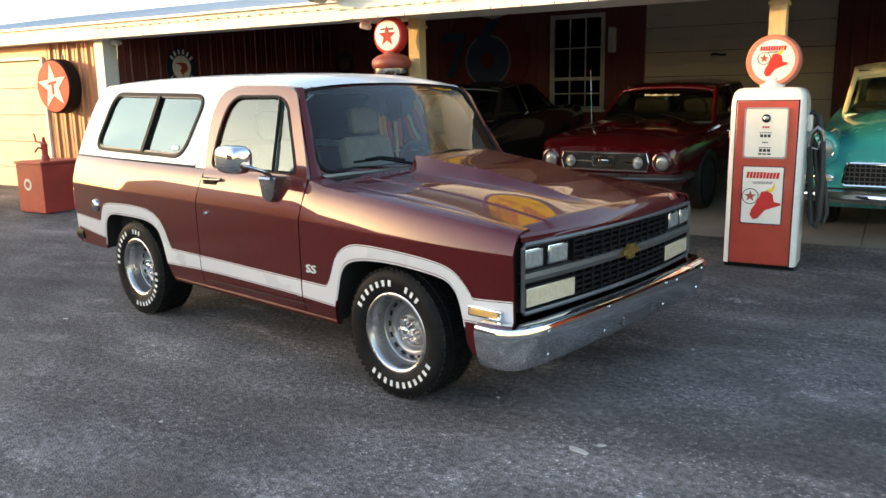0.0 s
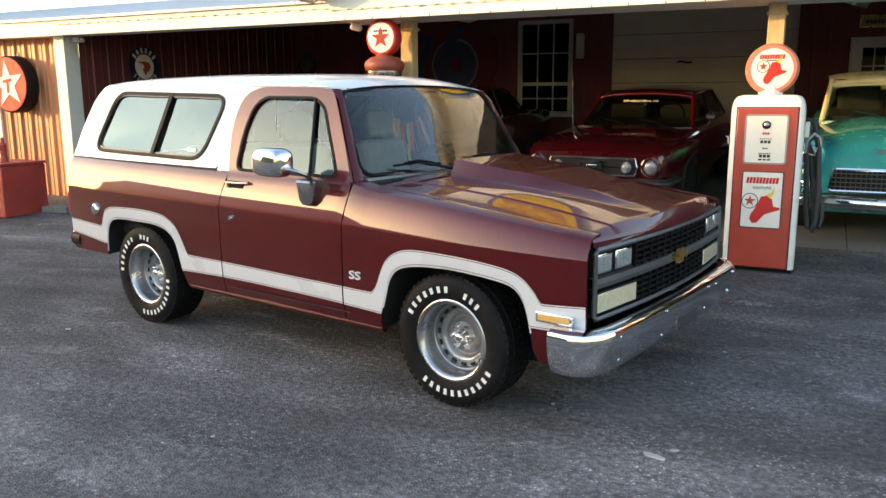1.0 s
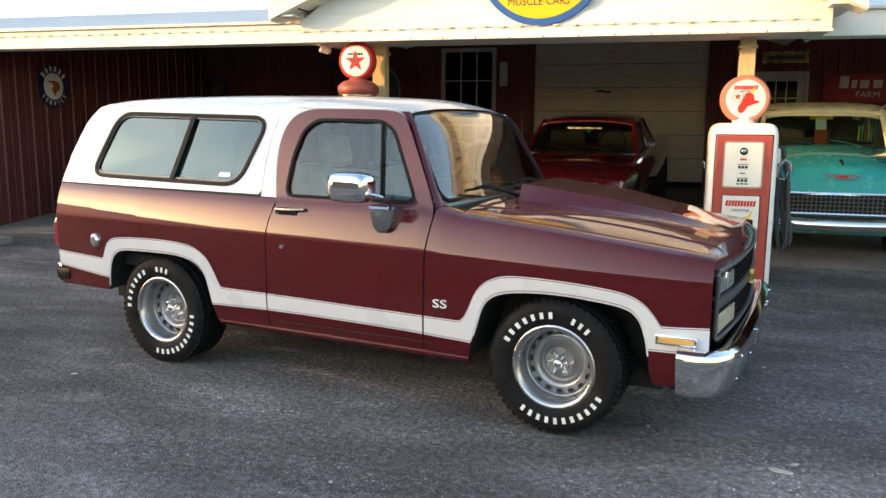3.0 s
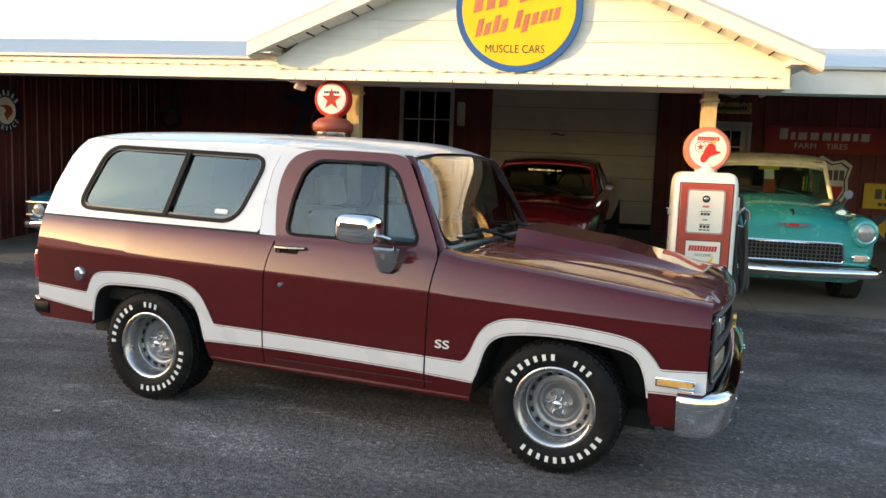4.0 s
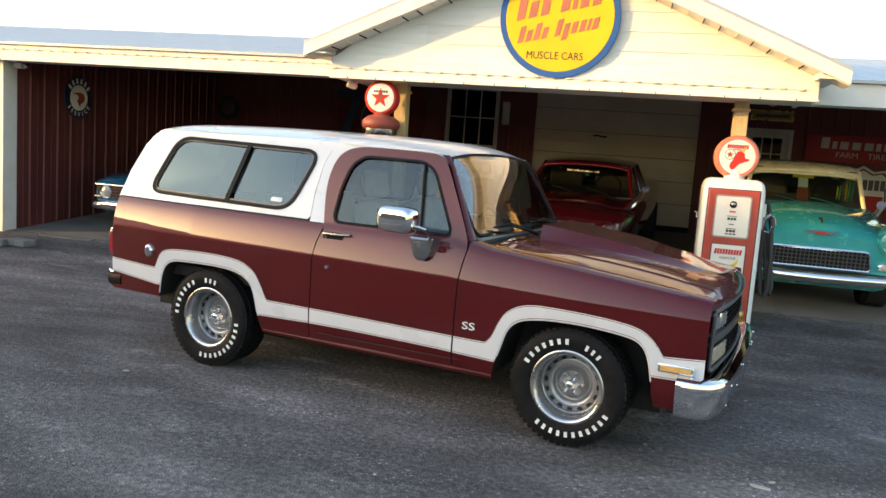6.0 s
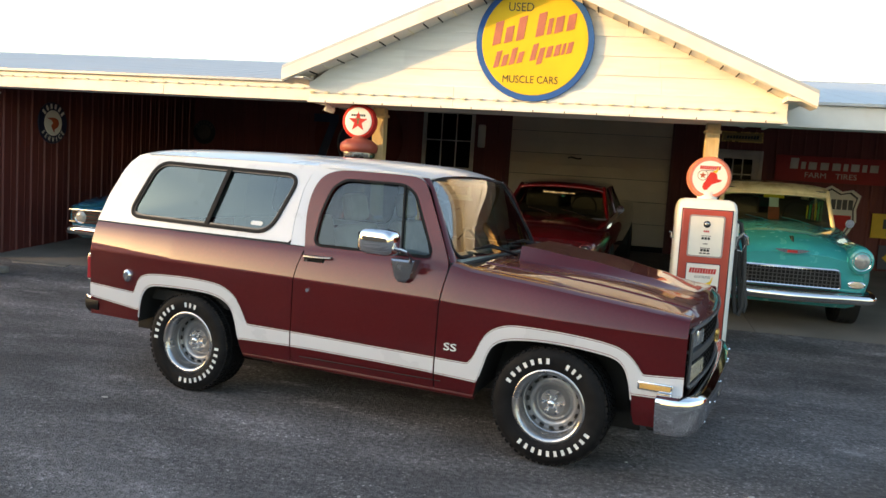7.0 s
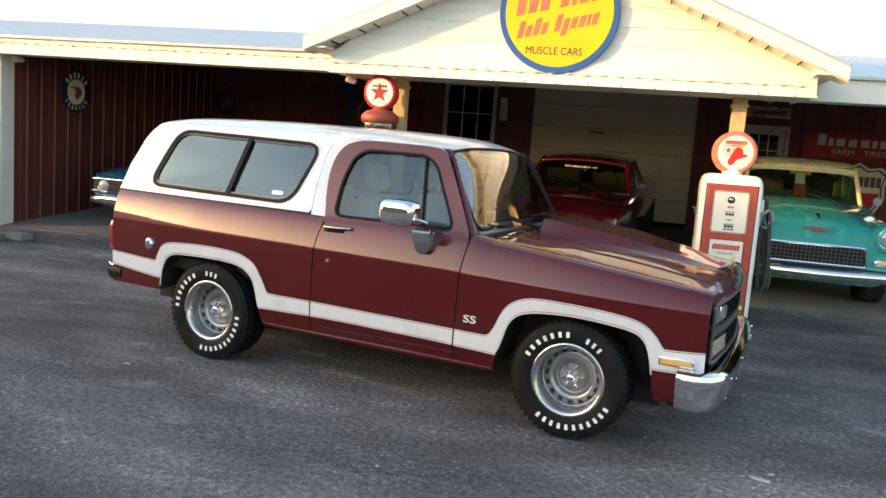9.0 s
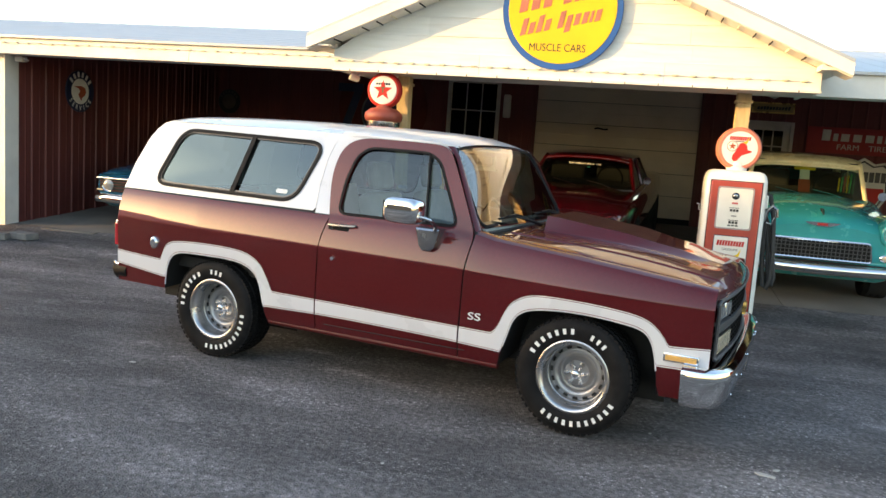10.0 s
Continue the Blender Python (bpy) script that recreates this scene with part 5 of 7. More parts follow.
gd = sectional_door("door_1", 0.73, 3.75, 0.62, 3.10, BACK + 0.03, DOOR_CREAM, "closed cream sectional garage door in the back wall", 6)
part("bottom_seal", B(0.73, 3.75, BACK + 0.02, BACK + 0.06, 0.45, 0.615), BLACK_RUBBER, gd)
part("pull_handle", T([(1.86, BACK + 0.01, 2.20), (1.92, BACK - 0.03, 2.215), (2.04, BACK - 0.03, 2.19), (2.10, BACK + 0.01, 2.20)], 0.014, 8), BLACK_TRIM, gd)
for xx in (0.70, 3.74):
    part("jamb", B(xx, xx + 0.04, BACK - 0.03, BACK + 0.06, 0.45, 3.12, bev=0.004), RED_METAL, gd)
west = sectional_door("door_2", -11.0, -7.76, 0.02, 2.285, 3.53, DOOR_CREAM, "sunlit cream sectional shop door", 5)
part("jamb", B(-7.755, -7.70, 3.46, 3.60, 0.0, 2.33, bev=0.004), WHITE_TRIM, west)
part("head_trim", B(-11.0, -7.756, 3.46, 3.52, 2.288, 2.34, bev=0.004), WHITE_TRIM, west)
wall_block("wall_front_west", (-14, -11.0, 3.5, 3.6, 0, 2.29), SUNLIT_RED, "barn-red metal front wall")


def sash_window(name, x0, x1, z0, z1, zm, cols, rows, label):
    t = thing(name, label, "window", kind="structure")
    y = BACK
    for b in ((x0, x0 + 0.07, z0, z1), (x1 - 0.07, x1, z0, z1), (x0 + 0.07, x1 - 0.07, z1 - 0.07, z1), (x0 + 0.07, x1 - 0.07, z0, z0 + 0.06)):
        part("frame", B(b[0], b[1], y - 0.04, y + 0.06, b[2], b[3], bev=0.005), DULL_TRIM, t)
    part("meeting_rail", B(x0 + 0.07, x1 - 0.07, y - 0.01, y + 0.05, zm - 0.03, zm + 0.03, bev=0.004), DULL_TRIM, t)
    part("window_sill", B(x0 - 0.04, x1 + 0.04, y - 0.08, y + 0.04, z0 - 0.04, z0 - 0.001, bev=0.006), DULL_TRIM, t)
    for zlo, zhi in ((z0 + 0.06, zm - 0.03), (zm + 0.03, z1 - 0.07)):
        for c in range(1, cols):
            xx = lerp(x0 + 0.07, x1 - 0.07, c / cols)
            part("muntin", B(xx - 0.01, xx + 0.01, y + 0.012, y + 0.032, zlo, zhi), DULL_TRIM, t)
        for r in range(1, rows):
            zz = lerp(zlo, zhi, r / rows)
            part("muntin", B(x0 + 0.07, x1 - 0.07, y + 0.014, y + 0.030, zz - 0.01, zz + 0.01), DULL_TRIM, t)
        # Added black sheet behind the glass, in place of an unlit room.
        part("dark_room_sheet", B(x0, x1, y + 0.075, y + 0.085, zlo, zhi), DARK, t)
        g = part("pane", B(x0 + 0.06, x1 - 0.06, y + 0.034, y + 0.040, zlo, zhi), WINDOW_GLASS, t)
        g.visible_shadow = False
    return t


sash_window("window_1", -1.02, 0.02, 1.30, 3.0, 1.86, 3, 2, "white double-hung window in the dark back wall")
sash_window("window_2", 7.68, 8.9, 1.58, 2.52, 2.0, 2, 2, "white framed window in the back wall")
od = thing("door_3", "white office door with a divided glass light", "door", kind="structure")
DZ = floor_z(BACK) + 0.01
part("door_leaf", ring_sheet([(4.56, DZ), (5.29, DZ), (5.29, 2.46), (4.56, 2.46)], [(4.68, 1.52), (5.18, 1.52), (5.18, 2.36), (4.68, 2.36)], lambda x, z: (x, BACK + 0.0, z), 1), DULL_TRIM, od, smooth=0)
for b in ((4.5, 4.56, DZ, 2.52), (5.29, 5.35, DZ, 2.52), (4.56, 5.29, 2.46, 2.52)):
    part("jamb", B(b[0], b[1], BACK - 0.04, BACK + 0.06, b[2], b[3], bev=0.004), DULL_TRIM, od)
for c in (1, 2):
    xx = lerp(4.68, 5.18, c / 3)
    part("muntin", B(xx - 0.009, xx + 0.009, BACK + 0.0, BACK + 0.02, 1.52, 2.36), DULL_TRIM, od)
for r in (1, 2):
    zz = lerp(1.52, 2.36, r / 3)
    part("muntin", B(4.68, 5.18, BACK + 0.002, BACK + 0.018, zz - 0.009, zz + 0.009), DULL_TRIM, od)
# Black sheet added here too, to make the office behind read as dark.
part("dark_room_sheet", B(4.6, 5.25, BACK + 0.075, BACK + 0.085, 1.45, 2.42), DARK, od)
g = part("pane", B(4.67, 5.19, BACK + 0.022, BACK + 0.028, 1.5, 2.38), WINDOW_GLASS, od)
g.visible_shadow = False
part("knob", L([(0, -0.06), (0.025, -0.055), (0.028, -0.04), (0.012, -0.02), (0.012, 0.0)], "y", 12, (4.63, BACK, 1.45)), GOLD, od)


# ---- signs ----
def disc(bm, x, z, y0, y1, r, n=48):
    return lathe(bm, [(0, y0), (r - 0.004, y0), (r, y0 + 0.004), (r, y1), (0, y1)], "y", n, (x, 0, z))


def D(*a):
    return disc(bmesh.new(), *a)


def bars(parent, name, material, x0, x1, z0, z1, y, n, slant=0.0, rise=0.0, wave=0.25, depth=0.004):
    """Lettering too stylised to copy: a row of plain bars of its size."""
    rnd = random.Random(int(x0 * 100) + n)
    w = (x1 - x0) / n
    for k in range(n):
        a = x0 + k * w + 0.10 * w
        b = x0 + (k + 1) * w - 0.10 * w
        zb = z0 + rise * (k + 0.5) * w
        h = (z1 - z0) * (1 - wave * rnd.random())
        part(name, P([(a, y, zb), (b, y, zb), (b + slant * h, y, zb + h), (a + slant * h, y, zb + h)], -depth), material, parent, smooth=0)


def script(parent, name, material, pattern, x0, x1, z, h, y, slant=0.25, rise=0.0, depth=0.004):
    """A name as plain leaning blocks between x0 and x1 (t tall, o and i low, p hanging); blanks are gaps."""
    wide = {"t": 0.46, "o": 0.46, "i": 0.26, "p": 0.46, " ": 0.30}
    k = (x1 - x0) / (sum(wide[c] for c in pattern) + 0.0)
    x = x0
    for ch in pattern:
        w = wide[ch] * k
        if ch != " ":
            lo, hi = {"t": (0.0, 1.0), "i": (0.0, 0.68), "o": (0.0, 0.68), "p": (-0.32, 0.68)}[ch]
            a, b, zb = x + 0.16 * w, x + 0.84 * w, z + rise * (x - x0)
            pts = ([(a + slant * lo * h, zb + lo * h), (b + slant * lo * h, zb + lo * h + rise * w), (b + slant * hi * h, zb + hi * h + rise * w), (a + slant * hi * h, zb + hi * h)])
            part(name, P([(p, y, q) for p, q in pts], -depth), material, parent, smooth=0)
        x += w


def star(x, z, y, r, depth, turn=0.0):
    pts = []
    for k in range(10):
        a = radians(90 + 36 * k + turn)
        rr = r if k % 2 == 0 else r * 0.40
        pts.append((x + rr * math.cos(a), y, z + rr * math.sin(a)))
    return P(pts, -depth)


ms = thing("round_sign", "round yellow and blue sign on the porch gable", "sign")
SX, SZ, SY = 1.83, 3.145, GY - 0.043
part("rim", D(SX, SZ, SY - 0.02, SY + 0.012, 0.615), SIGN_BLUE, ms)
part("face", D(SX, SZ, SY - 0.024, SY - 0.01, 0.553), SIGN_YELLOW, ms)
YF = SY - 0.0245
words("lettering", "USED", 0.125, Matrix.Translation((SX - 0.16, YF, SZ + 0.345)) @ FACE_FRONT, SIGN_BLACK, ms, 0.002, 0.9)
script(ms, "script_mark", SCRIPT_RED, "tot tioo", SX - 0.46, SX + 0.42, SZ - 0.055, 0.24, YF, 0.12, 0.22)
script(ms, "script_mark", SCRIPT_RED, "toto tpooio", SX - 0.43, SX + 0.40, SZ - 0.285, 0.17, YF, 0.2, 0.22)
words("lettering", "MUSCLE CARS", 0.110, Matrix.Translation((SX - 0.02, YF, SZ - 0.395)) @ FACE_FRONT, SIGN_BLACK, ms, 0.002, 0.84)

st = thing("light_box_sign", "round red light-box sign with a pale star on the shop front", "sign")
part("case", L([(0, -0.11), (0.405, -0.11), (0.43, -0.09), (0.43, 0.09), (0.40, 0.11), (0, 0.11)], "y", 48, (-7.12, 3.34, 1.84)), BLACK_TRIM, st)
part("face", D(-7.12, 1.84, 3.222, 3.24, 0.405), FADED_SIGN, st)
part("star", star(-7.12, 1.84, 3.221, 0.37, 0.006, 6), SIGN_WHITE, st, smooth=0)
part("red_mark", P([(x - 7.12, 3.214, z + 1.84) for x, z in ((-0.10, 0.06), (0.10, 0.09), (0.10, 0.045), (0.03, 0.035), (0.03, -0.12), (-0.02, -0.13), (-0.02, 0.03), (-0.10, 0.02))], -0.004), SIGN_RED, st, smooth=0)
part("wall_arm", T([(-7.12, 3.45, 2.27), (-7.12, 3.45, 2.33)], 0.02, 8), STEEL, st)

sv = thing("round_service_sign", "round navy and white enamel service sign on the side wall", "sign", Matrix.Translation((-5.975, 4.86, 2.135)) @ pose(0, 0, 0, 0, 0, 90))
part("rim", D(0, 0, -0.012, 0.004, 0.325), SIGN_NAVY, sv)
part("inner_face", D(0, 0, -0.016, -0.011, 0.20), SIGN_WHITE, sv)
part("head_mark", P([(x, -0.017, z) for x, z in ((-0.15, 0.07), (0.02, 0.085), (0.10, 0.06), (0.13, 0.0), (0.10, -0.06), (0.03, -0.10), (0.02, -0.15), (-0.02, -0.10), (-0.05, -0.05), (-0.01, 0.0), (-0.04, 0.04))], -0.004), SIGN_ORANGE, sv, smooth=0)
for k in range(6):
    a = radians(142 - 21 * k)
    ob = part("top_mark", B(-0.020, 0.020, -0.018, -0.0125, -0.040, 0.040), SIGN_WHITE, sv, smooth=0)
    ob.matrix_basis = Matrix.Translation((0.262 * math.cos(a), 0, 0.262 * math.sin(a))) @ pose(0, 0, 0, 0, 90 - math.degrees(a), 0)
for k, ch in enumerate("SERVICE"):
    a = radians(-145 + 18.5 * k)
    words("lettering", ch, 0.105, Matrix.Translation((0.262 * math.cos(a), -0.0145, 0.262 * math.sin(a))) @ pose(0, 0, 0, 0, -(math.degrees(a) + 90), 0) @ FACE_FRONT, SIGN_WHITE, sv, 0.002, 0.85)

# Enamel colour made dim, standing in for the shade of the bay corner.
DIM_SIGN = mat("shade_dim_enamel", (0.10, 0.085, 0.075), 0.7, vary=0.25, scale=6, spec=0.2)
ds = thing("oval_sign", "oval enamel sign in the dark corner, its dimness put into the colour", "sign", Matrix.Translation((-5.75, BACK - 0.02, 2.30)))
part("plate", L([(0, -0.02), (0.24, -0.02), (0.25, -0.012), (0.25, 0.0), (0, 0.0)], "y", 36), SIGN_BLACK, ds)
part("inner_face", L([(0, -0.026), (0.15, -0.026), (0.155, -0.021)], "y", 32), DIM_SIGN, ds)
for k in range(7):
    a = radians(150 - 20 * k)
    ob = part("name_mark", B(-0.018, 0.018, -0.026, -0.0205, -0.026, 0.026), DIM_SIGN, ds, smooth=0)
    ob.matrix_basis = Matrix.Translation((0.205 * math.cos(a), 0, 0.205 * math.sin(a))) @ pose(0, 0, 0, 0, 90 - math.degrees(a), 0)
fx = thing("junction_box", "small white junction box under the bay fascia", "fixture")
part("box", B(-5.93, -5.80, 3.46, 3.56, 2.44, 2.515, bev=0.008), DULL_TRIM, fx)
part("stub", T([(-5.80, 3.51, 2.48), (-5.74, 3.51, 2.46)], 0.012, 8), DULL_TRIM, fx)

# Orange disc and white ring edge coloured darker to carry the bay's shade.
STONE_GREY = mat("shade_grey_white_edge", (0.16, 0.15, 0.14), 0.7, vary=0.2)
ob76 = thing("round_orange_sign", "round orange sign with two dark digit shapes, bay shade put into its colours", "sign")
part("disc", D(-2.35, 2.35, BACK - 0.05, BACK - 0.02, 0.93), mat("shade_dark_orange", (0.13, 0.028, 0.02), 0.7, vary=0.2, scale=3, spec=0.2), ob76)
part("bar_mark", P([(x, BACK - 0.052, z) for x, z in ((-3.30, 2.80), (-2.78, 2.80), (-2.78, 2.66), (-3.02, 1.95), (-3.20, 1.95), (-2.96, 2.64), (-3.30, 2.64))], -0.01), SIGN_NAVY, ob76, smooth=0)
part("ring_mark", L([(0.15, -0.008), (0.45, -0.008), (0.45, 0.004), (0.15, 0.004)], "y", 40, (-2.30, BACK - 0.056, 2.24), True), SIGN_NAVY, ob76)
part("ring_edge", L([(0.45, -0.006), (0.49, -0.006), (0.49, 0.004), (0.45, 0.004)], "y", 40, (-2.30, BACK - 0.056, 2.24), True), STONE_GREY, ob76)
part("tail_mark", P([(x, BACK - 0.057, z) for x, z in ((-2.72, 2.40), (-2.30, 2.95), (-2.02, 3.0), (-2.35, 2.55), (-2.45, 2.35))], -0.01), SIGN_NAVY, ob76, smooth=0)

fs = thing("long_red_sign", "long red enamel tyre sign with cream lettering", "sign")
part("panel", B(5.57, 7.54, BACK - 0.06, BACK - 0.03, 2.02, 2.475, bev=0.006), mat("dull_sign_red", (0.32, 0.038, 0.038), 0.6, vary=0.15, scale=3, spec=0.25), fs)
script(fs, "name_mark", DULL_TRIM, "tioooioio", 5.78, 7.30, 2.240, 0.19, BACK - 0.0605, 0.05)
words("lettering", "FARM", 0.135, Matrix.Translation((6.25, BACK - 0.0625, 2.135)) @ FACE_FRONT, DULL_TRIM, fs, 0.002, 1.1)
words("lettering", "TIRES", 0.135, Matrix.Translation((6.76, BACK - 0.0625, 2.135)) @ FACE_FRONT, DULL_TRIM, fs, 0.002, 1.1)

ph = thing("shield_sign", "black and cream shield sign on the back wall", "sign")
SH = [(-0.50, 0.34), (-0.36, 0.44), (-0.18, 0.40), (0.0, 0.50), (0.18, 0.40), (0.36, 0.44), (0.50, 0.34), (0.44, 0.1), (0.46, -0.12), (0.30, -0.42), (0.0, -0.56), (-0.30, -0.42), (-0.46, -0.12), (-0.44, 0.1)]
part("edge", P([(6.55 + x, BACK - 0.03, 1.48 + z) for x, z in SH], -0.02), SIGN_WHITE, ph, smooth=0)
part("field", P([(6.55 + 0.90 * x, BACK - 0.051, 1.48 + 0.90 * z) for x, z in SH], -0.006), SIGN_BLACK, ph, smooth=0)
part("inner_field", P([(6.55 + 0.84 * x, BACK - 0.058, 1.48 + 0.84 * z) for x, z in SH], -0.004), SIGN_WHITE, ph, smooth=0)
bars(ph, "name_mark", SIGN_BLACK, 6.17, 6.93, 1.56, 1.74, BACK - 0.0625, 8, 0, 0, 0.05)
part("red_field", P([(6.55 + x, BACK - 0.0625, 1.48 + z) for x, z in ((-0.36, -0.02), (0.36, -0.02), (0.36, -0.10), (0.24, -0.33), (0.0, -0.45), (-0.24, -0.33), (-0.36, -0.10))], -0.004), SIGN_RED, ph, smooth=0)

MUSTARD = mat("dull_sign_yellow", (0.70, 0.47, 0.045), 0.6, vary=0.12, scale=3, spec=0.25)
cy = thing("yellow_sign", "yellow enamel sign with black lettering bars", "sign")
part("panel", B(7.26, 8.5, BACK - 0.06, BACK - 0.03, 1.10, 1.535, bev=0.006), MUSTARD, cy)
script(cy, "name_mark", SIGN_BLACK, "tttt", 7.42, 8.05, 1.27, 0.17, BACK - 0.0605, 0.0)
bars(cy, "small_mark", SIGN_BLACK, 7.50, 8.2, 1.15, 1.21, BACK - 0.0605, 8, 0, 0, 0.1)
ar = thing("arrow_sign", "dark blue sign with a yellow arrow", "sign")
part("panel", B(7.42, 8.5, BACK - 0.06, BACK - 0.03, 0.55, 0.98, bev=0.006), SIGN_NAVY, ar)
part("arrow", P([(x, BACK - 0.0605, z) for x, z in ((7.48, 0.76), (7.66, 0.92), (7.66, 0.82), (7.90, 0.82), (7.90, 0.70), (7.66, 0.70), (7.66, 0.60))], -0.004), MUSTARD, ar, smooth=0)
bars(ar, "name_mark", MUSTARD, 8.0, 8.45, 0.64, 0.90, BACK - 0.0605, 3, 0, 0, 0.1)
osn = thing("office_sign", "small mustard sign with dark lettering above the door", "sign")
part("frame", B(4.60, 5.32, BACK - 0.05, BACK - 0.03, 2.66, 2.85, bev=0.006), GOLD, osn)
part("panel", B(4.625, 5.295, BACK - 0.054, BACK - 0.045, 2.685, 2.825), mat("mustard_panel", (0.30, 0.21, 0.07), 0.6, vary=0.12), osn)
bars(osn, "name_mark", SIGN_BLACK, 4.68, 5.24, 2.72, 2.79, BACK - 0.0545, 11, 0.2, 0, 0.3)

wl = thing("wall_lamp", "oblong grey bulkhead lamp beside the window", "wall lamp")
part("body", B(0.10, 0.24, BACK - 0.12, BACK - 0.016, 2.30, 2.74, bev=0.03, seg=3), DULL_TRIM, wl)
sp = thing("flood_lamp", "small cream flood lamp under the porch corner", "flood lamp")
part("head", L([(0, -0.07), (0.045, -0.07), (0.05, -0.05), (0.035, 0.03), (0.02, 0.05), (0, 0.05)], "x", 16), PUMP_WHITE, sp).matrix_basis = pose(-0.50, 2.60, 2.375, 0, 25, 20)
part("stem", T([(-0.47, 2.60, 2.39), (-0.44, 2.60, 2.43)], 0.012, 8), PUMP_WHITE, sp)


# ---- string of bulb clips along the eaves ----
def light_string(label, pts):
    t = thing("light_string", label, "light string", group="light strings")
    part("wire", T(pts, 0.003, 5), PUMP_WHITE, t)
    me = None
    for p in pts:
        if me is None:
            bm = L([(0, -0.035), (0.008, -0.03), (0.012, -0.01), (0.013, 0.01), (0.009, 0.03), (0, 0.035)], "x", 8)
            first = part("bulb", bm, BULB, t, smooth=60)
            first.location = p
            me = first.data
        else:
            share("bulb", me, t, Matrix.Translation(p))


light_string("row of small clear bulbs clipped along the porch beam", [(-0.60 + 0.172 * k, GY - 0.045, 2.530 + 0.004 * (k % 2)) for k in range(29)])
light_string("row of small clear bulbs clipped along the bay fascia", [(-5.85 + 0.19 * k, 3.185, 2.668 + 0.004 * (k % 2)) for k in range(28)])


# ---- petrol pump ----
pump = thing("petrol_pump", "red and white vintage petrol pump with a round globe", "petrol pump", pose(3.735, 2.70, floor_z(2.6), 0, 0, 0))
part("plinth", B(-0.29, 0.29, -0.20, 0.20, 0, 0.04, bev=0.005), BLACK_TRIM, pump)
casing = []
for z, k in ((0.03, 1.0), (1.42, 1.0), (1.48, 0.985), (1.53, 0.94), (1.56, 0.86), (1.575, 0.72)):
    casing.append([(x * k, y * k, z) for x, y in rrect(-0.305, 0.305, -0.215, 0.215, 0.055, 5)])
part("casing", loft(bmesh.new(), casing), PUMP_WHITE, pump, "white enamelled casing", smooth=40)
part("front_panel", B(-0.25, 0.25, -0.225, -0.20, 0.035, 1.465, bev=0.012), PUMP_RED, pump, "red enamel front panel")
part("panel_seam", B(-0.256, 0.256, -0.2165, -0.214, 0.03, 1.471), BLACK_RUBBER, pump)
dl = part("dial", P([(x, -0.226, z) for x, z in rrect(-0.165, 0.165, 0.985, 1.395, 0.02, 4)], -0.008), SIGN_WHITE, pump, "white dial face behind glass", smooth=0)
part("bezel", ring_sheet(rrect(-0.178, 0.178, 0.972, 1.408, 0.026, 4), rrect(-0.168, 0.168, 0.982, 1.398, 0.02, 4), lambda x, z: (x, -0.236, z), 1), STEEL, dl)
part("boss", L([(0, -0.246), (0.014, -0.245), (0.024, -0.240), (0.026, -0.234)], "y", 20, (0, 0, 1.315)), DULL_CHROME, dl)
part("boss_ring", L([(0.026, -0.238), (0.036, -0.238), (0.036, -0.234), (0.026, -0.234)], "y", 20, (0, 0, 1.315), True), BLACK_TRIM, dl)
for z0, z1, xw, n, m in ((1.232, 1.250, 0.03, 3, SIGN_RED), (1.190, 1.197, 0.05, 6, SIGN_BLACK), (1.155, 1.180, 0.045, 3, SIGN_BLACK), (1.105, 1.116, 0.024, 3, SIGN_BLACK), (1.062, 1.070, 0.05, 6, SIGN_BLACK), (1.03, 1.056, 0.048, 3, SIGN_BLACK), (1.005, 1.018, 0.055, 3, SIGN_BLACK)):
    bars(dl, "dial_mark", m, -xw, xw, z0, z1, -0.2345, n, 0, 0, 0.0, 0.001)
ad = part("advert_plate", P([(x, -0.226, z) for x, z in rrect(-0.17, 0.17, 0.40, 0.905, 0.008, 2)], -0.006), SIGN_WHITE, pump, "white enamel plate with a red helmet shape", smooth=0)
part("plate_edge", ring_sheet(rrect(-0.172, 0.172, 0.398, 0.907, 0.008, 2), rrect(-0.164, 0.164, 0.406, 0.899, 0.006, 2), lambda x, z: (x, -0.2335, z), 1), SIGN_NAVY, ad)
bars(ad, "name_mark", SIGN_RED, -0.14, 0.13, 0.80, 0.855, -0.2325, 10, 0.15, 0, 0.05, 0.001)
words("lettering", "GASOLINE", 0.034, Matrix.Translation((0.0, -0.2335, 0.762)) @ FACE_FRONT, SIGN_BLACK, ad, 0.0008, 1.0)


def emblem_helmet(parent, cx, cz, k, y):
    part("helmet_mark", P([(cx + k * x, y, cz + k * z) for x, z in ((-0.10, -0.30), (-0.02, -0.28), (0.10, -0.12), (0.36, -0.02), (0.37, 0.02), (0.25, 0.04), (0.22, 0.18), (0.12, 0.24), (0.02, 0.22), (-0.02, 0.10), (-0.08, -0.02), (-0.14, -0.12), (-0.16, -0.22))], -0.0015), SIGN_RED, parent, smooth=0)
    part("plume_mark", P([(cx + k * x, y, cz + k * z) for x, z in ((0.10, 0.245), (0.20, 0.30), (0.26, 0.42), (0.24, 0.28), (0.20, 0.21))], -0.0015), SIGN_YELLOW, parent, smooth=0)
    part("star_ring", L([(k * 0.135, y - 0.001), (k * 0.15, y - 0.001), (k * 0.15, y), (k * 0.135, y)], "y", 20, (cx - k * 0.17, 0, cz + k * 0.13), True), SIGN_BLACK, parent)
    part("star_mark", star(cx - k * 0.17, cz + k * 0.13, y, k * 0.11, 0.0015), SIGN_ORANGE, parent, smooth=0)


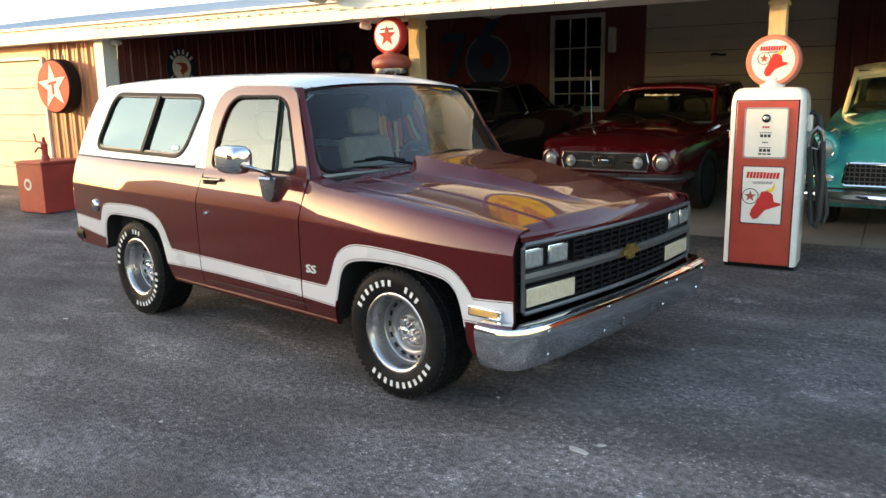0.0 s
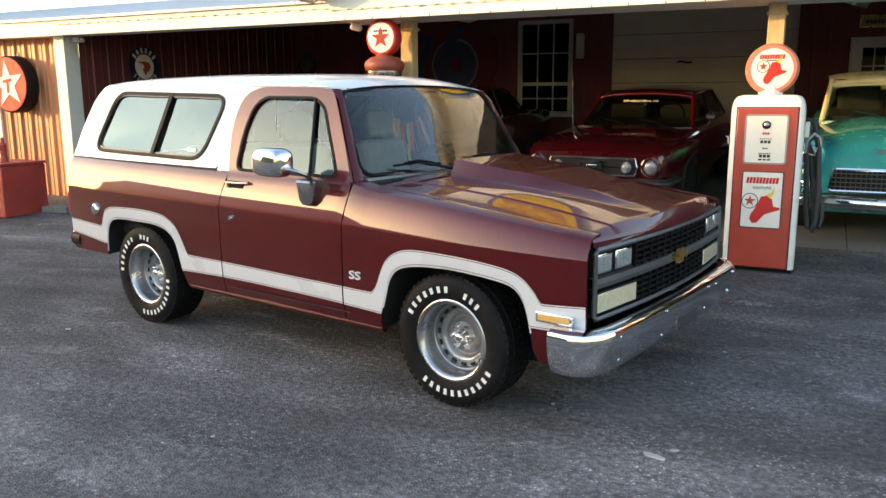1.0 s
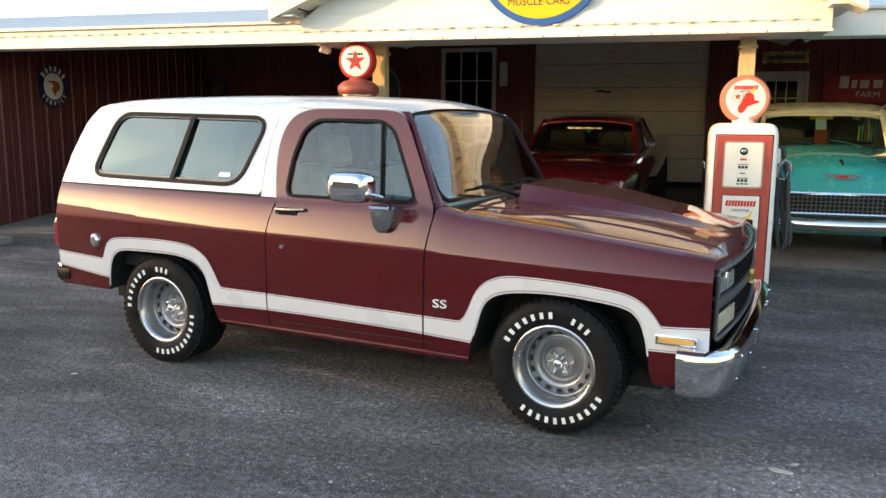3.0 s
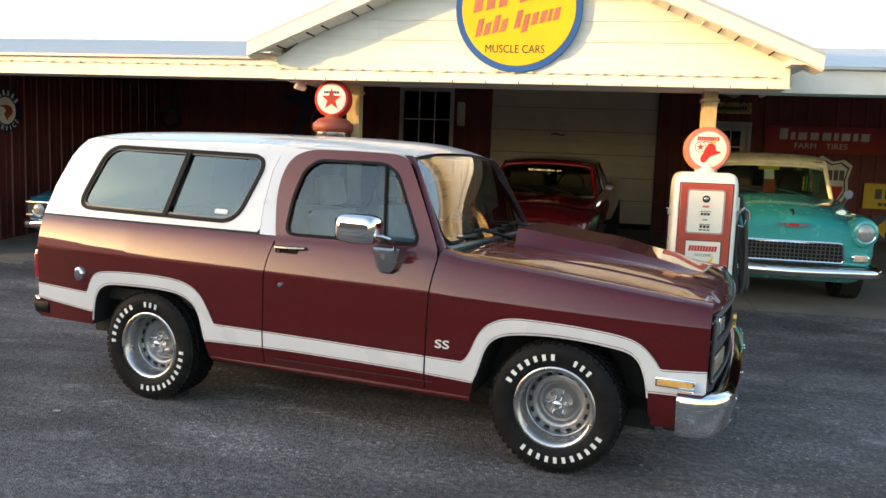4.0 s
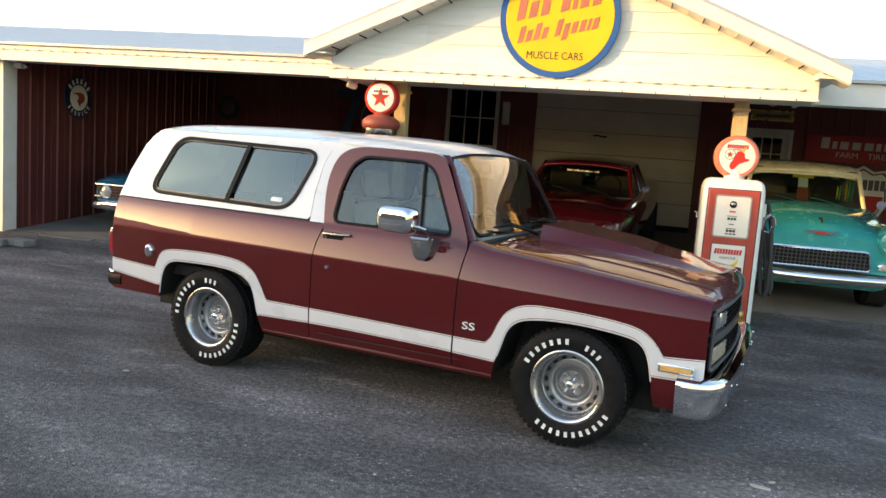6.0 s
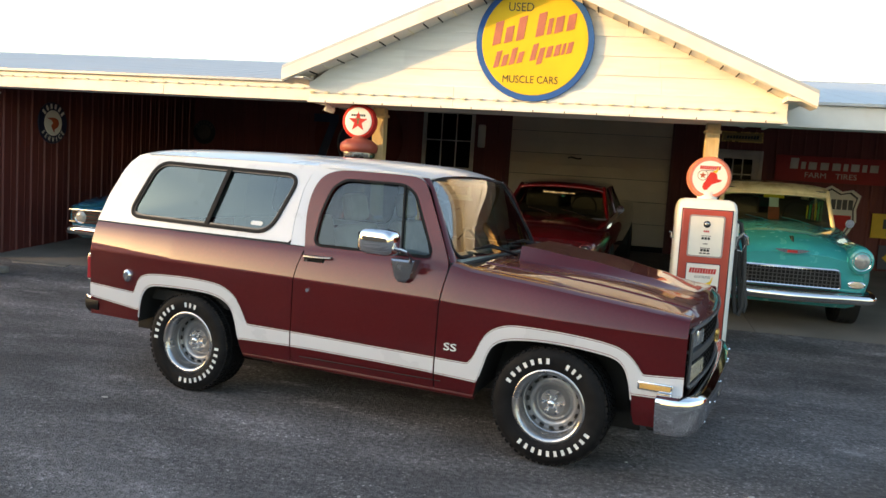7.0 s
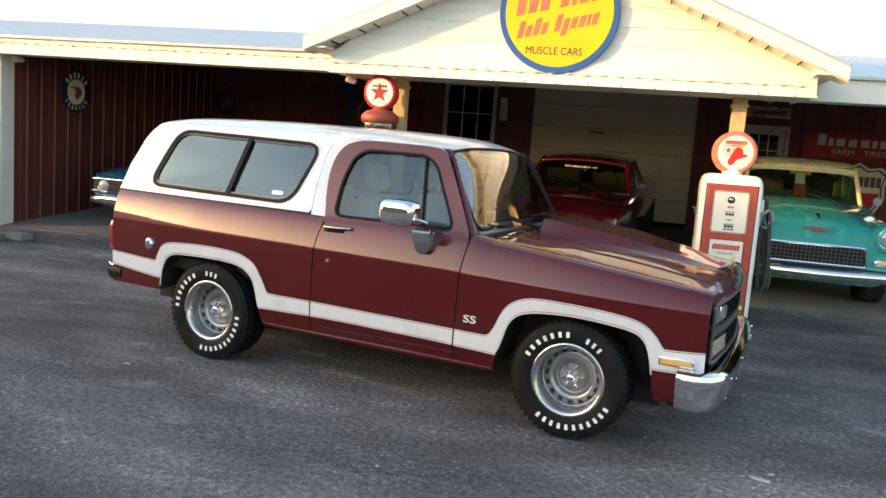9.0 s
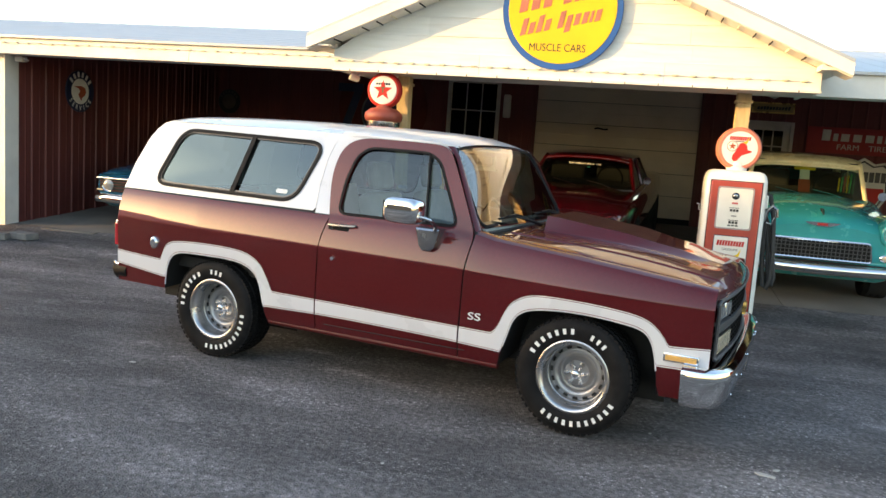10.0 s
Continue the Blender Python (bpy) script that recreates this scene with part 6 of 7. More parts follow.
emblem_helmet(ad, -0.015, 0.58, 0.47, -0.2325)
gl = part("globe", L([(0, -0.075), (0.16, -0.078), (0.20, -0.07), (0.215, -0.05), (0.218, 0.0), (0.215, 0.05), (0.20, 0.07), (0.16, 0.078), (0, 0.075)], "y", 40, (0, 0, 1.80)), PUMP_WHITE, pump, "white glass globe with a pale red rim", smooth=40)
part("rim", L([(0.178, -0.08), (0.205, -0.078), (0.222, -0.055), (0.224, 0.055), (0.205, 0.078), (0.178, 0.08)], "y", 40, (0, 0, 1.80)), mat("globe_rim_red", (0.62, 0.20, 0.13), 0.35, vary=0.1), gl)
part("neck", L([(0.10, 1.575), (0.105, 1.60), (0.09, 1.62), (0.09, 1.66)], "z", 24), PUMP_WHITE, gl)
bars(gl, "name_mark", SIGN_RED, -0.11, 0.10, 1.885, 1.925, -0.0785, 10, 0.15, 0, 0.05, 0.001)
bars(gl, "small_mark", SIGN_BLACK, -0.045, 0.045, 1.868, 1.878, -0.0785, 8, 0, 0, 0.0, 0.001)
emblem_helmet(gl, -0.01, 1.775, 0.36, -0.079)
nz = part("nozzle", T([(0.33, -0.02, 1.06), (0.345, -0.04, 1.18), (0.40, -0.06, 1.23), (0.43, -0.07, 1.20), (0.445, -0.07, 1.12)], [0.02, 0.024, 0.026, 0.02, 0.015], 10), DULL_CHROME, pump, "dull metal nozzle hung on the pump's side")
part("guard", T([(0.345, -0.03, 1.06), (0.40, -0.05, 1.05), (0.42, -0.06, 1.12)], 0.006, 6), CHROME, nz)
part("cradle", B(0.305, 0.345, -0.06, 0.04, 1.20, 1.34, bev=0.01), PUMP_WHITE, pump)
part("hose", T([(0.315, 0.08, 1.36), (0.38, 0.07, 1.33), (0.43, 0.04, 1.1), (0.455, 0.0, 0.75), (0.45, -0.03, 0.46), (0.425, -0.03, 0.37), (0.395, 0.0, 0.39), (0.365, 0.03, 0.60), (0.345, 0.0, 0.90), (0.335, -0.02, 1.07)], 0.024, 12), HOSE, pump, "black rubber hose hanging in a loop")
part("hose", T([(0.33, 0.06, 1.16), (0.40, 0.10, 1.02), (0.47, 0.09, 0.70), (0.50, 0.05, 0.48), (0.48, 0.02, 0.40), (0.44, 0.02, 0.45), (0.41, 0.05, 0.75), (0.36, 0.06, 1.10)], 0.022, 12), HOSE, pump, "black rubber hose hanging in a loop")
part("crank", T([(-0.30, -0.02, 1.14), (-0.335, -0.02, 1.14), (-0.335, -0.02, 1.20), (-0.355, -0.02, 1.20)], 0.009, 8), CHROME, pump)

# ---- old visible pump with a glass cylinder ----
vp = thing("visible_pump", "tall red visible pump with glass cylinder and round globe", "petrol pump", pose(-0.09, 2.46, floor_z(2.5), 0, 0, 0))
part("base", L([(0, 0), (0.24, 0), (0.24, 0.06), (0.19, 0.10), (0.17, 0.5), (0.165, 1.05), (0.19, 1.10), (0.20, 1.16), (0, 1.16)], "z", 32), PUMP_RED, vp)
gc = part("cylinder", L([(0.155, 1.16), (0.155, 1.80)], "z", 32), WINDOW_GLASS, vp, "clear glass measuring cylinder")
for k in range(4):
    a = math.pi / 4 + k * math.pi / 2
    part("tie_rod", T([(0.175 * math.cos(a), 0.175 * math.sin(a), 1.15), (0.175 * math.cos(a), 0.175 * math.sin(a), 1.84)], 0.009, 8), DULL_CHROME, vp)
part("gauge_strip", B(-0.012, 0.012, -0.01, 0.0, 1.18, 1.80), SIGN_WHITE, gc)
for k in range(8):
    part("gauge_mark", D(0.0, 1.24 + 0.07 * k, -0.016, -0.011, 0.018, 12), SIGN_BLACK if k % 2 else SIGN_WHITE, gc)
part("collar", L([(0.15, 1.79), (0.185, 1.79), (0.19, 1.81), (0.19, 1.85), (0.15, 1.85)], "z", 32), DULL_CHROME, vp)
part("dome", L([(0.19, 1.845), (0.205, 1.86), (0.215, 1.90), (0.205, 1.94), (0.15, 1.985), (0.09, 2.0), (0.075, 2.03), (0, 2.03)], "z", 32), mat("faded_red_cap", (0.30, 0.065, 0.04), 0.5, vary=0.12), vp, "faded red domed cap", smooth=50)
vg = part("globe", L([(0, -0.07), (0.13, -0.072), (0.175, -0.062), (0.195, -0.035), (0.198, 0.0), (0.195, 0.035), (0.175, 0.062), (0.13, 0.072), (0, 0.07)], "y", 40, (0, 0, 2.19)), SIGN_RED, vp, "round globe with a red star on white", smooth=40)
for sgn in (-1, 1):
    part("face", L([(0, sgn * 0.076), (0.13, sgn * 0.078), (0.155, sgn * 0.070), (0.158, sgn * 0.06)], "y", 40, (0, 0, 2.19)), GLOBE_WHITE, vg)
part("star", star(0, 2.185, -0.079, 0.115, 0.002), SIGN_RED, vg, smooth=0)
bars(vg, "name_mark", SIGN_BLACK, -0.085, 0.085, 2.245, 2.27, -0.0795, 6, 0, 0, 0.1, 0.001)
part("letter_mark", P([(x, -0.0815, 2.19 + z) for x, z in ((-0.025, 0.03), (0.025, 0.03), (0.025, 0.02), (0.006, 0.02), (0.006, -0.03), (-0.006, -0.03), (-0.006, 0.02), (-0.025, 0.02))], -0.001), mat("letter_green", (0.02, 0.14, 0.05), 0.4), vg, smooth=0)

# ---- red oil cabinet by the shop wall, with a hand pump on top ----
BOXM = mat("faded_red_box_paint", (0.40, 0.05, 0.035), 0.5, vary=0.15, scale=4, second=(0.28, 0.05, 0.04), sscale=3, samt=0.6)
oc = thing("oil_cabinet", "faded red steel oil cabinet with a hand pump", "cabinet", pose(-6.0, 2.28, floor_z(2.2), 0, 0, 0))
part("body", B(-0.30, 0.30, -0.34, 0.34, 0.0, 0.69, bev=0.012), BOXM, oc)
part("lid", B(-0.315, 0.315, -0.355, 0.355, 0.692, 0.73, bev=0.008), BOXM, oc)
rd = part("round_mark", L([(0, -0.346), (0.085, -0.346), (0.085, -0.338)], "y", 24, (-0.05, 0, 0.40)), SIGN_WHITE, oc)
part("inner_mark", L([(0, -0.349), (0.05, -0.349), (0.05, -0.345)], "y", 20, (-0.05, 0, 0.40)), SIGN_ORANGE, rd)
hp = part("hand_pump", L([(0.06, 0.73), (0.055, 0.78), (0.04, 0.82), (0.045, 0.92), (0.05, 0.96), (0.025, 1.0), (0.02, 1.06), (0, 1.07)], "z", 18, (0.06, -0.1, 0)), BOXM, oc)
part("crank_handle", T([(0.06, -0.13, 0.98), (-0.06, -0.14, 1.0), (-0.08, -0.14, 1.10), (-0.10, -0.14, 1.11)], 0.012, 8), BOXM, hp)
part("spout", T([(0.06, -0.12, 0.90), (0.06, -0.20, 0.92), (0.06, -0.25, 0.86)], 0.014, 8), BOXM, hp)
STONE = mat("grey_block", (0.20, 0.19, 0.175), 0.9, vary=0.2, scale=12, bump=0.4, bscale=60)
for (xx, yy, rz_, sx) in ((-5.42, 2.55, 12, 0.20), (-5.10, 2.70, -8, 0.17)):
    cb = thing("concrete_block", "rough grey concrete block on the asphalt", "block", pose(xx, yy, floor_z(yy), 0, 0, rz_), "loose blocks")
    part("body", B(-sx, sx, -0.10, 0.10, 0, 0.09, bev=0.012), STONE, cb)
kb = thing("kerb_piece", "pale broken concrete strip along the slab edge", "kerb", pose(-4.95, 3.40, 0.095, 0, 0, 2))
part("body", B(-0.42, 0.42, -0.06, 0.08, -0.02, 0.04, bev=0.012), CONCRETE, kb)

# pale chips lying on the asphalt
CHIP = mat("pale_stone_chip", (0.42, 0.41, 0.38), 0.9, vary=0.15, scale=30)
rnd = random.Random(11)
for cx, cy, sx, sy, rz_ in ((3.585, -1.62, 0.060, 0.020, -18), (3.66, -1.52, 0.025, 0.012, 30), (-0.595, -1.31, 0.022, 0.010, 10), (3.714, 0.09, 0.012, 0.009, 0), (2.977, -1.21, 0.010, 0.008, 40), (1.6, -2.3, 0.012, 0.009, 70), (3.9, -2.2, 0.011, 0.008, 15)):
    cp = thing("stone_chip", "small pale stone chip lying on the asphalt", "stone chip", pose(cx, cy, 0, 0, 0, rz_), "loose chips")
    part("chip", P([(sx * math.cos(a) * rnd.uniform(0.8, 1.1), sy * math.sin(a) * rnd.uniform(0.8, 1.1), 0.0) for a in [2 * math.pi * k / 9 for k in range(9)]], 0.006, (0, 0, 1)), CHIP, cp, smooth=0)

# weeds in the joint before the slab
bm = bmesh.new()
rnd = random.Random(5)
for k in range(260):
    x = rnd.uniform(4.0, 7.0) if k % 3 else rnd.gauss(4.5, 0.25)
    y = 3.47 + rnd.uniform(-0.03, 0.02)
    h, a = rnd.uniform(0.015, 0.05), rnd.uniform(0, 6.28)
    dx, dy = math.cos(a), math.sin(a)
    v = [bm.verts.new(p) for p in ((x - 0.004 * dy, y + 0.004 * dx, 0.095), (x + 0.004 * dy, y - 0.004 * dx, 0.095), (x + 0.02 * dx, y + 0.02 * dy, 0.095 + h))]
    bm.faces.new(v)
tagged(part("weeds", bm, GRASS, smooth=0), "thin grass growing in the joint before the slab", "weeds", kind="stuff")


# ---- parked classic cars in the bays ----
def section(x, wl, wm, wt, zl, zm, zt, cr):
    half = [(0.0, zl), (wl * 0.85, zl), (wl * 0.97, zl + 0.03), (lerp(wl, wm, 0.6), lerp(zl, zm, 0.5)), (wm, zm), (wm * 0.995, lerp(zm, zt, 0.45)), (lerp(wm, wt, 0.45), lerp(zm, zt, 0.82)), (wt, zt), (wt - 0.07, zt + 0.012), (wt * 0.72, zt + cr * 0.35), (wt * 0.55, zt + cr * 0.75), (wt * 0.3, zt + cr * 0.95), (0.0, zt + cr)]
    return [(x, -y, z) for y, z in half] + [(x, y, z) for y, z in half[-2:0:-1]]


def car_shell(car, paint, stations, wheels, wheel_r, track, rim):
    body = part("body", loft(bmesh.new(), [section(*s) for s in stations]), paint, car, smooth=38)
    for wx in wheels:
        for s in (-1, 1):
            w = table(sorted([(st[0], st[2]) for st in stations]), wx)
            part("wheel_arch", L([(0, s * 0.012), (wheel_r + 0.015, s * 0.012), (wheel_r + 0.02, 0), (wheel_r + 0.02, -s * 0.2), (0, -s * 0.2)], "y", 28, (wx, s * (w - 0.012), wheel_r + 0.015)), DARK, car)
            make_wheel("wheel", car, pose(wx, s * (w - 0.20), wheel_r, 0, 0, 0 if s < 0 else 180), 17 * wx, False, wheel_r / 0.352, rim)
    return body


def greenhouse(car, roof_paint, base, top, belt, roof, glass, front_pillar=0.03, edging=CHROME):
    """base, top: x of the front and rear glass at the belt and at the roof, with half widths; belt, roof: heights."""
    (bx0, bx1, bw), (tx0, tx1, tw) = base, top
    us2 = [k / 6 - 1 for k in range(13)]

    def pane_point(xb, xt, u, v, bow):
        return (lerp(xb, xt, v) + bow * (1 - u * u) * (1 - 0.4 * v), u * lerp(bw, tw, v), lerp(belt, roof - 0.03, v))
    scr = part("windscreen", loft(bmesh.new(), [[pane_point(bx0, tx0, u, v, 0.16) for u in us2] for v in (0.0, 0.35, 0.7, 1.0)], closed=False), glass, car, "clear curved windscreen", smooth=80)
    scr.visible_shadow = False
    edge = [pane_point(bx0, tx0, u, 0, 0.16) for u in us2] + [pane_point(bx0, tx0, 1, v, 0.16) for v in (0.35, 0.7)] + [pane_point(bx0, tx0, u, 1, 0.16) for u in us2[::-1]] + [pane_point(bx0, tx0, -1, v, 0.16) for v in (0.7, 0.35)]
    part("screen_surround", T(edge + edge[:2], 0.013, 6, False), edging, scr)
    rear = part("rear_window", loft(bmesh.new(), [[pane_point(bx1, tx1, u, v, -0.12) for u in us2] for v in (0.0, 0.5, 1.0)], closed=False), glass, car, smooth=80)
    rear.visible_shadow = False
    rows = []
    n = 8
    for k in range(n + 1):
        t = k / n
        x = lerp(tx0 + 0.10, tx1 - 0.10, t)
        row = []
        for u in us2:
            zz = roof + 0.035 * math.sin(math.pi * (0.12 + 0.76 * t)) + 0.045 * (1 - abs(u) ** 2.4) - (0.05 if k in (0, n) else 0) * 0.5
            row.append((x + (0.06 if t < 0.5 else -0.05) * (1 - u * u) * abs(1 - 2 * t), u * (tw + 0.02) * (1 - 0.04 * abs(1 - 2 * t) ** 3), zz - 0.045))
        rows.append([(row[0][0], row[0][1], row[0][2] - 0.035)] + row + [(row[-1][0], row[-1][1], row[-1][2] - 0.035)])
    thick(part("roof", loft(bmesh.new(), rows, closed=False), roof_paint, car, smooth=60), 0.03, 180)
    for s in (-1, 1):
        part("pillar", T([(bx0, s * bw, belt - 0.01), (tx0, s * tw, roof - 0.03)], front_pillar, 8), roof_paint, car)
        part("pillar", loft(bmesh.new(), [[(bx1 + 0.28, s * bw, belt - 0.01), (bx1 - 0.02, s * bw * 0.97, belt - 0.01), (bx1 + 0.02, s * (bw - 0.06), belt - 0.01), (bx1 + 0.26, s * (bw - 0.04), belt - 0.01)],
                                          [(tx1 + 0.12, s * tw, roof - 0.03), (tx1 - 0.02, s * tw * 0.97, roof - 0.03), (tx1 + 0.02, s * (tw - 0.05), roof - 0.03), (tx1 + 0.1, s * (tw - 0.04), roof - 0.03)]]), roof_paint, car)
        mid = lerp(bx0, bx1, 0.52)
        part("pillar", T([(mid, s * bw, belt - 0.01), (lerp(tx0, tx1, 0.5), s * tw, roof - 0.03)], 0.02, 8), roof_paint, car)
        sg = part("side_window", loft(bmesh.new(), [[(lerp(bx0 - 0.03, bx1 + 0.2, t), s * (bw - 0.004), belt) for t in (0, 0.5, 1)], [(lerp(tx0 - 0.03, tx1 + 0.1, t), s * (tw - 0.004), roof - 0.04) for t in (0, 0.5, 1)]], closed=False), glass, car)
        sg.visible_shadow = False
    part("cabin", B(bx1 + 0.1, bx0 - 0.05, -bw + 0.05, bw - 0.05, belt - 0.2, belt + 0.045, bev=0.01), INSIDE, car)
    for s in (-1, 1):
        st2 = part("seat", B(-0.08, 0.08, -0.26, 0.26, 0, 0.34, bev=0.05, seg=2), INSIDE, car)
        st2.matrix_basis = pose(lerp(bx0, bx1, 0.45), s * 0.34, belt - 0.08, 0, -10, 0)
    part("steering_wheel", L([(0.18 + 0.012 * math.cos(a), 0.012 * math.sin(a)) for a in [k * math.pi / 3 for k in range(6)]], "x", 24, closed_prof=True), BLACK_TRIM, car).matrix_basis = pose(bx0 - 0.42, 0.34, belt + 0.09, 0, -20, 0)
    return scr


def round_lamp(car, x, y, z, r, ring=CHROME):
    lp = part("headlamp", L([(r * 1.2, x - 0.06), (r * 1.22, x - 0.005), (r * 1.12, x + 0.012), (r * 1.0, x + 0.004)], "x", 28, (0, y, z)), ring, car, "round headlamp in a bright ring", smooth=60)
    part("lens", L([(0, x + 0.03), (r * 0.5, x + 0.024), (r * 0.85, x + 0.012), (r, x)], "x", 28, (0, y, z)), LAMP_GLASS, lp, smooth=80)
    return lp


def car_bumper(car, x, w, z0, z1, back=0.35, bow=0.06, label="chrome front bumper", metal=CHROME):
    pts = [(x - back, w), (x - back * 0.45, w), (x - 0.08, w - 0.02), (x - 0.035, w - 0.09), (x - 0.02, w * 0.7), (x + bow * 0.6, w * 0.35), (x + bow, 0)]
    pts = [(a, -b) for a, b in pts] + [(a, b) for a, b in pts[-2::-1]]
    h = z1 - z0
    loops = []
    for i, (a, b) in enumerate(pts):
        p, q = Vector(pts[max(i - 1, 0)]), Vector(pts[min(i + 1, len(pts) - 1)])
        n = Vector(((q - p).y, -(q - p).x)).normalized()
        loops.append([(a + n.x * d, b + n.y * d, z0 + h * k) for d, k in ((-0.03, 0), (0.01, 0.0), (0.04, 0.2), (0.05, 0.5), (0.035, 0.85), (0.0, 1.0), (-0.03, 1.0))])
    return part("front_bumper", loft(bmesh.new(), loops), metal, car, label, smooth=50)


def car_mirror(car, x, y, z):
    mm = part("door_mirror", L([(0, -0.04), (0.04, -0.035), (0.055, 0.0), (0.052, 0.012), (0, 0.012)], "x", 18, (x, y, z)), CHROME, car)
    part("stalk", T([(x - 0.01, y, z - 0.04), (x - 0.02, y * 0.95, z - 0.12)], 0.01, 6), CHROME, mm)


def car_wipers(car, x, z, yl):
    for y in yl:
        part("wiper", T([(x + 0.06, y, z + 0.01), (x + 0.02, y - 0.16, z + 0.05), (x - 0.03, y - 0.34, z + 0.075)], 0.007, 6), CHROME, car)


def heading(x, y, tilt, yaw=0.0, zs=1.0, k=1.0, up=0.0):
    """Nose at (x, y), pointing out of the bay, on the sloping slab."""
    return Matrix.Translation((x, y, floor_z(y + 0.9) - 0.9 * 0.068 + up)) @ pose(0, 0, 0, 0, 0, -90 + yaw) @ pose(0, 0, 0, 0, tilt, 0) @ Matrix.Diagonal((k, k, zs, 1))


# candy-red fastback coupe
must = thing("red_coupe", "candy-red sixties coupe with round headlamps and black grille", "car", heading(1.79, 4.08, 3.9, -6, 1.09, 1.04, 0.015))
car_shell(must, CAR_RED, [(0.0, 0.66, 0.76, 0.72, 0.36, 0.55, 0.725, 0.02), (-0.06, 0.72, 0.82, 0.78, 0.30, 0.56, 0.765, 0.03), (-0.25, 0.78, 0.87, 0.82, 0.24, 0.58, 0.80, 0.045), (-0.8, 0.80, 0.895, 0.83, 0.22, 0.60, 0.825, 0.055), (-1.42, 0.80, 0.90, 0.82, 0.22, 0.60, 0.85, 0.05),
                          (-2.2, 0.80, 0.90, 0.80, 0.22, 0.58, 0.862, 0.02), (-3.2, 0.80, 0.90, 0.80, 0.24, 0.60, 0.88, 0.02), (-4.0, 0.78, 0.88, 0.80, 0.30, 0.64, 0.89, 0.03), (-4.45, 0.74, 0.85, 0.78, 0.36, 0.66, 0.90, 0.02), (-4.58, 0.70, 0.80, 0.74, 0.40, 0.66, 0.86, 0.0)],
          (-0.85, -3.55), 0.305, 0.74, DULL_CHROME)
ms_scr = greenhouse(must, CAR_RED, (-1.45, -3.35, 0.74), (-1.98, -2.98, 0.60), 0.865, 1.265, SHADE_GLASS, 0.03, GRILLE_GREY)
for k, (wd, hh) in enumerate(((0.020, 0.024), (0.017, 0.017), (0.017, 0.024), (0.006, 0.020), (0.017, 0.017), (0.017, 0.017), (0.026, 0.024), (0.016, 0.016), (0.014, 0.016), (0.014, 0.018), (0.006, 0.024), (0.016, 0.016), (0.020, 0.024), (0.016, 0.016), (0.012, 0.016), (0.015, 0.016), (0.005, 0.005), (0.014, 0.016), (0.015, 0.016), (0.022, 0.016))):
    y = -0.215 + 0.0226 * k
    part("lettering_bar", loft(bmesh.new(), [[(-1.786 + 0.085 * (1 - (q / 0.6) ** 2) + 0.35 * (1.150 - z), q, z) for q in (y - wd / 2, y + wd / 2)] for z in (1.150, 1.150 + hh)], closed=False), DULL_TRIM, ms_scr, "white windscreen lettering bar")
part("mirror_tag", B(-1.72, -1.715, 0.04, 0.075, 1.105, 1.125), TEAL, ms_scr, "small turquoise tag")
part("inside_mirror", B(-1.735, -1.722, -0.09, 0.09, 1.108, 1.145, bev=0.006), BLACK_TRIM, ms_scr)
gr = part("grille", P([(0.004, y, z) for y, z in ((-0.50, 0.50), (0.50, 0.50), (0.52, 0.60), (0.49, 0.685), (-0.49, 0.685), (-0.52, 0.60))], 0.006, (1, 0, 0)), DARK, must, "black recessed grille with chrome edging", smooth=0)
gp = [(0.015, y, z) for y, z in ((-0.50, 0.50), (0.50, 0.50), (0.52, 0.60), (0.49, 0.685), (-0.49, 0.685), (-0.52, 0.60))]
part("edging", T(gp + gp[:2], 0.010, 6, False), CHROME, gr)
bm = bmesh.new()
for k in range(5):
    box(bm, 0.011, 0.016, -0.48, 0.48, 0.52 + 0.034 * k, 0.526 + 0.034 * k)
part("mesh_bars", bm, DARK, gr)
part("corral", ring_sheet(rrect(-0.14, 0.14, 0.535, 0.65, 0.02, 4), rrect(-0.12, 0.12, 0.553, 0.632, 0.015, 4), lambda a, b: (0.028, a, b), 1), CHROME, gr)
part("corral_mark", B(0.024, 0.03, -0.06, 0.06, 0.575, 0.61, bev=0.004), CHROME, gr)
for s in (-1, 1):
    part("crossbar", B(0.016, 0.024, min(s * 0.14, s * 0.33), max(s * 0.14, s * 0.33), 0.585, 0.60), CHROME, gr)
    round_lamp(must, 0.02, s * 0.40, 0.592, 0.054)
    bk = part("lamp_bucket", L([(0.105, -0.10), (0.108, 0.02), (0.09, 0.03), (0.08, 0.0)], "x", 28, (0, s * 0.665, 0.60)), CAR_RED, must, smooth=60)
    round_lamp(must, 0.012, s * 0.665, 0.60, 0.071, GRILLE_GREY)
    if s > 0:
        car_mirror(must, -1.74, s * 0.875, 0.985)
    part("bonnet_scoop", loft(bmesh.new(), [[(-0.95, s * 0.32 + y, 0.87) for y in (-0.10, 0, 0.10)], [(-0.93, s * 0.32 + y, 0.90) for y in (-0.09, 0, 0.09)], [(-1.25, s * 0.32 + y, 0.905) for y in (-0.07, 0, 0.07)]], closed=False), CAR_RED, must)
car_bumper(must, 0.05, 0.86, 0.40, 0.475, 0.40, label="chrome front bumper, its dark reflections put into the colour", metal=DARK_CHROME)
car_wipers(must, -1.33, 0.890, (0.45, -0.02))
part("aerial", T([(-1.15, -0.70, 0.87), (-1.13, -0.70, 1.50)], 0.004, 6), CHROME, must, "thin chrome aerial")

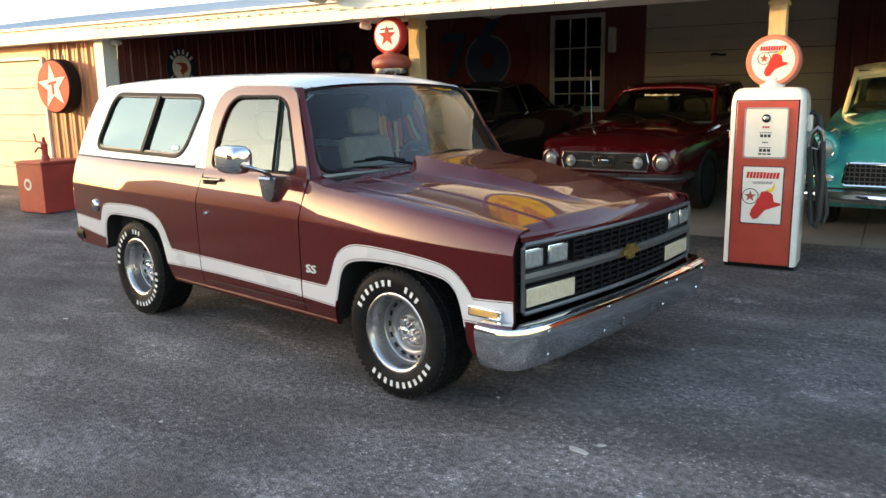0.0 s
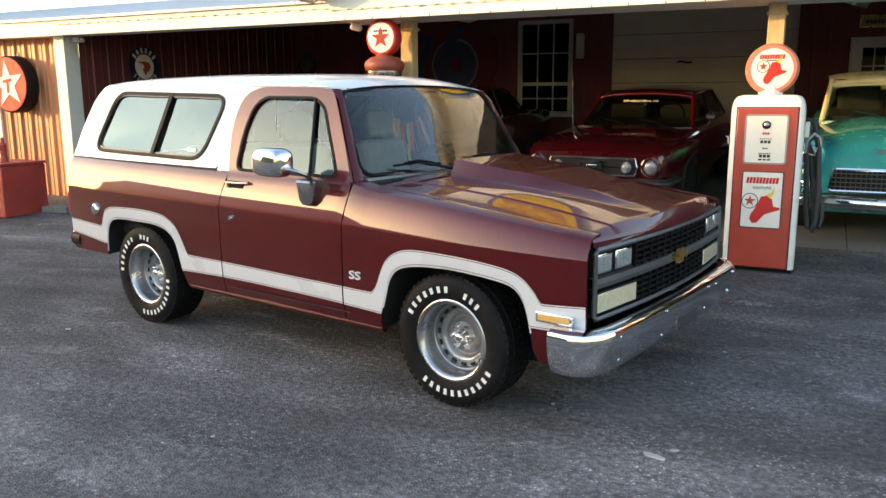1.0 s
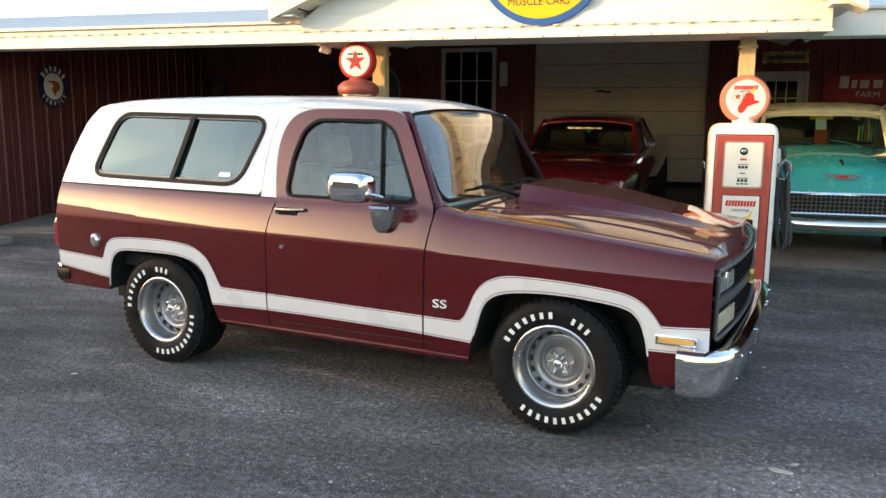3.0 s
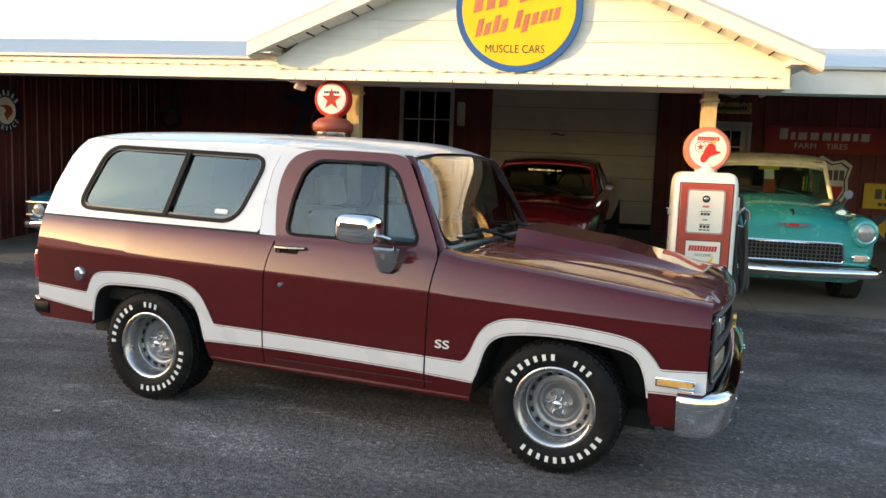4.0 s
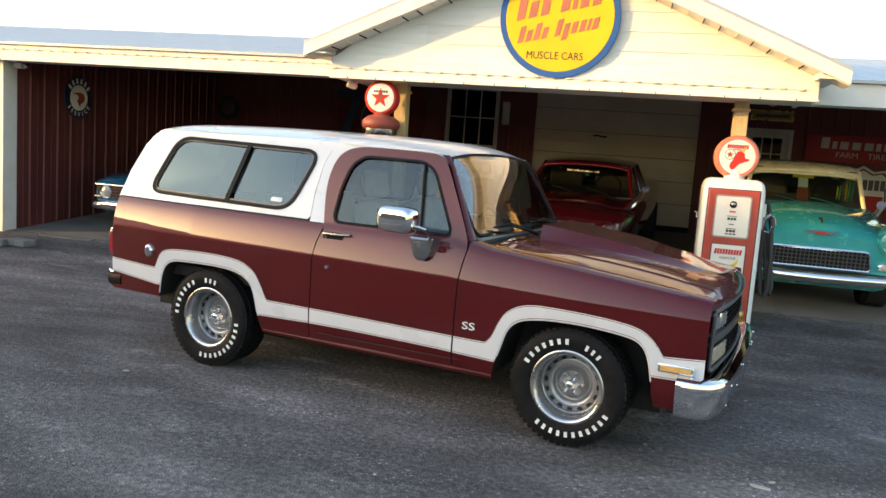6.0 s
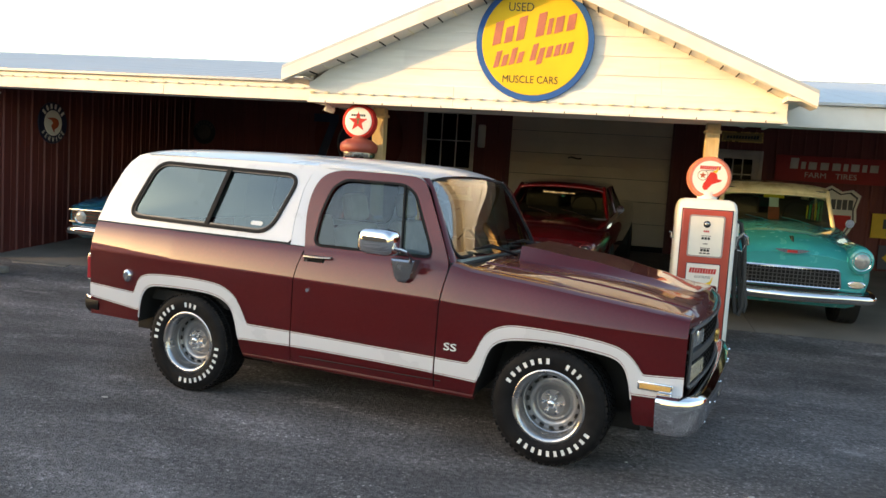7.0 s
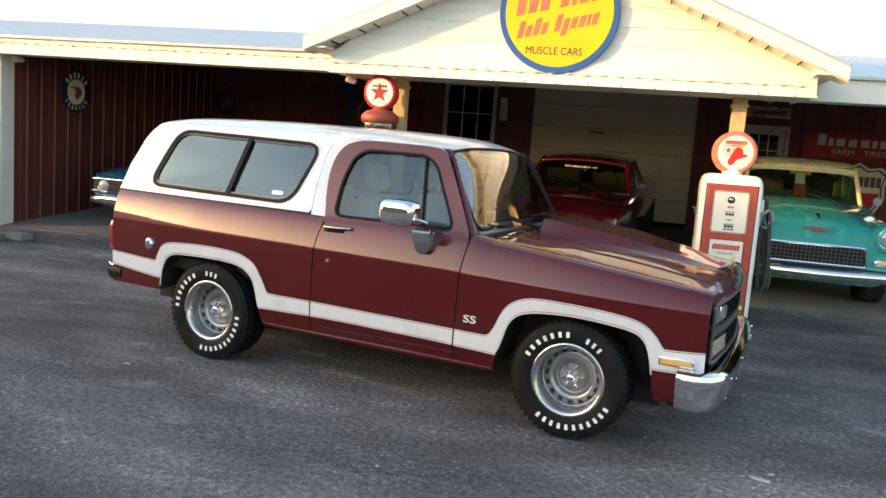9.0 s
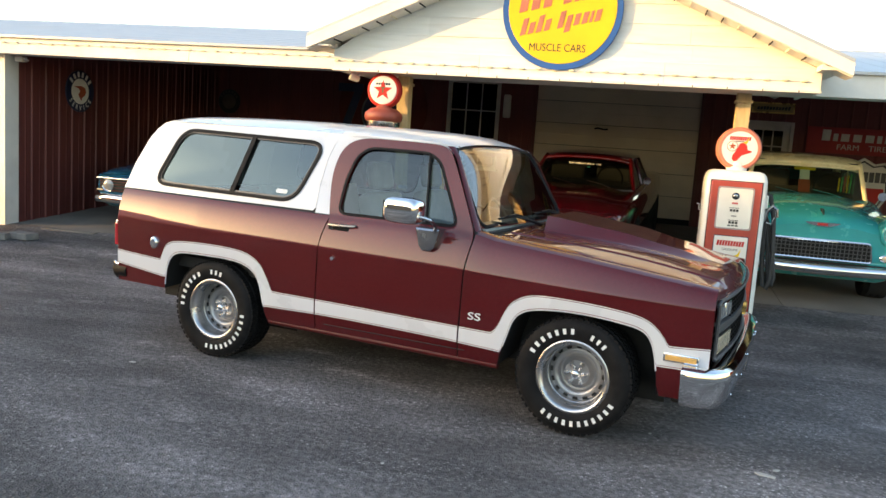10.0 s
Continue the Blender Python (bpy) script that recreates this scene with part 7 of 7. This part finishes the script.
# turquoise and cream fifties saloon
teal = thing("turquoise_saloon", "turquoise fifties saloon with cream roof and chrome bumper", "car", heading(4.84, 3.74, 3.9, -2.3, 1.07))
car_shell(teal, TEAL, [(0.0, 0.70, 0.80, 0.72, 0.34, 0.60, 0.80, 0.07), (-0.05, 0.76, 0.86, 0.76, 0.30, 0.60, 0.84, 0.085), (-0.18, 0.80, 0.90, 0.80, 0.27, 0.60, 0.88, 0.10), (-0.6, 0.82, 0.92, 0.82, 0.24, 0.62, 0.92, 0.13), (-1.1, 0.82, 0.92, 0.83, 0.24, 0.62, 0.96, 0.13), (-1.5, 0.82, 0.92, 0.84, 0.24, 0.62, 1.00, 0.08),
                       (-2.4, 0.82, 0.92, 0.84, 0.24, 0.62, 1.02, 0.02), (-3.4, 0.82, 0.92, 0.83, 0.26, 0.64, 1.02, 0.02), (-4.3, 0.80, 0.91, 0.80, 0.30, 0.66, 0.98, 0.06), (-4.85, 0.76, 0.88, 0.76, 0.36, 0.66, 0.92, 0.04), (-4.95, 0.70, 0.82, 0.72, 0.40, 0.66, 0.88, 0.0)],
          (-0.82, -3.75), 0.345, 0.74, DULL_CHROME)
greenhouse(teal, CREAM_PAINT, (-1.50, -3.75, 0.725), (-1.80, -3.25, 0.66), 1.03, 1.47, GREEN_GLASS, 0.03)
vis = [u / 6 - 1 for u in range(13)]
part("roof_brow", loft(bmesh.new(), [[(-1.80 + dx + 0.115 * (1 - u * u), u * (0.665 + 0.01 * k), zz - 0.05 * u * u * u * u) for u in vis] for k, (dx, zz) in enumerate(((0.035, 1.385), (0.05, 1.402), (0.025, 1.45), (-0.07, 1.497), (-0.2, 1.525)))], closed=False), CREAM_PAINT, teal, smooth=60)
gp = [(0.03, y, z) for y, z in rounded([(-0.555, 0.51), (0.555, 0.51), (0.525, 0.715), (-0.525, 0.715)], 0.04, 4)]
tg = part("grille", P([(0.004, y, z) for _, y, z in gp], 0.012, (1, 0, 0)), DARK, teal, "chrome egg-crate grille", smooth=0)
part("surround", T(gp + gp[:2], 0.014, 6, False), CHROME, tg)
bm = bmesh.new()
for k in range(1, 24):
    y = -0.54 + 0.045 * k
    box(bm, 0.016, 0.034, y - 0.0035, y + 0.0035, 0.518, 0.707)
for k in range(1, 5):
    z = 0.51 + 0.041 * k
    box(bm, 0.017, 0.036, -0.535, 0.535, z - 0.003, z + 0.003)
part("egg_crate", bm, GRILLE_GREY, tg)
for s in (-1, 1):
    part("headlamp_brow", loft(bmesh.new(), [[(x, s * (0.735 + r * math.cos(a)), 0.835 + 1.1 * r * math.sin(a)) for a in [2 * math.pi * k / 24 for k in range(24)]] for x, r in ((0.07, 0.118), (0.055, 0.130), (-0.1, 0.142), (-0.45, 0.135), (-0.9, 0.08))]), TEAL, teal, smooth=60)
    round_lamp(teal, 0.062, s * 0.735, 0.835, 0.09)
    pk = part("parking_lamp", L([(0, 0.035), (0.04, 0.032), (0.055, 0.02), (0.058, 0.0)], "x", 20, (0, 0, 0)), CHROME, teal, "oval chrome parking lamp")
    pk.matrix_basis = Matrix.Translation((0.015, s * 0.72, 0.575)) @ Matrix.Diagonal((1, 1.7, 0.75, 1))
    part("lens", L([(0, 0.045), (0.03, 0.04), (0.044, 0.03)], "x", 20), CLEAR_LENS, pk)
car_bumper(teal, 0.09, 0.93, 0.365, 0.475, 0.45, 0.07)
ev = part("bonnet_badge", P([(0.02, y, z) for y, z in ((-0.19, 0.905), (-0.15, 0.885), (-0.06, 0.862), (0.06, 0.862), (0.15, 0.885), (0.19, 0.905), (0.09, 0.908), (-0.09, 0.908))], 0.02, (1, 0, 0)), CHROME, teal, "small chrome and red bonnet badge", smooth=0)
part("red_field", B(0.039, 0.044, -0.055, 0.055, 0.874, 0.898, bev=0.002), SIGN_RED, ev)
part("bonnet_bird", T([(-0.25, 0, 1.015), (-0.10, 0, 1.02), (0.02, 0, 0.99)], [0.008, 0.022, 0.006], 8), CHROME, teal)
car_wipers(teal, -1.33, 1.06, (0.40, -0.05))
cd = part("price_card", B(-0.004, 0.004, -0.07, 0.07, 0, 0.17), SIGN_ORANGE, teal, "orange and cream price card behind the windscreen")
cd.matrix_basis = pose(-1.50, -0.02, 1.085, 0, -30, 0)
part("card_top", B(-0.004, 0.004, -0.06, 0.06, 0.171, 0.30), SIGN_WHITE, cd)
part("card_bar", B(-0.004, 0.004, -0.13, 0.13, 0.30, 0.345), SIGN_YELLOW, cd)

STRIP_GREEN = mat("ribbon_green", (0.05, 0.45, 0.12), 0.6, vary=0.1)
for k, (dy, m) in enumerate(((0.0, SIGN_YELLOW), (0.035, STRIP_GREEN), (0.07, SIGN_ORANGE), (0.105, SIGN_YELLOW), (0.14, STRIP_GREEN), (0.18, STRIP_GREEN))):
    part("hanging_ribbon", B(-1.735, -1.730, 0.42 + dy, 0.438 + dy, 1.10 - 0.004 * k, 1.27 + 0.012 * k), m, teal, "bright ribbon hung behind the windscreen")
# Black strip added where only shade lies between grille and bumper.
part("gap_shade_strip", B(-0.04, 0.015, -0.80, 0.80, 0.40, 0.485, bev=0.01), DARK, teal)
car_mirror(teal, -1.42, 0.90, 1.10)

# blue coupe in the far bay
blue = thing("blue_coupe", "deep blue sixties coupe with chrome bumper and round lamps", "car", heading(-4.07, 3.98, 3.9, 0))
car_shell(blue, BLUE_PAINT, [(0.0, 0.72, 0.84, 0.80, 0.34, 0.56, 0.72, 0.02), (-0.05, 0.78, 0.88, 0.84, 0.30, 0.58, 0.76, 0.03), (-0.4, 0.82, 0.90, 0.84, 0.25, 0.60, 0.82, 0.05), (-1.4, 0.82, 0.91, 0.83, 0.24, 0.60, 0.90, 0.05), (-2.5, 0.82, 0.91, 0.80, 0.24, 0.60, 0.92, 0.02), (-4.2, 0.80, 0.90, 0.80, 0.30, 0.62, 0.90, 0.03), (-4.6, 0.72, 0.82, 0.74, 0.36, 0.62, 0.84, 0.0)],
          (-0.9, -3.6), 0.33, 0.74, DULL_CHROME)
greenhouse(blue, BLUE_PAINT, (-1.45, -3.5, 0.74), (-1.98, -3.0, 0.58), 0.91, 1.32, SHADE_GLASS)
bg = part("grille", B(0.002, 0.012, -0.80, 0.80, 0.52, 0.70), DARK, blue, "black grille with thin chrome bars")
for k in range(4):
    part("bar", B(0.012, 0.018, -0.80, 0.80, 0.535 + 0.045 * k, 0.541 + 0.045 * k), CHROME, bg)
part("bonnet_lip", B(0.0, 0.03, -0.84, 0.84, 0.705, 0.725, bev=0.006), CHROME, blue)
for s in (-1, 1):
    round_lamp(blue, 0.012, s * 0.66, 0.615, 0.085)
    part("parking_lamp", B(0.012, 0.022, s * 0.80 - 0.05, s * 0.80 + 0.05, 0.535, 0.555), CLEAR_LENS, blue)
    car_mirror(blue, -1.70, s * 0.94, 1.02)
car_bumper(blue, 0.06, 0.92, 0.36, 0.49, 0.40)

# black car beyond the red coupe
blk = thing("black_coupe", "black car parked in the dark bay", "car", heading(-1.10, 4.15, 3.9, 0))
car_shell(blk, BLACK_PAINT, [(0.0, 0.72, 0.84, 0.80, 0.34, 0.56, 0.74, 0.02), (-0.05, 0.78, 0.90, 0.84, 0.30, 0.58, 0.78, 0.03), (-0.4, 0.82, 0.93, 0.86, 0.25, 0.60, 0.86, 0.05), (-1.4, 0.84, 0.94, 0.86, 0.24, 0.60, 0.94, 0.05), (-2.5, 0.84, 0.94, 0.84, 0.24, 0.60, 0.98, 0.02), (-4.2, 0.80, 0.92, 0.82, 0.30, 0.62, 0.96, 0.03), (-4.8, 0.74, 0.84, 0.76, 0.36, 0.62, 0.90, 0.0)],
          (-0.9, -3.7), 0.34, 0.74, DULL_CHROME)
greenhouse(blk, BLACK_PAINT, (-1.40, -3.7, 0.76), (-1.95, -3.1, 0.60), 0.96, 1.42, SHADE_GLASS)
for s in (-1, 1):
    round_lamp(blk, 0.012, s * 0.66, 0.615, 0.085)
car_bumper(blk, 0.06, 0.94, 0.36, 0.48, 0.40)
